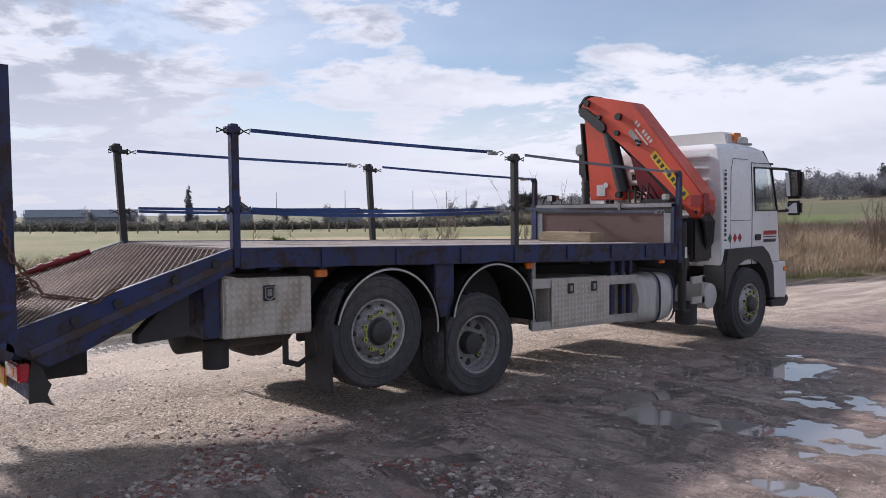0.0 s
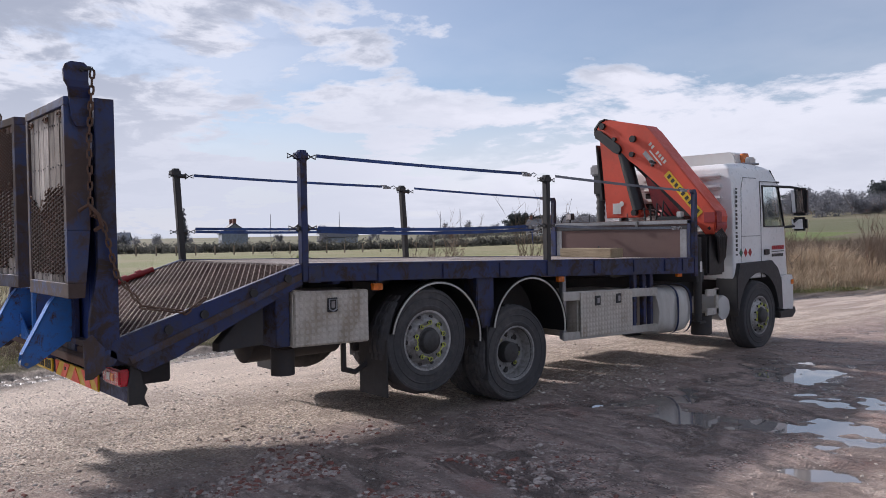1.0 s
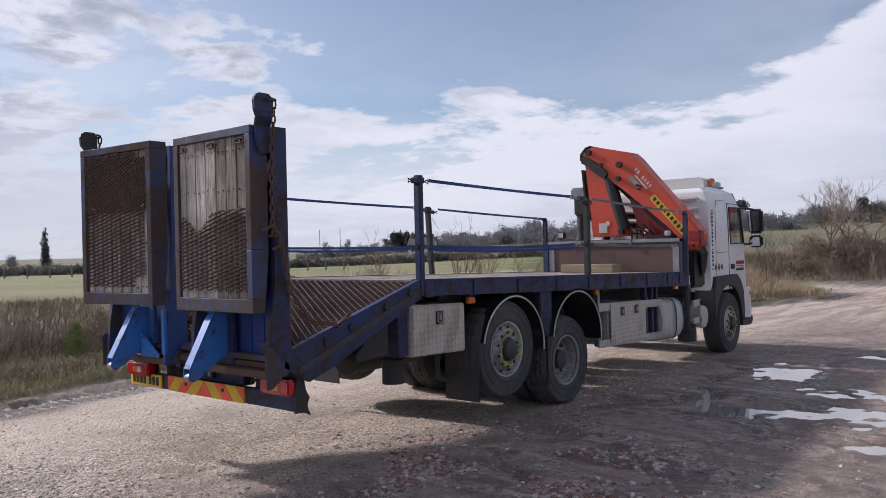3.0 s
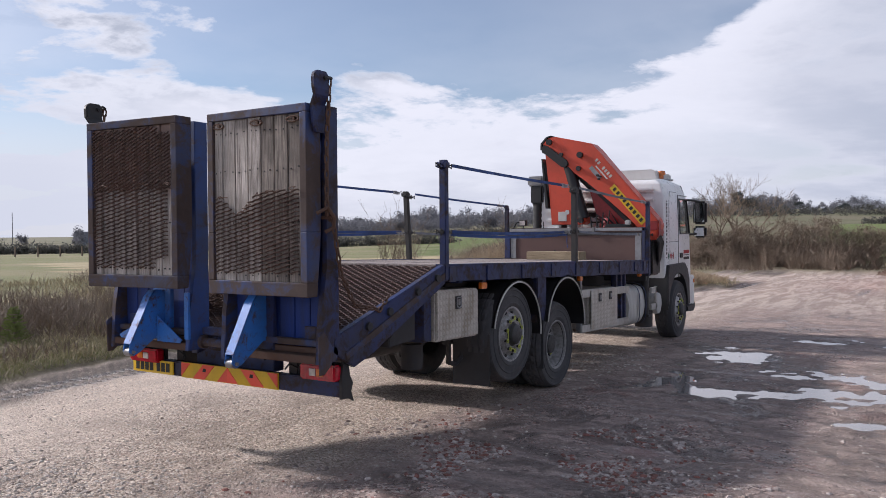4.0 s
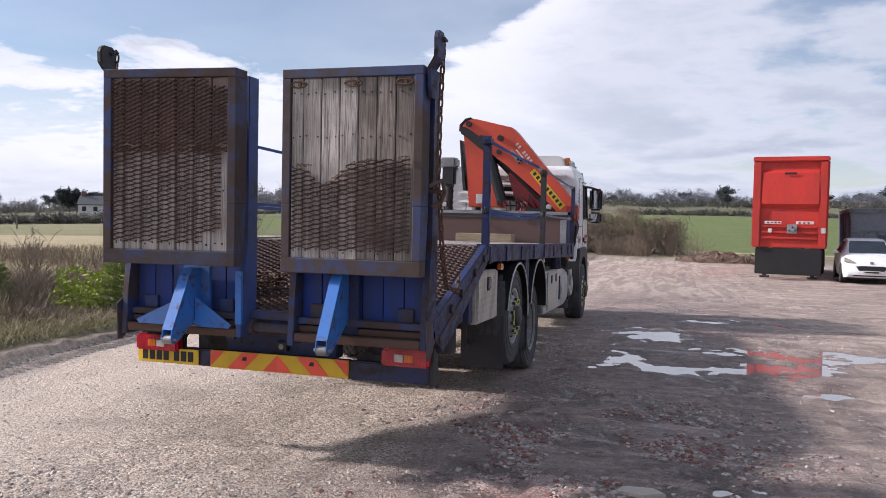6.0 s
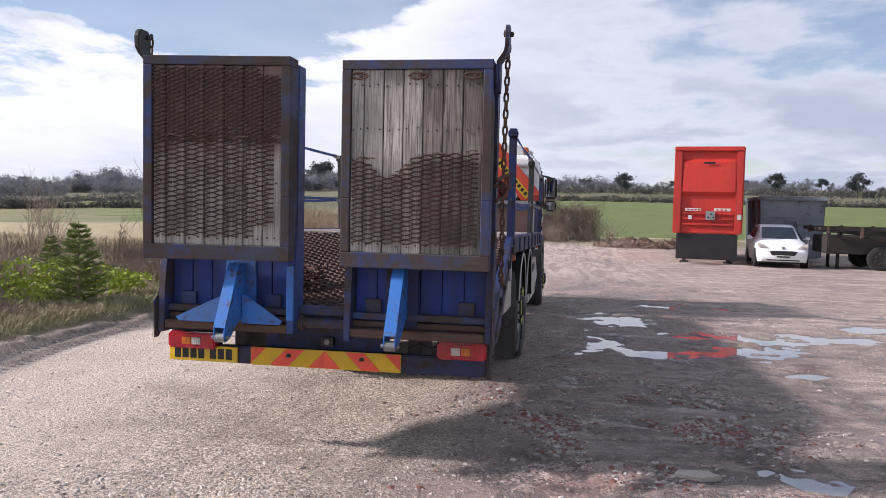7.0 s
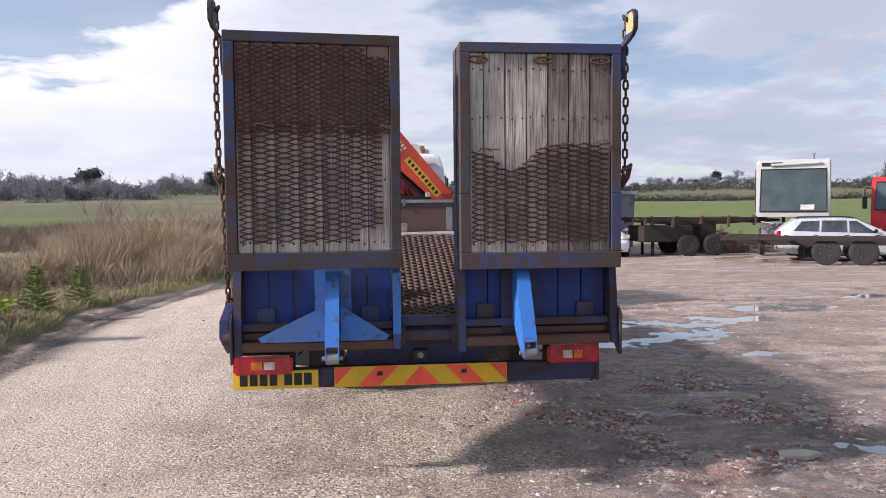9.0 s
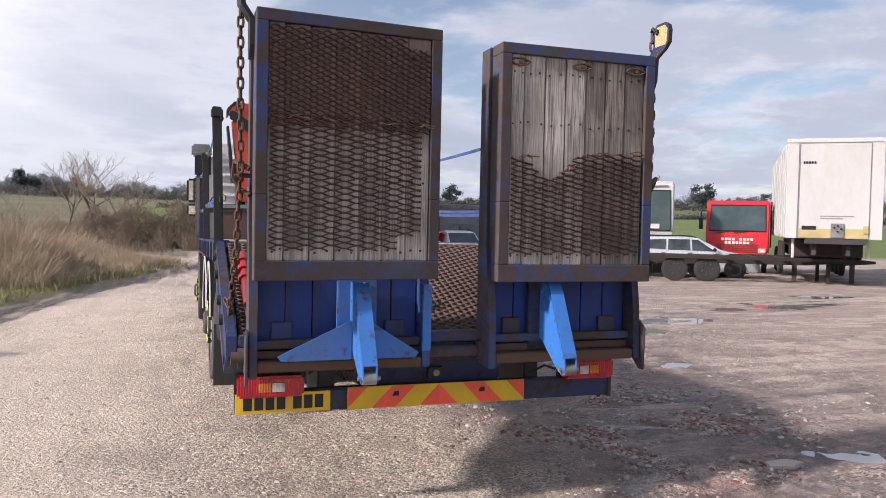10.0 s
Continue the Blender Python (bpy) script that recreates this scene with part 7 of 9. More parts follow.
def hatchback(at, yaw):
    """Small white five-door car; its nose looks along -y of its own axes."""
    ob = thing("hatchback_car", (0, 0, 0), "small white hatchback car parked in front of the grey skip", "car")
    w = 1.72
    prof = [(-2.0, 0.32, 0.52, 0.60, 0.78, 0.70), (-1.93, 0.22, 0.60, 0.70, 0.90, 0.80), (-1.7, 0.2, 0.68, 0.80, 0.98, 0.84), (-1.05, 0.2, 0.84, 0.96, 1.0, 0.80), (-0.95, 0.2, 0.86, 0.99, 1.0, 0.79),
            (-0.15, 0.2, 0.90, 1.42, 1.0, 0.66), (0.5, 0.2, 0.93, 1.48, 1.0, 0.68), (1.3, 0.2, 0.96, 1.42, 1.0, 0.66), (1.75, 0.25, 0.98, 1.18, 0.97, 0.70), (1.95, 0.3, 0.9, 0.98, 0.90, 0.74)]
    part("body", car_body(bmesh.new(), 4, w, prof, 0.9), CAR_WHITE, ob, smooth=True)
    ws = part("windscreen", fix(slab(bmesh.new(), [(-0.60, 0), (0.60, 0), (0.53, 1), (-0.53, 1)], "y", 0, 0.012)), GLASS_CAR, ob, "dark windscreen")
    for v in ws.data.vertices:
        f = v.co.z
        v.co.z, v.co.y = 0.99 + 0.40 * f, v.co.y - 0.93 + 0.72 * f - 0.02
    for s in (-1, 1):
        for poly in ([(-0.62, 0.95), (0.12, 0.97), (0.12, 1.34), (-0.10, 1.34)], [(0.18, 0.97), (0.95, 0.99), (0.85, 1.36), (0.18, 1.36)]):
            bm = bmesh.new()
            slab(bm, poly, "x", 0, 0.012)
            for v in bm.verts:
                v.co.x = s * (v.co.x + 0.845 - 0.245 * (v.co.z - 0.93) / 0.50)
            part("side_window", fix(bm), GLASS_CAR, ob, "dark side window")
        lamp = part("headlamp", fix(slab(bmesh.new(), [(s * 0.42, 0.66), (s * 0.80, 0.72), (s * 0.78, 0.86), (s * 0.62, 0.80)], "y", -1.97, -1.6, 0.02)), LENS_CLEAR, ob, "swept clear headlamp", smooth=True)
        bm = bmesh.new()
        rod(bm, (s * 0.84, -0.6, 0.98), (s * 0.98, -0.6, 1.0), 0.02, 6)
        block(bm, min(s * 0.9, s * 1.06), max(s * 0.9, s * 1.06), -0.68, -0.56, 0.95, 1.07, 0.03)
        part("door_mirror", fix(bm), CAR_WHITE, ob)
        for y in (-1.28, 1.25):
            car_wheel(ob, s * 0.86, y, 0.30, 0.30, s)
            part("arch_gap", lathe(bmesh.new(), [(-0.02 * s, 0.35), (0.012 * s, 0.35), (0.012 * s, 0.31)], (s * 0.855, y, 0.32), "x", 24), PLASTIC_BLACK, ob)
    part("grille", fix(slab(bmesh.new(), [(-0.46, 0.58), (-0.36, 0.44), (0.36, 0.44), (0.46, 0.58), (0.3, 0.60), (-0.3, 0.60)], "y", -2.025, -1.9, 0.02)), PLASTIC_BLACK, ob, "wide black grille mouth")
    part("lower_grille", box(-0.55, 0.55, -1.985, -1.9, 0.26, 0.33, 0.015), PLASTIC_BLACK, ob)
    part("maker_badge", box(-0.05, 0.05, -1.975, -1.94, 0.66, 0.74, 0.01), GREY_STEEL, ob)
    np_ob = part("number_plate", box(-0.26, 0.26, -2.035, -2.02, 0.35, 0.45, 0.003), WHITE_INK, ob)
    part("plate_bar", box(-0.21, 0.21, -2.039, -2.035, 0.375, 0.425, 0), INK, np_ob)
    part("underbody", box(-0.7, 0.7, -1.7, 1.7, 0.16, 0.24, 0.02), UNDER, ob)
    ob.matrix_basis = pose(*at, 0, 0, yaw)
    return ob


def estate(at, yaw):
    ob = thing("estate_car", (0, 0, 0), "pale silver estate car standing behind the long trailer", "car")
    w = 1.75
    prof = [(-2.25, 0.34, 0.55, 0.62, 0.80, 0.70), (-2.15, 0.24, 0.62, 0.72, 0.92, 0.80), (-1.9, 0.22, 0.72, 0.82, 0.98, 0.84), (-1.1, 0.22, 0.84, 0.95, 1.0, 0.80), (-0.95, 0.22, 0.86, 0.99, 1.0, 0.79),
            (-0.15, 0.22, 0.90, 1.40, 1.0, 0.68), (0.6, 0.22, 0.92, 1.44, 1.0, 0.69), (1.7, 0.22, 0.94, 1.40, 1.0, 0.67), (2.1, 0.28, 0.96, 1.12, 0.96, 0.72), (2.25, 0.34, 0.85, 0.95, 0.90, 0.76)]
    part("body", car_body(bmesh.new(), 4.5, w, prof, 0.9), CAR_SILVER, ob, smooth=True)
    for s in (-1, 1):
        for poly in ([(-0.68, 0.95), (0.08, 0.96), (0.08, 1.33), (-0.14, 1.33)], [(0.15, 0.96), (0.92, 0.97), (0.88, 1.34), (0.15, 1.34)], [(1.0, 0.98), (1.75, 1.0), (1.5, 1.31), (0.96, 1.34)]):
            bm = bmesh.new()
            slab(bm, poly, "x", 0, 0.012)
            for v in bm.verts:
                v.co.x = s * (v.co.x + 0.865 - 0.25 * (v.co.z - 0.92) / 0.48)
            part("side_window", fix(bm), GLASS_CAR, ob, "dark side window")
        part("roof_rail", fix(tube(bmesh.new(), [(s * 0.55, -0.1, 1.41), (s * 0.55, 0.1, 1.46), (s * 0.55, 1.5, 1.45), (s * 0.55, 1.65, 1.40)], 0.018, 6)), PLASTIC_BLACK, ob)
        part("door_seam", fix(tube(bmesh.new(), [(s * 0.878, 0.11, 0.3), (s * 0.88, 0.11, 0.9)], 0.006, 4)), PLASTIC_GREY, ob)
        for y in (-0.05, 0.8):
            part("door_handle", box(min(s * 0.86, s * 0.895), max(s * 0.86, s * 0.895), y, y + 0.14, 0.80, 0.83, 0.006), PLASTIC_GREY, ob)
        part("headlamp", box(min(s * 0.5, s * 0.8), max(s * 0.5, s * 0.8), -2.2, -1.95, 0.62, 0.74, 0.03), LENS_CLEAR, ob, smooth=True)
        part("tail_lamp", box(min(s * 0.66, s * 0.83), max(s * 0.66, s * 0.83), 2.12, 2.26, 0.72, 1.0, 0.03), LENS_RED, ob, smooth=True)
        bm = bmesh.new()
        block(bm, min(s * 0.88, s * 1.03), max(s * 0.88, s * 1.03), -0.72, -0.6, 0.94, 1.06, 0.03)
        part("door_mirror", fix(bm), PLASTIC_BLACK, ob)
        for y in (-1.38, 1.25):
            car_wheel(ob, s * 0.875, y, 0.31, 0.31, s, CAR_SILVER)
            part("arch_gap", lathe(bmesh.new(), [(-0.02 * s, 0.37), (0.012 * s, 0.37), (0.012 * s, 0.32)], (s * 0.865, y, 0.33), "x", 24), PLASTIC_BLACK, ob)
    ws = part("windscreen", fix(slab(bmesh.new(), [(-0.62, 0), (0.62, 0), (0.55, 1), (-0.55, 1)], "y", 0, 0.012)), GLASS_CAR, ob, "dark windscreen")
    for v in ws.data.vertices:
        f = v.co.z
        v.co.z, v.co.y = 0.985 + 0.39 * f, v.co.y - 0.95 + 0.74 * f - 0.015
    part("underbody", box(-0.7, 0.7, -1.9, 1.9, 0.17, 0.26, 0.02), UNDER, ob)
    ob.matrix_basis = pose(*at, 0, 0, yaw)
    return ob


def glass_car():
    n = Nodes("tinted_car_glass")
    v = n.coords()
    n.p.inputs["Coat Weight"].default_value = 1.0
    return n.done(n.mix(n.step(n.noise(v, 2.5, 3), 0.35, 0.65), (0.02, 0.026, 0.028), (0.055, 0.065, 0.066)), 0.04)


GLASS_CAR = glass_car()


def red_trailer(at, yaw):
    """Front bulkhead of a parked tipping trailer on its legs."""
    ob = thing("tipper_trailer", (0, 0, 0), "red bulk tipper trailer standing on its legs at the yard's edge", "trailer")
    L, W, z0, z1 = 8.5, 1.18, 1.10, 4.22
    bm = bmesh.new()
    slab(bm, [(-W, z0), (W, z0), (W * 0.985, z1), (-W * 0.985, z1)], "y", 0.12, L, 0.03)
    part("body", fix(bm), RED_TRAILER, ob)
    for s in (-1, 1):
        part("corner_post", box(min(s * 0.92, s * W), max(s * 0.92, s * W), 0.0, 0.13, z0, z1 - 0.06, 0.03), RED_TRAILER, ob)
        for k in range(9):
            y = 0.5 + k * 0.95
            part("side_rib", box(min(s * W, s * (W + 0.04)), max(s * W, s * (W + 0.04)), y, y + 0.08, z0 + 0.05, z1 - 0.1, 0.01), RED_TRAILER, ob)
    part("top_rail", box(-W - 0.03, W + 0.03, -0.03, 0.2, z1 - 0.14, z1 + 0.03, 0.03), RED_TRAILER, ob)
    part("bulkhead_bulge", plate([(0.13, 3.80), (0.04, 3.7), (-0.02, 2.62), (0.10, 2.48), (0.13, 2.46)], "x", -0.9, 0.92, 0.02), RED_TRAILER, ob)
    for z in (1.40, 1.60, 1.80):
        part("cross_bar", box(-0.9, 0.9, 0.03, 0.13, z, z + 0.08, 0.015), RED_TRAILER, ob)
    part("label_plate", box(-0.78, -0.24, 0.01, 0.03, 1.92, 2.02, 0.004), WHITE_INK, ob)
    part("label_plate", box(0.22, 0.78, 0.01, 0.03, 1.93, 2.03, 0.004), WHITE_INK, ob)
    for x in (-0.70, -0.58, -0.46, -0.34, 0.30, 0.44, 0.58):
        part("label_bar", box(x, x + 0.07, 0.003, 0.009, 1.945, 1.995, 0), RED_INK, ob)
    part("top_bar", box(-0.18, 0.2, -0.026, -0.018, 3.63, 3.70, 0), INK, ob)
    air = part("coupling_box", box(-0.06, 0.26, -0.02, 0.03, 1.60, 1.92, 0.01), GREY_STEEL, ob, "grey air and electric coupling box")
    for x, z in ((0.02, 1.7), (0.12, 1.82), (0.2, 1.7)):
        part("coupling", lathe(bmesh.new(), [(0, 0.03), (-0.05, 0.03), (-0.06, 0.012)], (x, -0.02, z), "y", 12), PLASTIC_BLACK, air)
    part("white_tag", box(-0.66, -0.54, 0.0, 0.028, 1.62, 1.76, 0.004), WHITE_INK, ob)
    part("lamp", box(1.0, 1.16, -0.04, 0.0, 1.62, 1.82, 0.02), WHITE_OLD, ob)
    part("front_apron", box(-1.06, 1.06, 0.14, 0.26, 0.16, z0 - 0.01, 0.02), PLASTIC_BLACK, ob, "black rubber apron")
    part("chassis_rail", box(-0.5, -0.38, 0.4, L, 0.95, 1.27, 0.02), UNDER, ob)
    part("chassis_rail", box(0.38, 0.5, 0.4, L, 0.95, 1.27, 0.02), UNDER, ob)
    for x in (-0.78, 0.78):
        bm = bmesh.new()
        block(bm, x - 0.07, x + 0.07, 1.0, 1.14, 0.05, 1.1, 0.01)
        block(bm, x - 0.16, x + 0.16, 0.94, 1.2, -0.01, 0.05, 0.01)
        part("landing_leg", fix(bm), UNDER, ob)
        for y in (4.6, 5.9, 7.2):
            car_wheel(ob, math.copysign(1.18, x), y, 0.5, 0.5, 1 if x > 0 else -1, RIM_OLD)
    ob.matrix_basis = pose(*at, 0, 0, yaw)
    return ob


def skip(at, yaw):
    ob = thing("roll_off_skip", (0, 0, 0), "scuffed grey steel roll-off skip with open top", "skip")
    L, W, H = 5.8, 1.22, 2.55
    bm = bmesh.new()
    for s in (-1, 1):
        slab(bm, [(s * 1.13, 0.2), (s * W, H), (s * (W - 0.05), H), (s * 1.08, 0.2)], "y", 0.0, L)
    slab(bm, [(-1.13, 0.2), (1.13, 0.2), (W, H), (-W, H)], "y", 0, 0.05)
    slab(bm, [(-1.13, 0.2), (1.13, 0.2), (W, H), (-W, H)], "y", L - 0.05, L)
    block(bm, -1.0, 1.0, 0, L, 0.15, 0.2)
    part("shell", fix(bm), SKIP_GREY, ob)
    part("rim_rail", box(-W - 0.05, W + 0.05, -0.06, 0.08, H - 0.1, H + 0.06, 0.02), SKIP_GREY, ob)
    for s in (-1, 1):
        part("rim_rail", box(min(s * W, s * (W + 0.09)), max(s * W, s * (W + 0.09)), 0.08, L, H - 0.1, H + 0.04, 0.02), SKIP_GREY, ob)
        for k in range(6):
            y = 0.6 + k * 0.95
            bm = bmesh.new()
            slab(bm, [(s * 1.14, 0.2), (s * 1.23, 0.2), (s * (W + 0.09), H - 0.1), (s * W, H - 0.1)], "y", y, y + 0.1)
            part("side_rib", fix(bm), SKIP_GREY, ob)
        part("lift_beam", plate([(s * 0.16, 1.70), (s * 0.27, 1.70), (s * 0.42, 0.2), (s * 0.30, 0.2)], "y", -0.12, 0.0, 0.01), SKIP_GREY, ob)
        part("runner", box(min(s * 0.5, s * 0.62), max(s * 0.5, s * 0.62), 0.0, L, 0.0, 0.16, 0.01), UNDER, ob)
    part("lift_bar", box(-0.26, 0.26, -0.14, -0.02, 1.60, 1.71, 0.01), SKIP_GREY, ob)
    part("front_seam", box(-1.17, 1.17, -0.03, 0.0, 1.72, 1.80, 0.006), SKIP_GREY, ob)
    part("loose_board", box(-1.15, 0.9, 0.6, 0.75, H + 0.02, H + 0.10, 0.01), PLANK_GREY, ob)
    for i, (x, w) in enumerate(((0.60, 0.1), (0.72, 0.1), (0.84, 0.1), (0.97, 0.1))):
        part("chalk_bar", box(x, x + 0.07, -0.006, -0.001, 0.70, 0.86, 0), WHITE_INK, ob)
    ob.matrix_basis = pose(*at, 0, 0, yaw)
    return ob


def skeletal_trailer(at, yaw, length, wheel_y, label, r=0.42, lift=0.0):
    """Low bare trailer frame seen side on: two rails, outriggers and axles."""
    ob = thing("bare_trailer", (0, 0, 0), label, "trailer")
    for x in (-0.55, 0.45):
        part("main_beam", plate([(0, 0.84 + lift), (length, 0.84 + lift), (length, 0.70 + lift), (length - 1.2, 0.60 + lift), (1.5, 0.58 + lift), (0, 0.70 + lift)], "x", x, x + 0.1, 0.01), TRAILER_RUST, ob, "rusty dark beam")
    for s in (-1, 1):
        part("edge_rail", box(min(s * 1.15, s * 1.22), max(s * 1.15, s * 1.22), 0, length, 0.74 + lift, 0.86 + lift, 0.01), TRAILER_RUST, ob)
    k = 0
    while k * 0.9 < length - 0.2:
        part("outrigger", box(-1.15, 1.15, 0.1 + k * 0.9, 0.22 + k * 0.9, 0.76 + lift, 0.85 + lift, 0.01), TRAILER_RUST, ob)
        k += 1
    if lift:
        for k in range(6):
            for s in (-1, 1):
                part("stake", box(min(s * 1.16, s * 1.25), max(s * 1.16, s * 1.25), 0.2 + k * 1.08, 0.30 + k * 1.08, 0.62 + lift - 0.12 * (k % 2), 0.90 + lift, 0.008), RUST, ob)
        part("tool_crate", box(-1.0, 1.0, 0.3, 2.2, 0.55, 0.55 + lift, 0.03), TRAILER_RUST, ob)
    for y in wheel_y:
        part("axle", fix(rod(bmesh.new(), (-1.0, y, r), (1.0, y, r), 0.06, 10)), TRAILER_RUST, ob)
        for s in (-1, 1):
            car_wheel(ob, s * 1.12, y, r, r, s, TRAILER_RUST)
            if lift:
                part("spring_hanger", box(min(s * 0.46, s * 0.55), max(s * 0.46, s * 0.55), y - 0.3, y + 0.3, r, 0.6 + lift, 0.02), TRAILER_RUST, ob)
    part("neck", plate([(length - 0.05, 0.82 + lift), (length + 0.9, 0.78 + lift), (length + 0.9, 0.70 + lift), (length - 0.05, 0.62 + lift)], "x", -0.5, 0.5, 0.01), TRAILER_RUST, ob)
    for y in ((0.7,) if lift else (length - 0.6,)):
        for s in (-0.6, 0.6):
            part("leg", box(s - 0.05, s + 0.05, y, y + 0.1, 0.0, 0.72 + lift, 0.01), TRAILER_RUST, ob)
    ob.matrix_basis = pose(*at, 0, 0, yaw)
    return ob


def parked_cab(at, yaw, m, stripped, label):
    """A tractor cab facing -y of its own axes."""
    ob = thing("lorry_cab", (0, 0, 0), label, "lorry")
    W = 1.24 if stripped else 1.18
    z0, zb, zt = (1.46, 1.64, 3.55) if stripped else (0.78, 1.62, 2.88)
    bm = bmesh.new()
    slab(bm, [(0.02, z0), (-0.02, zb), (0.16 if not stripped else 0.06, zt - 0.16), (0.3, zt), (1.75, zt), (1.8, z0)], "x", -W, W, 0.05)
    part("shell", fix(bm), m, ob, smooth=True)
    gz0, gz1 = (1.66, 3.18) if stripped else (1.68, 2.70)
    def front(z):
        return np.interp(z, [z0, zb, zt - 0.16], [0.02, -0.02, 0.16 if not stripped else 0.06])
    bm = bmesh.new()
    slab(bm, [(-W + 0.14, gz0), (W - 0.14, gz0), (W - 0.18, gz1), (-W + 0.18, gz1)], "y", 0, 0.02)
    for v in bm.verts:
        v.co.y += float(front(v.co.z)) - 0.025
    part("windscreen", fix(bm), GLASS_CAB, ob, "dusty windscreen")
    bm = bmesh.new()
    tube(bm, [(x, float(front(z)) - 0.02, z) for x, z in ((-W + 0.13, gz0), (W - 0.13, gz0), (W - 0.17, gz1), (-W + 0.17, gz1))], 0.03, 6, True)
    part("screen_seal", fix(bm), PLASTIC_BLACK, ob)
    for s in (-1, 1):
        a, b = sorted((s * W, s * (W + 0.01)))
        part("side_window", plate([(0.2, zb + 0.12), (1.1, zb + 0.12), (1.1, zt - 0.35), (0.38, zt - 0.35)], "x", a, b, 0), GLASS_CAR, ob)
        bm = bmesh.new()
        if stripped:
            block(bm, min(s * W, s * (W + 0.03)), max(s * W, s * (W + 0.03)), 1.25, 1.33, zb, zt - 0.3, 0.01)
            part("grab_rail", fix(bm), PLASTIC_BLACK, ob)
        else:
            tube(bm, [(s * W, 0.12, zt - 0.4), (s * (W + 0.2), 0.02, zt - 0.42), (s * (W + 0.2), 0.02, zb + 0.2)], 0.018, 6)
            block(bm, min(s * (W + 0.12), s * (W + 0.28)), max(s * (W + 0.12), s * (W + 0.28)), 0.0, 0.08, zb + 0.1, zb + 0.55, 0.02)
            part("mirror", fix(bm), PLASTIC_BLACK, ob)
        for y in (1.2, 4.6):
            car_wheel(ob, s * 1.1, y, 0.48, 0.48, s, RIM_OLD)
        part("frame_rail", box(min(s * 0.36, s * 0.46), max(s * 0.36, s * 0.46), 0.3, 6.2, 0.7, 0.98, 0.01), UNDER, ob)
    if stripped:
        part("dark_opening", box(-1.05, -0.35, 0.035, 0.075, 3.30, 3.44, 0.01), PLASTIC_BLACK, ob)
        part("roof_bar", fix(tube(bmesh.new(), [(-0.75, 0.0, 3.34), (0.9, 0.0, 3.40)], 0.05, 8)), WHITE_OLD, ob)
        bm = bmesh.new()
        for k in range(26):
            x, z = random.uniform(-1.0, 1.0), random.uniform(0.7, 1.25)
            tube(bm, [(x, 0.1, z), (x + random.uniform(-.2, .2), -0.02, z + random.uniform(-.15, .15)), (x + random.uniform(-.3, .3), 0.1, z + random.uniform(-.2, .2))], 0.025, 5)
        block(bm, -1.05, 1.05, 0.15, 0.4, 0.55, 1.27, 0.03)
        part("exposed_engine", fix(bm), GREY_STEEL, ob, "exposed engine parts under the missing grille")
        part("paper_note", box(0.25, 0.7, -0.055, -0.05, 1.72, 1.90, 0), WHITE_INK, ob)
        part("exhaust_pipe", fix(tube(bmesh.new(), [(0.72, 1.2, 3.5), (0.72, 1.2, 3.72), (0.76, 1.15, 3.80)], 0.05, 8)), GREY_STEEL, ob)
    else:
        part("bumper", box(-W - 0.02, W + 0.02, -0.14, 0.2, 0.42, 0.78, 0.04), m, ob)
        for k in range(5):
            part("grille_slat", box(-0.75, 0.75, -0.025, 0.03, 0.84 + k * 0.07, 0.88 + k * 0.07, 0.008), RED_DARK, ob)
        for row, n, z in ((0, 9, 1.30), (1, 7, 1.16)):
            for k in range(n):
                x = (k - n / 2) * 0.135 + (0.0)
                if row == 0 and k == 4:
                    continue
                part("name_bar", box(x + 0.02, x + 0.12, -0.036, -0.03, z, z + 0.10, 0), WHITE_INK, ob)
        for s in (-1, 1):
            part("headlamp", box(min(s * 0.78, s * 1.08), max(s * 0.78, s * 1.08), -0.06, 0.05, 0.82, 1.0, 0.03), LENS_CLEAR, ob)
            part("side_rack", box(min(s * 1.2, s * 1.26), max(s * 1.2, s * 1.26), 1.9, 2.0, 1.0, 2.9, 0.01), RED_DARK, ob)
        part("wiper", fix(tube(bmesh.new(), [(-0.8, -0.06, 1.58), (-0.2, -0.03, 1.68), (-0.1, -0.05, 1.60), (0.6, -0.03, 1.70)], 0.014, 5)), PLASTIC_BLACK, ob)
    ob.matrix_basis = pose(*at, 0, 0, yaw)
    return ob


def glass_cab():
    n = Nodes("dusty_cab_glass")
    v = n.coords()
    c = n.mix(n.step(n.noise(v, 1.6, 4), 0.35, 0.7), (0.045, 0.068, 0.072), (0.075, 0.10, 0.104))
    return n.done(c, 0.12)


GLASS_CAB = glass_cab()


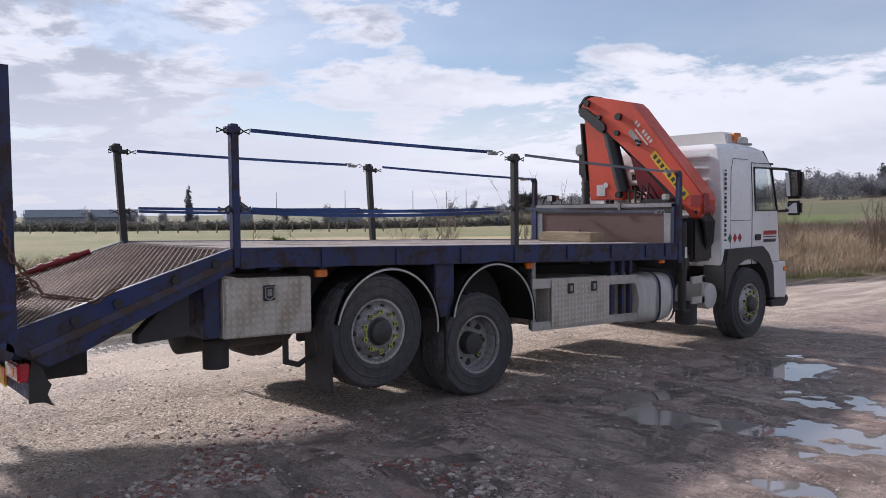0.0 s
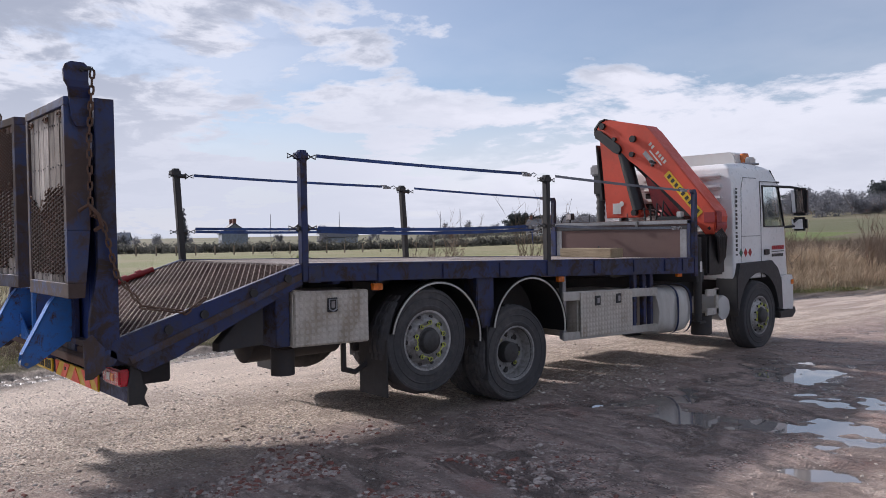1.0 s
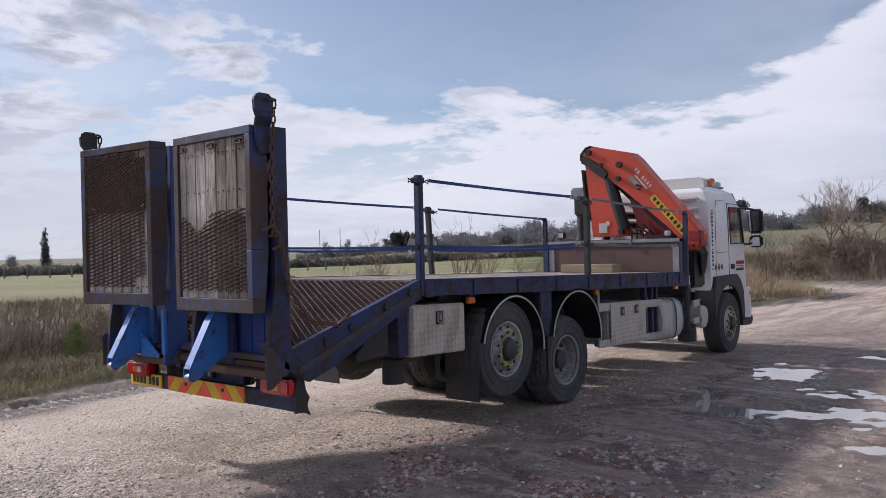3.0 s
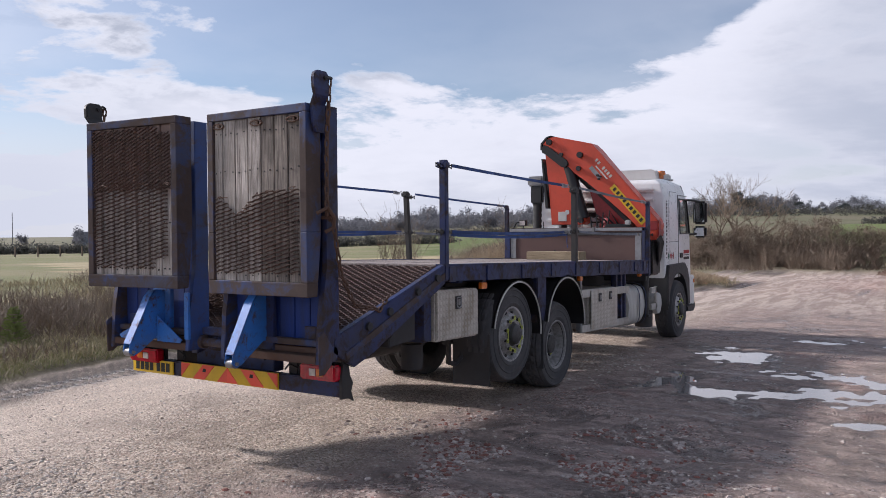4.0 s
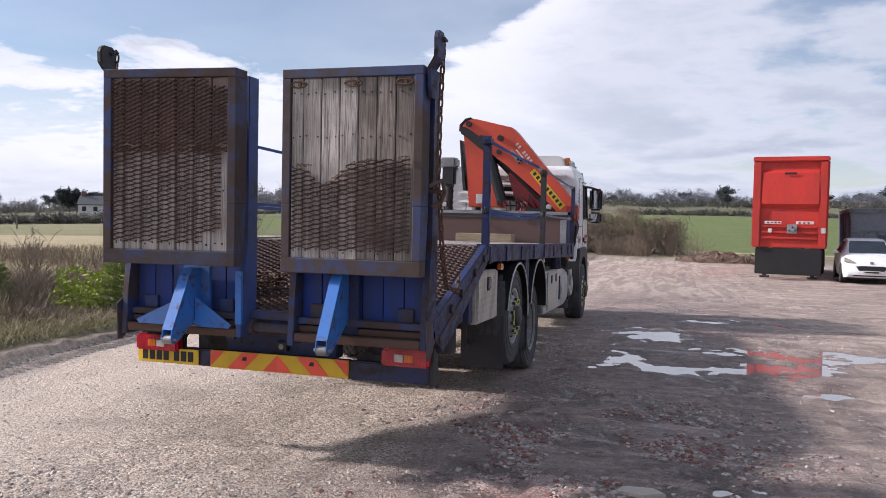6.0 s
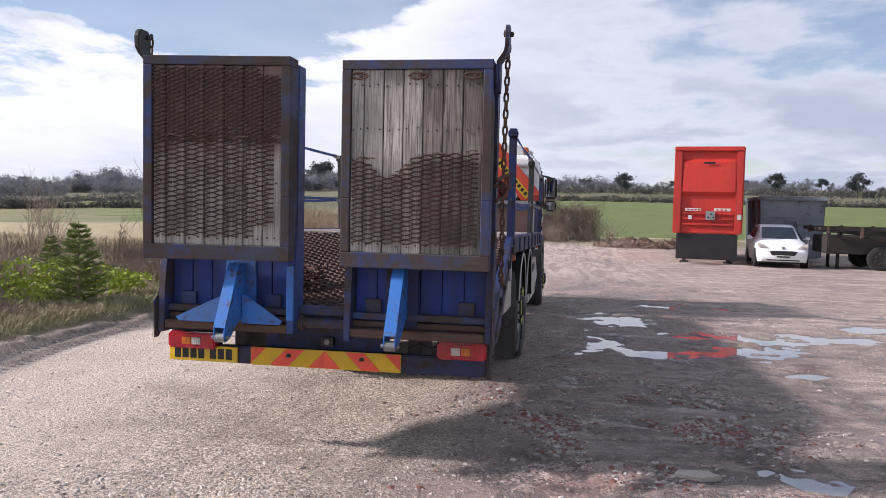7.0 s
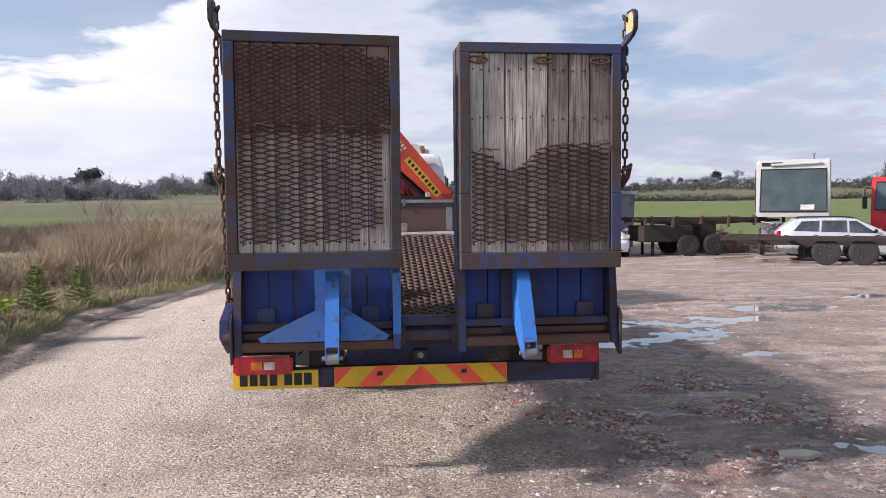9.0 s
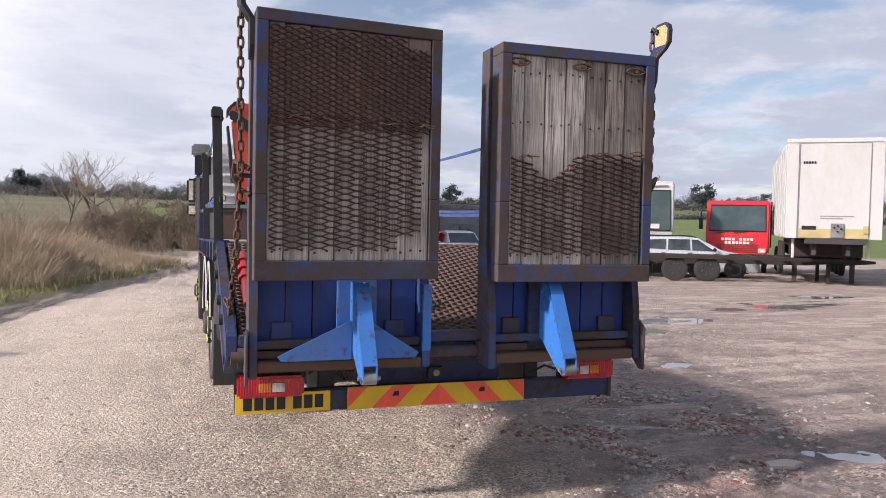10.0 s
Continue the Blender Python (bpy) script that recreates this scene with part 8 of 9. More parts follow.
def box_trailer(at, yaw):
    ob = thing("box_trailer", (0, 0, 0), "white weathered box trailer with yellow stained lower band", "trailer")
    W, z0, z1, L = 1.30, 1.46, 4.42, 11.0
    part("body", box(-W, W, 0, L, z0, z1, 0.03), WHITE_OLD, ob)
    for s in (-1, 1):
        part("corner_post", box(min(s * (W - 0.32), s * (W + 0.005)), max(s * (W - 0.32), s * (W + 0.005)), -0.02, 0.02, z0, z1 - 0.1, 0.01), WHITE_OLD, ob)
        part("post_gap", box(min(s * (W - 0.36), s * (W - 0.325)), max(s * (W - 0.36), s * (W - 0.325)), -0.012, 0.0, z0, z1 - 0.12, 0.004), GREY_STEEL, ob)
        for k in range(8):
            part("side_fold", box(min(s * W, s * (W + 0.025)), max(s * W, s * (W + 0.025)), 0.4 + k * 1.3, 0.46 + k * 1.3, z0, z1 - 0.1, 0.01), WHITE_OLD, ob)
        part("support_bar", box(min(s * 1.0, s * 1.08), max(s * 1.0, s * 1.08), 0.5, 0.58, 0.85, 1.44, 0.01), WHITE_OLD, ob)
        part("leg", box(min(s * 0.78, s * 0.92), max(s * 0.78, s * 0.92), 2.3, 2.46, 0.0, 1.2, 0.01), UNDER, ob)
        part("side_skirt", box(min(s * 1.12, s * 1.2), max(s * 1.12, s * 1.2), 3.0, 6.3, 0.62, 1.30, 0.02), TRAILER_RUST, ob)
        for y in (7.0, 8.3, 9.6):
            car_wheel(ob, s * 1.15, y, 0.5, 0.5, s, RIM_OLD)
        part("chassis_beam", box(min(s * 0.4, s * 0.52), max(s * 0.4, s * 0.52), 0.2, L, 0.95, 1.28, 0.01), UNDER, ob)
    part("top_cap", box(-W - 0.02, W + 0.02, -0.04, 0.1, z1 - 0.1, z1 + 0.03, 0.015), WHITE_OLD, ob)
    part("stained_band", box(-W + 0.34, W - 0.36, -0.012, 0.0, z0 + 0.02, z0 + 0.30, 0.004), YELLOW_OLD, ob)
    part("dark_vent", box(-0.85, -0.45, -0.016, 0.0, 1.72, 1.84, 0.004), PLASTIC_BLACK, ob)
    c = part("coupling_panel", box(-0.06, 0.30, -0.05, 0.0, 1.50, 1.92, 0.01), GREY_STEEL, ob, "grey coupling panel")
    for x, z in ((0.03, 1.8), (0.12, 1.68), (0.12, 1.85), (0.22, 1.76)):
        part("coupling", lathe(bmesh.new(), [(0, 0.03), (-0.05, 0.03)], (x, -0.05, z), "y", 10), PLASTIC_BLACK, c)
    part("yellow_lamp", box(0.80, 0.95, -0.06, 0.0, 1.62, 1.86, 0.02), YELLOW_OLD, ob)
    for k in range(5):
        part("number_bar", box(-0.86 + k * 0.075, -0.81 + k * 0.075, -0.022, -0.018, 3.70, 3.77, 0), INK, ob)
    part("text_line", box(-0.35, 0.55, -0.006, -0.002, 2.12, 2.15, 0), GREY_STEEL, ob)
    part("text_line", box(-0.35, 0.25, -0.006, -0.002, 2.05, 2.08, 0), GREY_STEEL, ob)
    part("front_beam", box(-0.75, 0.9, -0.06, 0.2, 1.30, 1.455, 0.01), UNDER, ob)
    part("underbody", box(-1.0, 1.0, 1.3, 6.5, 0.86, 1.44, 0.03), TRAILER_RUST, ob)
    ob.matrix_basis = pose(*at, 0, 0, yaw)
    return ob


def low(x, y):
    return float(yard_height(np.array([x]), np.array([y]))[0])


red_trailer((6.5, 24.2, low(6.6, 24)), -9)
hatchback((9.12, 25.2, low(9.0, 25)), -6)
skip((10.35, 27.9, low(10.3, 28)), -7)
skeletal_trailer((11.66, 19.8, low(14, 18.3)), -119, 8.4, (3.05, 4.07), "long bare dark trailer frame with twin axles", 0.41)
skeletal_trailer((10.2, 24.7, low(12, 24.7)), -92, 5.0, (2.0, 3.0), "rusty bare trailer frame among scrap", 0.42, 0.62)
estate((16.0, 19.6, low(16, 19.6)), 64)
parked_cab((15.3, 21.8, low(15.3, 21.8)), -28, WHITE_OLD, True, "white lorry cab with its grille missing and engine exposed")
parked_cab((19.4, 21.3, low(19.4, 21.3)), -41, RED_CAB, False, "red lorry cab with white lettering bars on its front")
box_trailer((16.9, 14.0, low(16.9, 14)), -39)


def scrap_heap(cx, cy, rx, ry, high, seed, label, earth):
    rng = random.Random(seed)
    bm = bmesh.new()
    base = low(cx, cy)
    rings, seg, grid = 16, 56, []
    for i in range(rings + 1):
        d = i / rings
        ring = []
        for k in range(seg):
            a = math.tau * k / seg
            x, y = cx + math.cos(a) * d * rx, cy + math.sin(a) * d * ry
            lump = value_noise(np.array([x]), np.array([y]), 0.8, seed + 100)[0] * 0.35 + value_noise(np.array([x]), np.array([y]), 0.25, seed + 120)[0] * 0.22
            z = base - 0.03 + high * (max(0.0, 1 - d) ** 0.7) * (0.75 + lump) + rng.uniform(-0.03, 0.03) * (d < 0.98)
            ring.append(bm.verts.new((x + rng.uniform(-.04, .04), y + rng.uniform(-.04, .04), z)))
        grid.append(ring)
    for u, v in zip(grid, grid[1:]):
        for k in range(seg):
            bm.faces.new((u[k], u[(k + 1) % seg], v[(k + 1) % seg], v[k]))
    for _ in range(90):
        a, d = rng.uniform(0, math.tau), math.sqrt(rng.random())
        x, y = cx + math.cos(a) * d * rx, cy + math.sin(a) * d * ry
        r = rng.uniform(0.03, 0.12)
        m = Matrix.Translation((x, y, base + high * (1 - d) ** 0.7 * 0.75)) @ Euler((rng.random() * 6, rng.random() * 6, rng.random() * 6)).to_matrix().to_4x4() @ Matrix.Diagonal((r * 1.6, r * rng.uniform(0.3, 1), r * rng.uniform(0.2, 0.6), 1))
        bmesh.ops.create_cube(bm, size=1.3, matrix=m)
    for _ in range(140):
        a, d = rng.uniform(0, math.tau), math.sqrt(rng.random())
        x, y = cx + math.cos(a) * d * rx, cy + math.sin(a) * d * ry
        z = base + high * (1 - d) * 0.8
        q = Vector((rng.uniform(-0.6, 0.6), rng.uniform(-0.6, 0.6), rng.uniform(0.0, 0.35)))
        rod(bm, (x, y, z), Vector((x, y, z)) + q, rng.uniform(0.006, 0.02), 4)
    tagged(part("rubble_heap", bm, earth), label, "rubble", kind="stuff")


def lying_plank(x, y, length, turn, label):
    """A short board with chipped ends, flat on the ground."""
    bm = bmesh.new()
    slab(bm, [(-length / 2, -0.07), (length / 2 - 0.03, -0.075), (length / 2, 0.06), (-length / 2 + 0.05, 0.07)], "z", 0.0, 0.045, 0.006)
    ob = part("timber_plank", fix(bm), BEAM_WOOD)
    ob.matrix_basis = pose(x, y, low(x, y) - 0.004, 0, 0, turn)
    tagged(ob, label, "timber", "boards lying in the yard")


for x, y, length, turn in ((13.2, 21.9, 1.5, 12), (13.9, 21.6, 0.9, 64), (12.6, 21.2, 1.1, -8), (15.6, 21.3, 1.6, 30), (15.0, 20.8, 0.8, -20)):
    lying_plank(x, y, length, turn, "short weathered board lying on the muddy yard")


HEAP = worn("earth_and_brash", (0.20, 0.135, 0.10), (0.12, 0.09, 0.07), 0.6, 0.95, grain=3, bump=0.4)
scrap_heap(4.9, 36.8, 2.2, 0.9, 0.6, 2, "heap of reddish earth and brash by the yard edge", HEAP)
scrap_heap(7.4, 37.3, 2.0, 0.8, 0.7, 3, "heap of reddish earth and brash by the yard edge", HEAP)
scrap_heap(14.6, 26.2, 1.5, 0.8, 1.25, 4, "heap of brown brash beside the bare trailer", HEAP)
scrap_heap(15.6, 26.5, 3.5, 1.0, 0.8, 6, "heap of brown brash behind the parked lorries", HEAP)


# ---- plants and distance ----
def leaf_mat(name, a, b, rough=0.8, soft=False):
    n = Nodes(name)
    isl = n.node("ShaderNodeNewGeometry").outputs["Random Per Island"]
    c = n.mix(isl, a, b)
    c = n.mix(n.math("MULTIPLY", n.step(n.noise(n.coords(False), 0.8, 3), 0.4, 0.65), 0.4), c, tuple(x * 0.55 for x in a))
    if soft:
        # fine twigs and needles let light through to their far side
        thin = n.node("ShaderNodeBsdfTranslucent")
        n.put(thin.inputs[0], c)
        both = n.node("ShaderNodeMixShader")
        both.inputs[0].default_value = 0.5
        n.put(both.inputs[1], n.p.outputs[0])
        n.put(both.inputs[2], thin.outputs[0])
        n.put(n.t.nodes["Material Output"].inputs[0], both.outputs[0])
    return n.done(c, rough, 0.0, 0.2)


DRY_GRASS = leaf_mat("dry_grass", (0.52, 0.44, 0.285), (0.30, 0.26, 0.155))
GREEN_GRASS = leaf_mat("green_grass", (0.19, 0.215, 0.07), (0.34, 0.31, 0.16))
TWIG = leaf_mat("bare_twigs", (0.28, 0.22, 0.165), (0.165, 0.13, 0.10))
TAN_STEMS = leaf_mat("pale_dead_stems", (0.54, 0.43, 0.30), (0.33, 0.26, 0.18))
# distance haze is put into the far wood and evergreen colours as blue-grey
WOOD_HAZED = leaf_mat("far_wood_hazed", (0.225, 0.228, 0.250), (0.180, 0.185, 0.205), soft=True)
PINE_HAZED = leaf_mat("far_evergreen_hazed", (0.085, 0.100, 0.105), (0.105, 0.120, 0.120), soft=True)
SPRUCE = leaf_mat("spruce_needles", (0.15, 0.20, 0.055), (0.30, 0.33, 0.13))
IVY = leaf_mat("bright_green_leaves", (0.24, 0.33, 0.04), (0.42, 0.46, 0.08))
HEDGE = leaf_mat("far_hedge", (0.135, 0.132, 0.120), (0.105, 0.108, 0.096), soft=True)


def ground_z(x, y):
    return yard_height(np.asarray(x, float), np.asarray(y, float))


def grass(count, pick, hi, m, name, label, seed, lean=0.5):
    """Thin bent blades, three corners and a tip each."""
    rng = np.random.RandomState(seed)
    x, y = pick(rng, count)
    ok = in_yard(x, y) < -0.12
    x, y = x[ok], y[ok]
    n = len(x)
    z = ground_z(x, y) - 0.01
    a, h = rng.uniform(0, math.tau, n), hi * rng.uniform(0.35, 1.0, n) ** 1.3
    w = 0.0012 + 0.0020 * rng.rand(n) + 0.00028 * np.hypot(x, y)
    lx, ly = rng.normal(0, lean, n) * h, rng.normal(0, lean, n) * h
    dx, dy = np.cos(a) * w, np.sin(a) * w
    v = np.empty((n, 5, 3))
    v[:, 0], v[:, 1] = np.stack([x - dx, y - dy, z], -1), np.stack([x + dx, y + dy, z], -1)
    v[:, 2] = np.stack([x + dx * 0.8 + lx * 0.4, y + dy * 0.8 + ly * 0.4, z + h * 0.6], -1)
    v[:, 3] = np.stack([x - dx * 0.8 + lx * 0.4, y - dy * 0.8 + ly * 0.4, z + h * 0.6], -1)
    v[:, 4] = np.stack([x + lx, y + ly, z + h * (1 - 0.25 * lean)], -1)
    b = np.arange(n)[:, None] * 5
    tri = np.concatenate([b + np.array([0, 1, 2]), b + np.array([0, 2, 3]), b + np.array([3, 2, 4])]).tolist()
    me = bpy.data.meshes.new(name)
    me.from_pydata(v.reshape(-1, 3).tolist(), [], tri)
    tagged(mesh_part(name, me, m), label, "grass", kind="stuff")


def clumped(x0, x1, y0, y1, spread=0.22, per=45):
    def pick(rng, count):
        c = max(1, count // per)
        cx, cy = rng.uniform(x0, x1, c), rng.uniform(y0, y1, c)
        k = rng.randint(0, c, count)
        return cx[k] + rng.normal(0, spread, count), cy[k] + rng.normal(0, spread, count)
    return pick


def along_verge(rng, count):
    y = rng.uniform(-7, 22, count)
    return verge_x(y) - np.abs(rng.normal(0, 0.9, count)) - 0.05, y


grass(50000, along_verge, 0.065, GREEN_GRASS, "verge_grass", "short green verge grass along the yard edge", 61, 0.7)
grass(90000, clumped(-10, -4.9, -7, 14), 0.20, DRY_GRASS, "rough_grass", "rough straw-coloured winter grass", 62, 0.8)
grass(28000, clumped(-24, -9, -8, 26, 0.5), 0.32, DRY_GRASS, "rough_grass", "rough straw-coloured winter grass", 63, 0.5)
grass(15000, clumped(-14, 2, 14, 34, 0.5), 0.34, DRY_GRASS, "rough_grass", "tall dead grass beside the track", 64, 0.4)
grass(40000, clumped(-9, -4.6, -6, 13, 0.3), 0.16, GREEN_GRASS, "rough_grass", "green tufts in the rough verge", 65, 0.8)
grass(9000, clumped(0, 16, 27, 36, 0.6), 0.34, DRY_GRASS, "rough_grass", "tall dead grass behind the yard", 66, 0.4)


def twigs(bm, base, height, spread, stems, rng, thick=0.012, forks=4):
    """Many thin stems from one foot, each with side shoots."""
    for _ in range(stems):
        a, tilt = rng.uniform(0, math.tau), rng.uniform(0.05, 1.0) * spread
        h = height * rng.uniform(0.55, 1.0)
        foot = Vector(base) + Vector((rng.uniform(-.25, .25) * spread, rng.uniform(-.25, .25) * spread, -0.03))
        pts = [foot]
        for k in range(1, 5):
            f = k / 4
            pts.append(foot + Vector((math.cos(a) * tilt * f ** 1.3, math.sin(a) * tilt * f ** 1.3, h * f)) + Vector((rng.uniform(-.05, .05), rng.uniform(-.05, .05), 0)) * h * 0.6)
        for k, (p, q) in enumerate(zip(pts, pts[1:])):
            rod(bm, p, q, thick * (1 - k * 0.22), 3, thick * (1 - (k + 1) * 0.22), False)
        for _ in range(forks):
            k = rng.randint(1, 3)
            p = pts[k].lerp(pts[k + 1], rng.random())
            q = p + Vector((rng.uniform(-.3, .3), rng.uniform(-.3, .3), rng.uniform(0.15, 0.4))) * height * 0.5
            rod(bm, p, q, thick * 0.5, 3, thick * 0.2, False)
            for _ in range(2):
                p2 = p.lerp(q, rng.uniform(0.3, 0.9))
                rod(bm, p2, p2 + Vector((rng.uniform(-.2, .2), rng.uniform(-.2, .2), rng.uniform(0.08, 0.3))) * height * 0.4, thick * 0.3, 3, thick * 0.12, False)


def shrub(x, y, h, spread, stems, seed, label="bare brown winter shrub", thick=0.012):
    rng = random.Random(seed)
    bm = bmesh.new()
    z = float(ground_z(x, y))
    twigs(bm, (0, 0, 0), h, spread, stems, rng, thick)
    ob = part("shrub", bm, TWIG)
    ob.location = (x, y, z)
    return tagged(ob, label, "shrub", "bare shrubs along the verge")


rng0 = random.Random(17)
kinds = [shrub(-7.2, 15.5, 2.0, 1.1, 16, 1, thick=0.011), shrub(-5.2, 23.5, 2.5, 1.4, 18, 2, thick=0.013), shrub(-8.5, 6.5, 1.2, 0.7, 14, 3), shrub(0.6, 39.7, 1.3, 1.5, 40, 4)]
for k, (x, y, s) in enumerate([(-6.4, 18.0, 1.0), (-8.2, 20.5, 1.1), (-5.0, 21.5, 0.9), (-10.5, 17.0, 1.1), (-12.5, 21.0, 1.2), (-6.8, 24.0, 1.0), (-9.5, 25.5, 1.1), (-15.0, 24.0, 1.0), (-13.0, 15.0, 0.9), (-16.5, 19.0, 1.0), (-11.5, 12.8, 0.8), (-3.6, 27.0, 1.1), (-7.5, 28.5, 1.2)]):
    copy_thing(kinds[k % 2], pose(x, y, float(ground_z(x, y)), 0, 0, rng0.uniform(0, 360)) @ Matrix.Diagonal((s, s, s, 1)))
for k, (x, y, s) in enumerate([(-1.2, 39.8, 0.9), (2.4, 40.2, 1.0), (3.9, 40.3, 0.95), (-2.6, 40.0, 1.0), (-4.6, 39.9, 1.0)]):
    copy_thing(kinds[3], pose(x, y, float(ground_z(x, y)), 0, 0, rng0.uniform(0, 360)) @ Matrix.Diagonal((s, s, s, 1)))
for k, (x, y, s) in enumerate([(-6.6, 3.4, 0.6), (-7.4, 1.0, 0.7), (-6.0, 8.2, 0.6), (-9.5, 4.0, 0.8), (-7.0, 10.5, 0.9), (-10.5, 8.5, 1.0), (-6.4, -1.6, 0.5), (-8.6, -2.5, 0.7), (-6.1, 12.5, 0.8), (-9.0, 12.0, 1.0)]):
    copy_thing(kinds[2], pose(x, y, float(ground_z(x, y)), 0, 0, rng0.uniform(0, 360)) @ Matrix.Diagonal((s, s, s, 1)))


def thicket(count, seed, area, lo, hi, bound, name, label, m=None):
    """Dense dead stems, each forked, thinning out at the edges."""
    rng = np.random.RandomState(seed)
    x, y = rng.uniform(area[0], area[1], count), rng.uniform(area[2], area[3], count)
    keep = (in_yard(x, y) < -0.6) & bound(x, y)
    x, y = x[keep], y[keep]
    n = len(x)
    z = ground_z(x, y)
    h = rng.uniform(lo, hi, n) * (1 + 0.45 * value_noise(x, y, 2.6, 78)) * (0.35 + 0.65 * smooth01(-in_yard(x, y), 0.6, 4.0))
    V, T, count = [], [], 0
    w = 0.004 + 0.005 * rng.rand(n) + 0.00015 * np.hypot(x, y)
    lx, ly = rng.normal(0, 0.38, n) * h, rng.normal(0, 0.38, n) * h
    for f0, f1, sway in ((0.0, 1.0, 0.0), (0.3, 0.85, 0.42), (0.5, 0.95, 0.36), (0.4, 0.7, 0.5)):
        a = rng.uniform(0, math.tau, n)
        dx, dy = np.cos(a) * w * (1 - f0 * 0.6), np.sin(a) * w * (1 - f0 * 0.6)
        bx, by, bz = x + lx * f0 ** 1.3, y + ly * f0 ** 1.3, z + h * f0
        tx, ty = x + lx * f1 ** 1.3 + rng.normal(0, 1, n) * sway * h * 0.7, y + ly * f1 ** 1.3 + rng.normal(0, 1, n) * sway * h * 0.7
        V.append(np.stack([np.stack([bx - dx, by - dy, bz], -1), np.stack([bx + dx, by + dy, bz], -1), np.stack([tx, ty, z + h * f1], -1)], 1).reshape(-1, 3))
        T.append(np.arange(n * 3).reshape(-1, 3) + count)
        count += n * 3
    me = bpy.data.meshes.new(name)
    me.from_pydata(np.concatenate(V).tolist(), [], np.concatenate(T).tolist())
    tagged(mesh_part(name, me, m or TWIG), label, "scrub", kind="stuff")


thicket(56000, 79, (-16, 2.0, 14.0, 36), 0.35, 1.15, lambda x, y: (x > -0.40 * (y + 4)) & (value_noise(x, y, 2.2, 77) > -0.5), "dead_scrub", "brown dead scrub and bramble beside the track", TAN_STEMS)
thicket(44000, 83, (-26, 1.5, 33, 62), 0.4, 1.2, lambda x, y: (x > -0.48 * (y + 4)) & (value_noise(x, y, 4, 84) > -0.45), "dead_scrub", "brown scrubby rough ground beyond the track")


thicket(13000, 86, (-10, -5.0, -6, 14), 0.25, 0.75, lambda x, y: value_noise(x, y, 1.1, 87) > -0.1, "bramble", "grey-brown dead bramble tangled in the verge grass", TWIG)
thicket(12000, 96, (-24, -9, -4, 20), 0.25, 0.6, lambda x, y: value_noise(x, y, 2.4, 97) > 0.05, "bramble", "grey-brown dead bramble tangled in the rough grass", TWIG)
thicket(5200, 88, (-8.2, -4.4, 14.2, 21), 1.0, 1.8, lambda x, y: value_noise(x, y, 1.2, 89) > -0.35, "tall_stems", "tall pale-brown dead stems on the verge", TAN_STEMS)


def hedge_row(p, q, high, seed, label):
    """An overgrown bare hedge: many forked stems in a band."""
    rng = random.Random(seed)
    bm = bmesh.new()
    p, q = Vector((*p, 0)), Vector((*q, 0))
    n = int((q - p).length / 0.45)
    for i in range(n):
        c = p.lerp(q, (i + rng.random()) / n) + Vector((rng.gauss(0, 0.4), rng.gauss(0, 0.6), 0))
        c.z = float(ground_z(c.x, c.y))
        twigs(bm, c, high * rng.uniform(0.6, 1.08), 1.1, 6, rng, 0.026, 7)
    me = bpy.data.meshes.new("hedge")
    bm.to_mesh(me)
    bm.free()
    # fine shoots that fill the hedge, as thin slivers at every angle
    nr = np.random.RandomState(seed)
    m = n * 700
    f = nr.rand(m)
    top = high * (0.80 + 0.22 * np.interp(f, np.linspace(0, 1, 18), nr.uniform(-1, 1, 18)))
    z = top * nr.rand(m) ** 0.8
    wide = 1.0 * np.sqrt(np.clip(1.05 - np.abs(z / top - 0.5) * 1.6, 0.1, 1))
    x = p.x + (q.x - p.x) * f + nr.normal(0, 0.25, m)
    y = p.y + (q.y - p.y) * f + nr.normal(0, 0.6, m) * wide
    c = np.stack([x, y, ground_z(x, y) + z], -1)
    u = nr.normal(0, 1, (m, 3)) + np.array([0, 0, 0.5])
    u *= nr.uniform(0.10, 0.32, (m, 1)) / np.linalg.norm(u, axis=1)[:, None]
    t = np.cross(u, nr.normal(0, 1, (m, 3)))
    t *= 0.013 / np.linalg.norm(t, axis=1)[:, None]
    v = np.stack([c - u - t, c - u + t, c + u], 1).reshape(-1, 3)
    fill = bpy.data.meshes.new("hedge_fill")
    fill.from_pydata(v.tolist(), [], np.arange(m * 3).reshape(-1, 3).tolist())
    bm = bmesh.new()
    bm.from_mesh(me)
    bm.from_mesh(fill)
    tagged(part("hedge", bm, TWIG), label, "hedge", kind="stuff")


hedge_row((-6.5, 41.5), (3.2, 43.0), 2.7, 85, "overgrown bare brown hedge across the track")


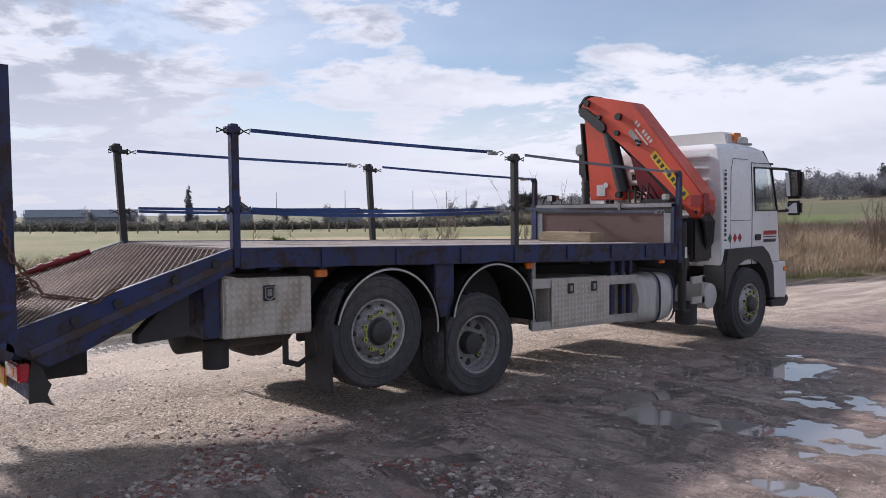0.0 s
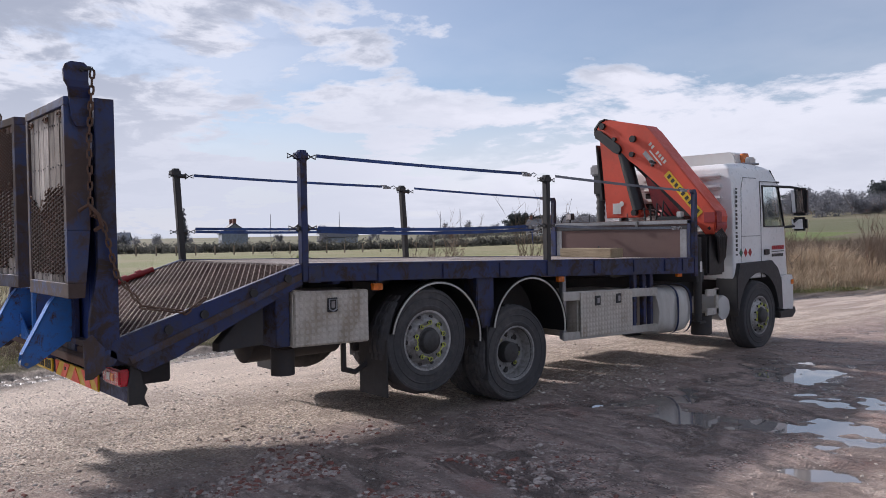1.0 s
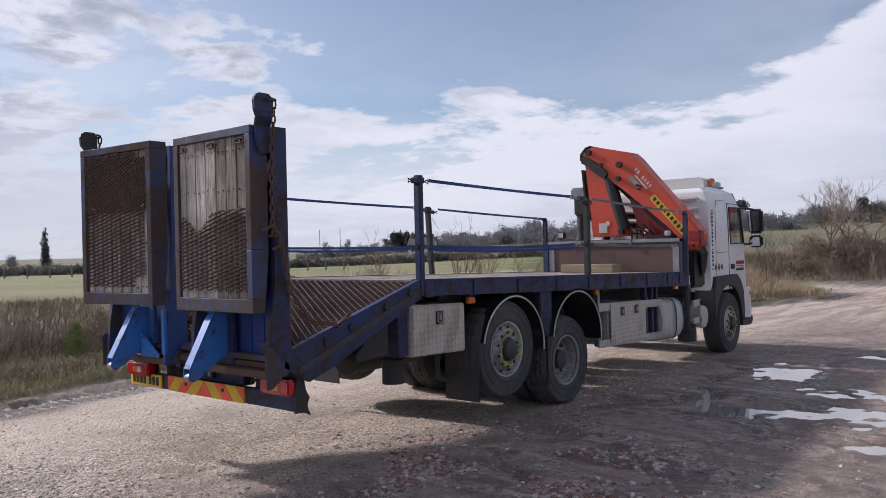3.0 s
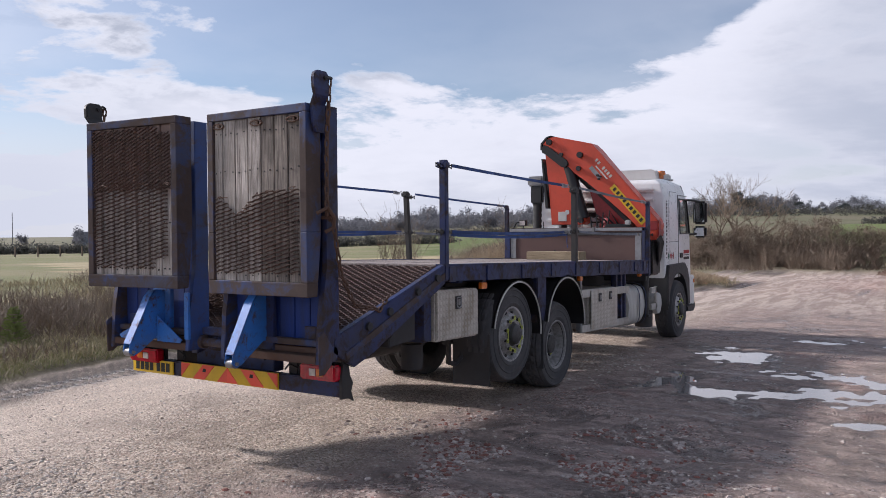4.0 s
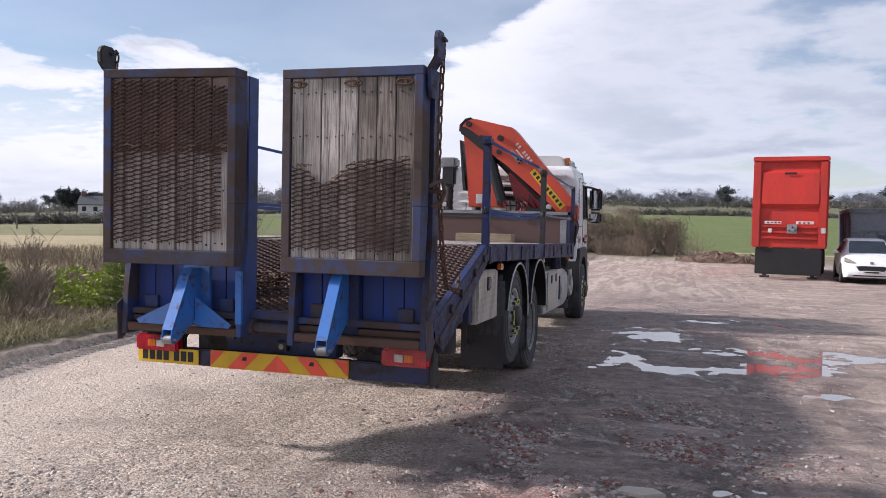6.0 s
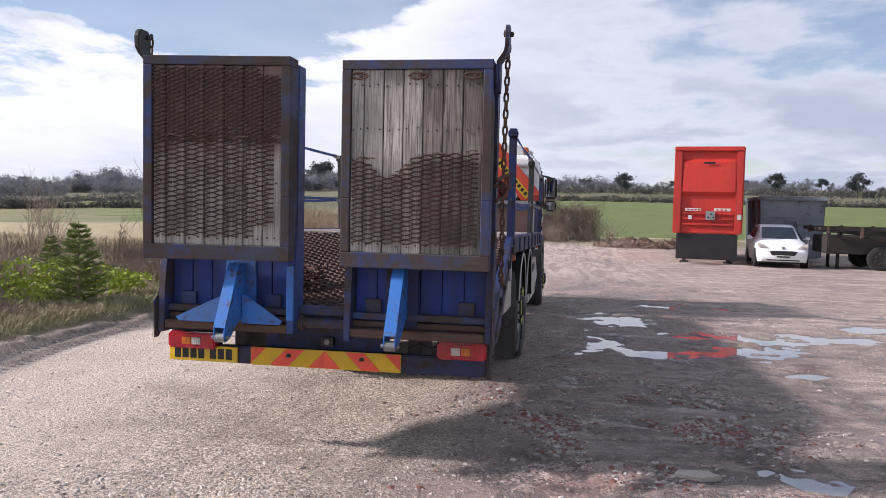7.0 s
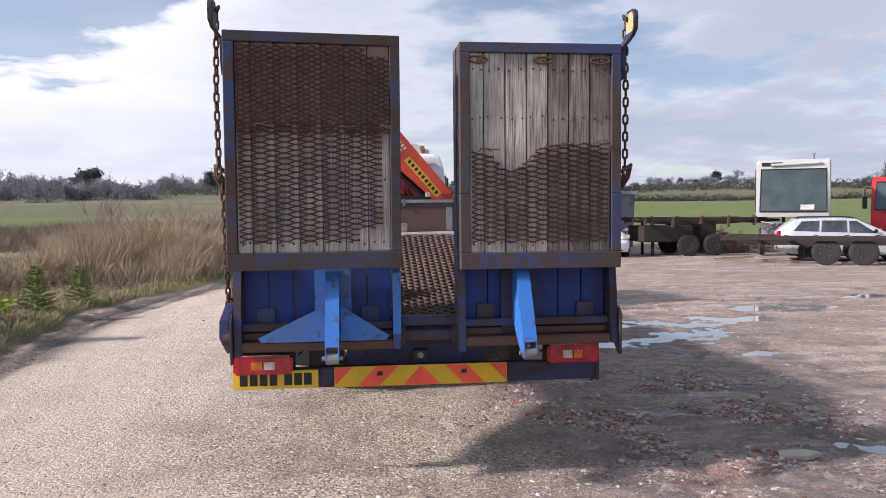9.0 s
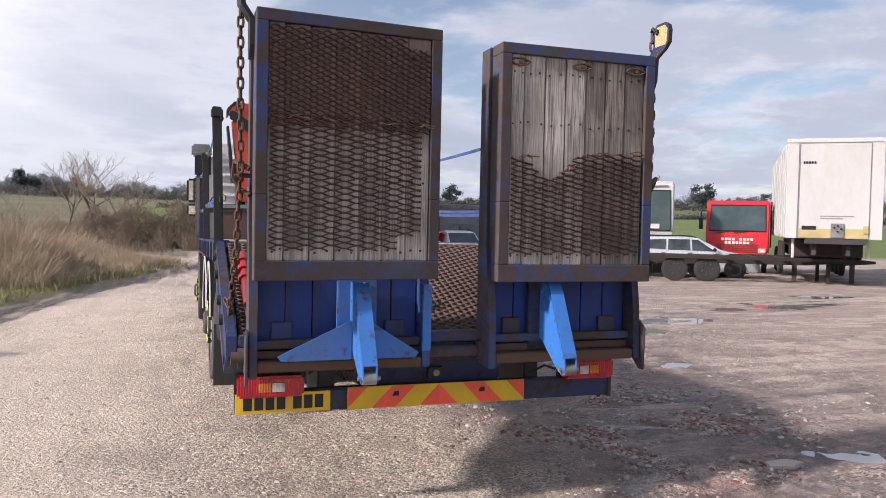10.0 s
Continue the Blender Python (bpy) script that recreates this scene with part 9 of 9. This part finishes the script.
def spruce(x, y, h, seed, label="young green spruce sapling in rough grass"):
    rng = random.Random(seed)
    ob = thing("spruce_sapling", (x, y, float(ground_z(x, y)) - 0.02), label, "sapling", "young spruces on the verge")
    o = ob.location
    part("trunk", fix(rod(bmesh.new(), o, o + Vector((0, 0, h)), 0.03 * h, 6, 0.005)), TWIG, ob)
    bm = bmesh.new()
    tiers = int(9 + h * 5)
    for i in range(tiers):
        f = 0.06 + 0.92 * i / tiers
        reach = (0.42 * h) * (1 - f) ** 0.85 + 0.03
        for k in range(7):
            a = math.tau * k / 7 + rng.uniform(-.3, .3) + i
            p = o + Vector((0, 0, f * h))
            q = p + Vector((math.cos(a) * reach, math.sin(a) * reach, reach * rng.uniform(0.05, 0.45))) * rng.uniform(0.7, 1.1)
            rod(bm, p, q, 0.006, 3, 0.003, False)
            d = q - p
            for j in range(9):
                c = p + d * (0.25 + 0.75 * j / 9)
                for s in (-1, 1):
                    n = Vector((-d.y, d.x, 0)).normalized() * s * (0.07 * h * (1.1 - j / 12)) + d.normalized() * 0.05 * h + Vector((0, 0, rng.uniform(-.02, .04) * h))
                    w = Vector((0, 0, 0.012 * h))
                    bm.faces.new([bm.verts.new(c - w), bm.verts.new(c + n * rng.uniform(0.7, 1.2)), bm.verts.new(c + w)])
    part("crown", bm, SPRUCE, ob)
    return ob


s1 = spruce(-5.75, 5.6, 1.32, 31)
for x, y, s in ((-5.4, 7.9, 0.62), (-5.25, 9.4, 0.55), (-7.6, 4.9, 0.6), (-8.7, 9.0, 0.7), (-7.0, 2.2, 0.5)):
    copy_thing(s1, pose(x, y, float(ground_z(x, y)) - 0.02, 0, 0, x * 77) @ Matrix.Diagonal((s, s, s, 1)))


def leaf_bush(x, y, h, w, n, m, seed, label):
    rng = random.Random(seed)
    bm = bmesh.new()
    z = float(ground_z(x, y))
    lobes = [(rng.uniform(-.5, .5) * w, rng.uniform(-.5, .5) * w, rng.uniform(0.25, 0.75) * h, rng.uniform(0.25, 0.45) * w) for _ in range(7)]
    for _ in range(n):
        lx, ly, lz, lr = rng.choice(lobes)
        d = Vector((rng.gauss(0, 1), rng.gauss(0, 1), rng.gauss(0, 1))).normalized() * lr * rng.uniform(0.6, 1.05)
        c = Vector((x + lx, y + ly, z + max(0.02, lz + d.z * 0.8))) + Vector((d.x, d.y, 0))
        r = rng.uniform(0.02, 0.05)
        u = Vector((rng.gauss(0, 1), rng.gauss(0, 1), rng.gauss(0, 1))).normalized()
        t = u.orthogonal().normalized()
        bm.faces.new([bm.verts.new(c + u * r), bm.verts.new(c + t * r * 0.5), bm.verts.new(c - u * r), bm.verts.new(c - t * r * 0.5)])
    twigs(bm, (x, y, z), h * 0.8, w * 0.5, 12, rng, 0.008)
    tagged(part("leafy_bush", bm, m), label, "bush")


leaf_bush(-6.1, 5.5, 0.75, 0.9, 1500, IVY, 71, "low bright green leafy bush round the sapling")
leaf_bush(-5.6, 6.7, 0.45, 0.6, 500, IVY, 72, "low bright green leafy bush on the verge")


def bare_tree(x, y, h, seed, label, m=TWIG, levels=5):
    """Trunk and limbs that fork again and again into fine twigs."""
    rng = random.Random(seed)
    ob = thing("bare_tree", (x, y, float(ground_z(x, y)) - 0.05), label, "tree", "leafless trees")
    trunk, crown = bmesh.new(), bmesh.new()
    def grow(p, d, length, r, lev):
        bm = trunk if lev < 2 else crown
        q = p + d * length
        mid = p.lerp(q, 0.5) + Vector((rng.gauss(0, 1), rng.gauss(0, 1), 0)) * length * 0.05
        rod(bm, p, mid, r, 5 if lev < 2 else 3, r * 0.85, False), rod(bm, mid, q, r * 0.85, 5 if lev < 2 else 3, r * 0.68, False)
        if lev >= levels:
            return
        for _ in range(rng.choice((2, 3, 3)) if lev else 4):
            nd = (d + Vector((rng.gauss(0, 1), rng.gauss(0, 1), rng.gauss(0.25, 0.5))) * 0.48).normalized()
            grow(q if rng.random() < 0.6 else mid.lerp(q, 0.5), nd, length * rng.uniform(0.62, 0.86), r * 0.62, lev + 1)
    grow(ob.location.copy(), Vector((rng.gauss(0, .05), rng.gauss(0, .05), 1)).normalized(), h * 0.24, h * 0.014, 0)
    part("trunk", trunk, m, ob)
    part("crown", crown, m, ob)
    return ob


bare_tree(-7.6, 58.0, 8.2, 81, "small leafless tree with fine spreading twigs", TWIG, 6)
bare_tree(-9.4, 60.0, 7.4, 82, "small leafless tree with fine spreading twigs", TWIG, 6)
bare_tree(-6.0, 57.0, 6.6, 86, "small leafless tree with fine spreading twigs", TWIG, 6)


def far_trees(name, spots, m, label, seed, fluff=170, foot=0.0, cone=False, grain=0.03):
    """Far woodland: every tree a trunk and an uneven cloud of small twig tufts."""
    rng = np.random.RandomState(seed)
    V, F, count = [], [], 0
    for x, y, h, w in spots:
        z = float(land(x, y))
        if cone:
            # evergreen: dense flat clumps of needles on a bare trunk
            lobes = rng.uniform(-1, 1, (10, 3)) * np.array([w * 0.38, w * 0.38, h * 0.24]) + np.array([0, 0, h * 0.60])
            k = rng.randint(0, 10, fluff)
            c = lobes[k] + rng.normal(0, 1, (fluff, 3)) * np.array([w * 0.11, w * 0.11, h * 0.055])
        else:
            lobes = rng.uniform(-1, 1, (12, 3)) * np.array([w * 0.42, w * 0.42, h * 0.28]) + np.array([0, 0, h * 0.50])
            lobes[:6, 2] *= 0.45
            k = rng.randint(0, 12, fluff)
            c = lobes[k] + rng.normal(0, 1, (fluff, 3)) * np.array([w * 0.10, w * 0.10, h * 0.11])
        c[:, 2] = np.clip(c[:, 2], h * foot, h)
        size = (h * grain * rng.uniform(0.5, 1.5, fluff))[:, None]
        u, t = rng.normal(0, 1, (fluff, 3)), rng.normal(0, 1, (fluff, 3))
        u, t = u / np.linalg.norm(u, axis=1)[:, None] * size, t / np.linalg.norm(t, axis=1)[:, None] * size * 0.8
        p = c + np.array([x, y, z])
        V.append(np.stack([p + u, p + t, p - u], 1).reshape(-1, 3))
        F.append(np.arange(fluff * 3).reshape(-1, 3) + count)
        count += fluff * 3
        r = h * 0.02
        q = np.array([[x - r, y - r, z - 0.5], [x + r, y - r, z - 0.5], [x + r * 0.3, y + r, z + h * 0.7], [x - r * 0.3, y + r, z + h * 0.7]])
        V.append(q)
        F.append(np.array([[0, 1, 2], [0, 2, 3]]) + count)
        count += 4
    me = bpy.data.meshes.new(name)
    me.from_pydata(np.concatenate(V).tolist(), [], np.concatenate(F).tolist())
    tagged(mesh_part(name, me, m), label, "trees", kind="stuff")


def polar(az, d):
    return math.sin(radians(az)) * d, math.cos(radians(az)) * d


rngf = random.Random(9)
wood, pine, hedge = [], [], []
for az in np.arange(-46, 75, 0.28):
    dense = 0.95 if -42 < az < 6 else 0.8
    if rngf.random() < dense:
        d = rngf.uniform(330, 420)
        h = rngf.uniform(5.0, 9.5) * (1.0 if az < 0 else 0.72)
        h *= 0.75 + 0.45 * math.sin(az * 0.9) * math.sin(az * 0.37 + 1)
        if rngf.random() < 0.10:
            pine.append((*polar(az, d), h * 1.1, h * rngf.uniform(0.7, 1.1)))
        else:
            wood.append((*polar(az, d), h, h * rngf.uniform(0.9, 1.5)))
for az in np.arange(-50, 80, 0.22):
    hedge.append((*polar(az, rngf.uniform(300, 330)), rngf.uniform(2.2, 4.4), rngf.uniform(4.0, 7.0)))
for az in np.arange(-40, -14, 0.4):
    d = rngf.uniform(260, 320)
    wood.append((*polar(az, d), rngf.uniform(5, 8.5), rngf.uniform(6, 10)))
for az in np.arange(-120, -46, 0.7):
    if rngf.random() < 0.35:
        wood.append((*polar(az, rngf.uniform(300, 420)), rngf.uniform(4, 9), rngf.uniform(4, 7)))
for az, h in ((-42.7, 8.6), (-42.35, 8.0), (-41.95, 8.3), (-41.5, 7.8), (-41.0, 7.9), (-40.55, 7.2), (-40.2, 6.6), (-18.5, 12), (-10, 11), (4, 9), (19, 10), (37, 11), (43, 10), (14, 9)):
    pine.append((*polar(az, 252 if az < -30 else 300), h, h * (0.42 if az < -30 else 0.75)))
for az in np.arange(-130, 80, 0.16):
    x, y = polar(az, 175 + 6 * math.sin(az * 0.2))
    if not -26 < az < -2:
        hedge.append((x, y, rngf.uniform(1.2, 2.0), rngf.uniform(2.0, 4.0)))
for az in np.arange(-130, -30, 0.2):
    x, y = polar(az, 118 + 4 * math.sin(az * 0.13))
    hedge.append((x, y, rngf.uniform(1.2, 2.2), rngf.uniform(1.5, 3.0)))
wood += [(*polar(-67, 240), 12, 2.6), (*polar(-71, 260), 7, 4), (*polar(-73.5, 260), 6, 4), (*polar(-57, 250), 6, 4)]
far_trees("far_woodland", wood, WOOD_HAZED, "distant leafless woodland along the skyline", 91, 1300, grain=0.050)
far_trees("far_conifers", pine, PINE_HAZED, "distant dark evergreen trees along the skyline", 92, 1500, cone=True, grain=0.050)
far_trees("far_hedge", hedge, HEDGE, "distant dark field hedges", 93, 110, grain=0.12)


def house(az, d, w, h, turn, label, roofmat=SLATE, wall=HOUSE_WHITE):
    x, y = polar(az, d)
    z = float(land(x, y))
    ob = thing("farmhouse", (0, 0, 0), label, "house")
    part("wall", plate([(-w / 2, 0), (w / 2, 0), (w / 2, h), (-w / 2, h)], "y", -3, 3, 0.02), wall, ob)
    part("roof", plate([(-3.4, h - 0.1), (0, h + 2.4), (3.4, h - 0.1), (3.2, h - 0.3), (0, h + 2.1), (-3.2, h - 0.3)], "x", -w / 2 - 0.3, w / 2 + 0.3, 0.02), roofmat, ob)
    part("gable", plate([(-3, h), (3, h), (0, h + 2.1)], "x", -w / 2 + 0.02, w / 2 - 0.02, 0), wall, ob)
    for cx in (-w / 2 + 0.8, w / 2 - 0.8) if "house" in label else ():
        part("chimney", box(cx - 0.4, cx + 0.4, -0.4, 0.4, h + 1.2, h + 3.4, 0.03), BRICK_MAT, ob)
    for k in range(int(w // 3) if "house" in label else 0):
        for zz in (1.0, 3.4):
            if zz + 1.3 < h:
                win = part("window", box(-w / 2 + 1 + k * 3, -w / 2 + 2.1 + k * 3, -3.04, -2.98, zz, zz + 1.3, 0.01), PLASTIC_BLACK, ob)
    ob.matrix_basis = pose(x, y, z, 0, 0, turn)
    return ob


house(-40.75, 238, 8, 3.0, 27, "white farmhouse with slate roof beyond the field")
house(-63.5, 190, 9, 4.0, -20, "grey farmhouse with slate roof beyond the field", SLATE, SHED_HAZED)
house(-72, 280, 14, 3.0, 60, "long grey farm shed beyond the fields", SHED_HAZED, SHED_HAZED)
house(-75.5, 280, 18, 3.0, 70, "long grey farm shed beyond the fields", SHED_HAZED, SHED_HAZED)
house(-79.5, 300, 16, 3, 75, "long grey farm shed beyond the fields", SLATE, SHED_HAZED)
house(-56, 300, 14, 2.5, 50, "long grey farm shed beyond the fields", SLATE, SHED_HAZED)

# wire fence posts along the green field
fence = thing("field_fence", (-40, 60, 0), "line of thin wooden posts with wire across the field", "fence")
for k in range(28):
    az = -84 + k * 1.4
    x, y = polar(az, 88)
    z = float(land(x, y))
    part("post", box(x - 0.06, x + 0.06, y - 0.06, y + 0.06, z - 0.1, z + 1.2, 0), TWIG, fence)
for az, d, h in ((-56, 330, 13), (-51, 340, 13), (-48.5, 330, 12), (-47, 320, 12), (-61, 350, 13)):
    x, y = polar(az, d)
    z = float(land(x, y))
    bm = bmesh.new()
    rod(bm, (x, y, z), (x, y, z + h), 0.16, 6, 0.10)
    tagged(part("power_pole", bm, WOOD_HAZED), "thin distant wooden power pole", "pole", "power poles")
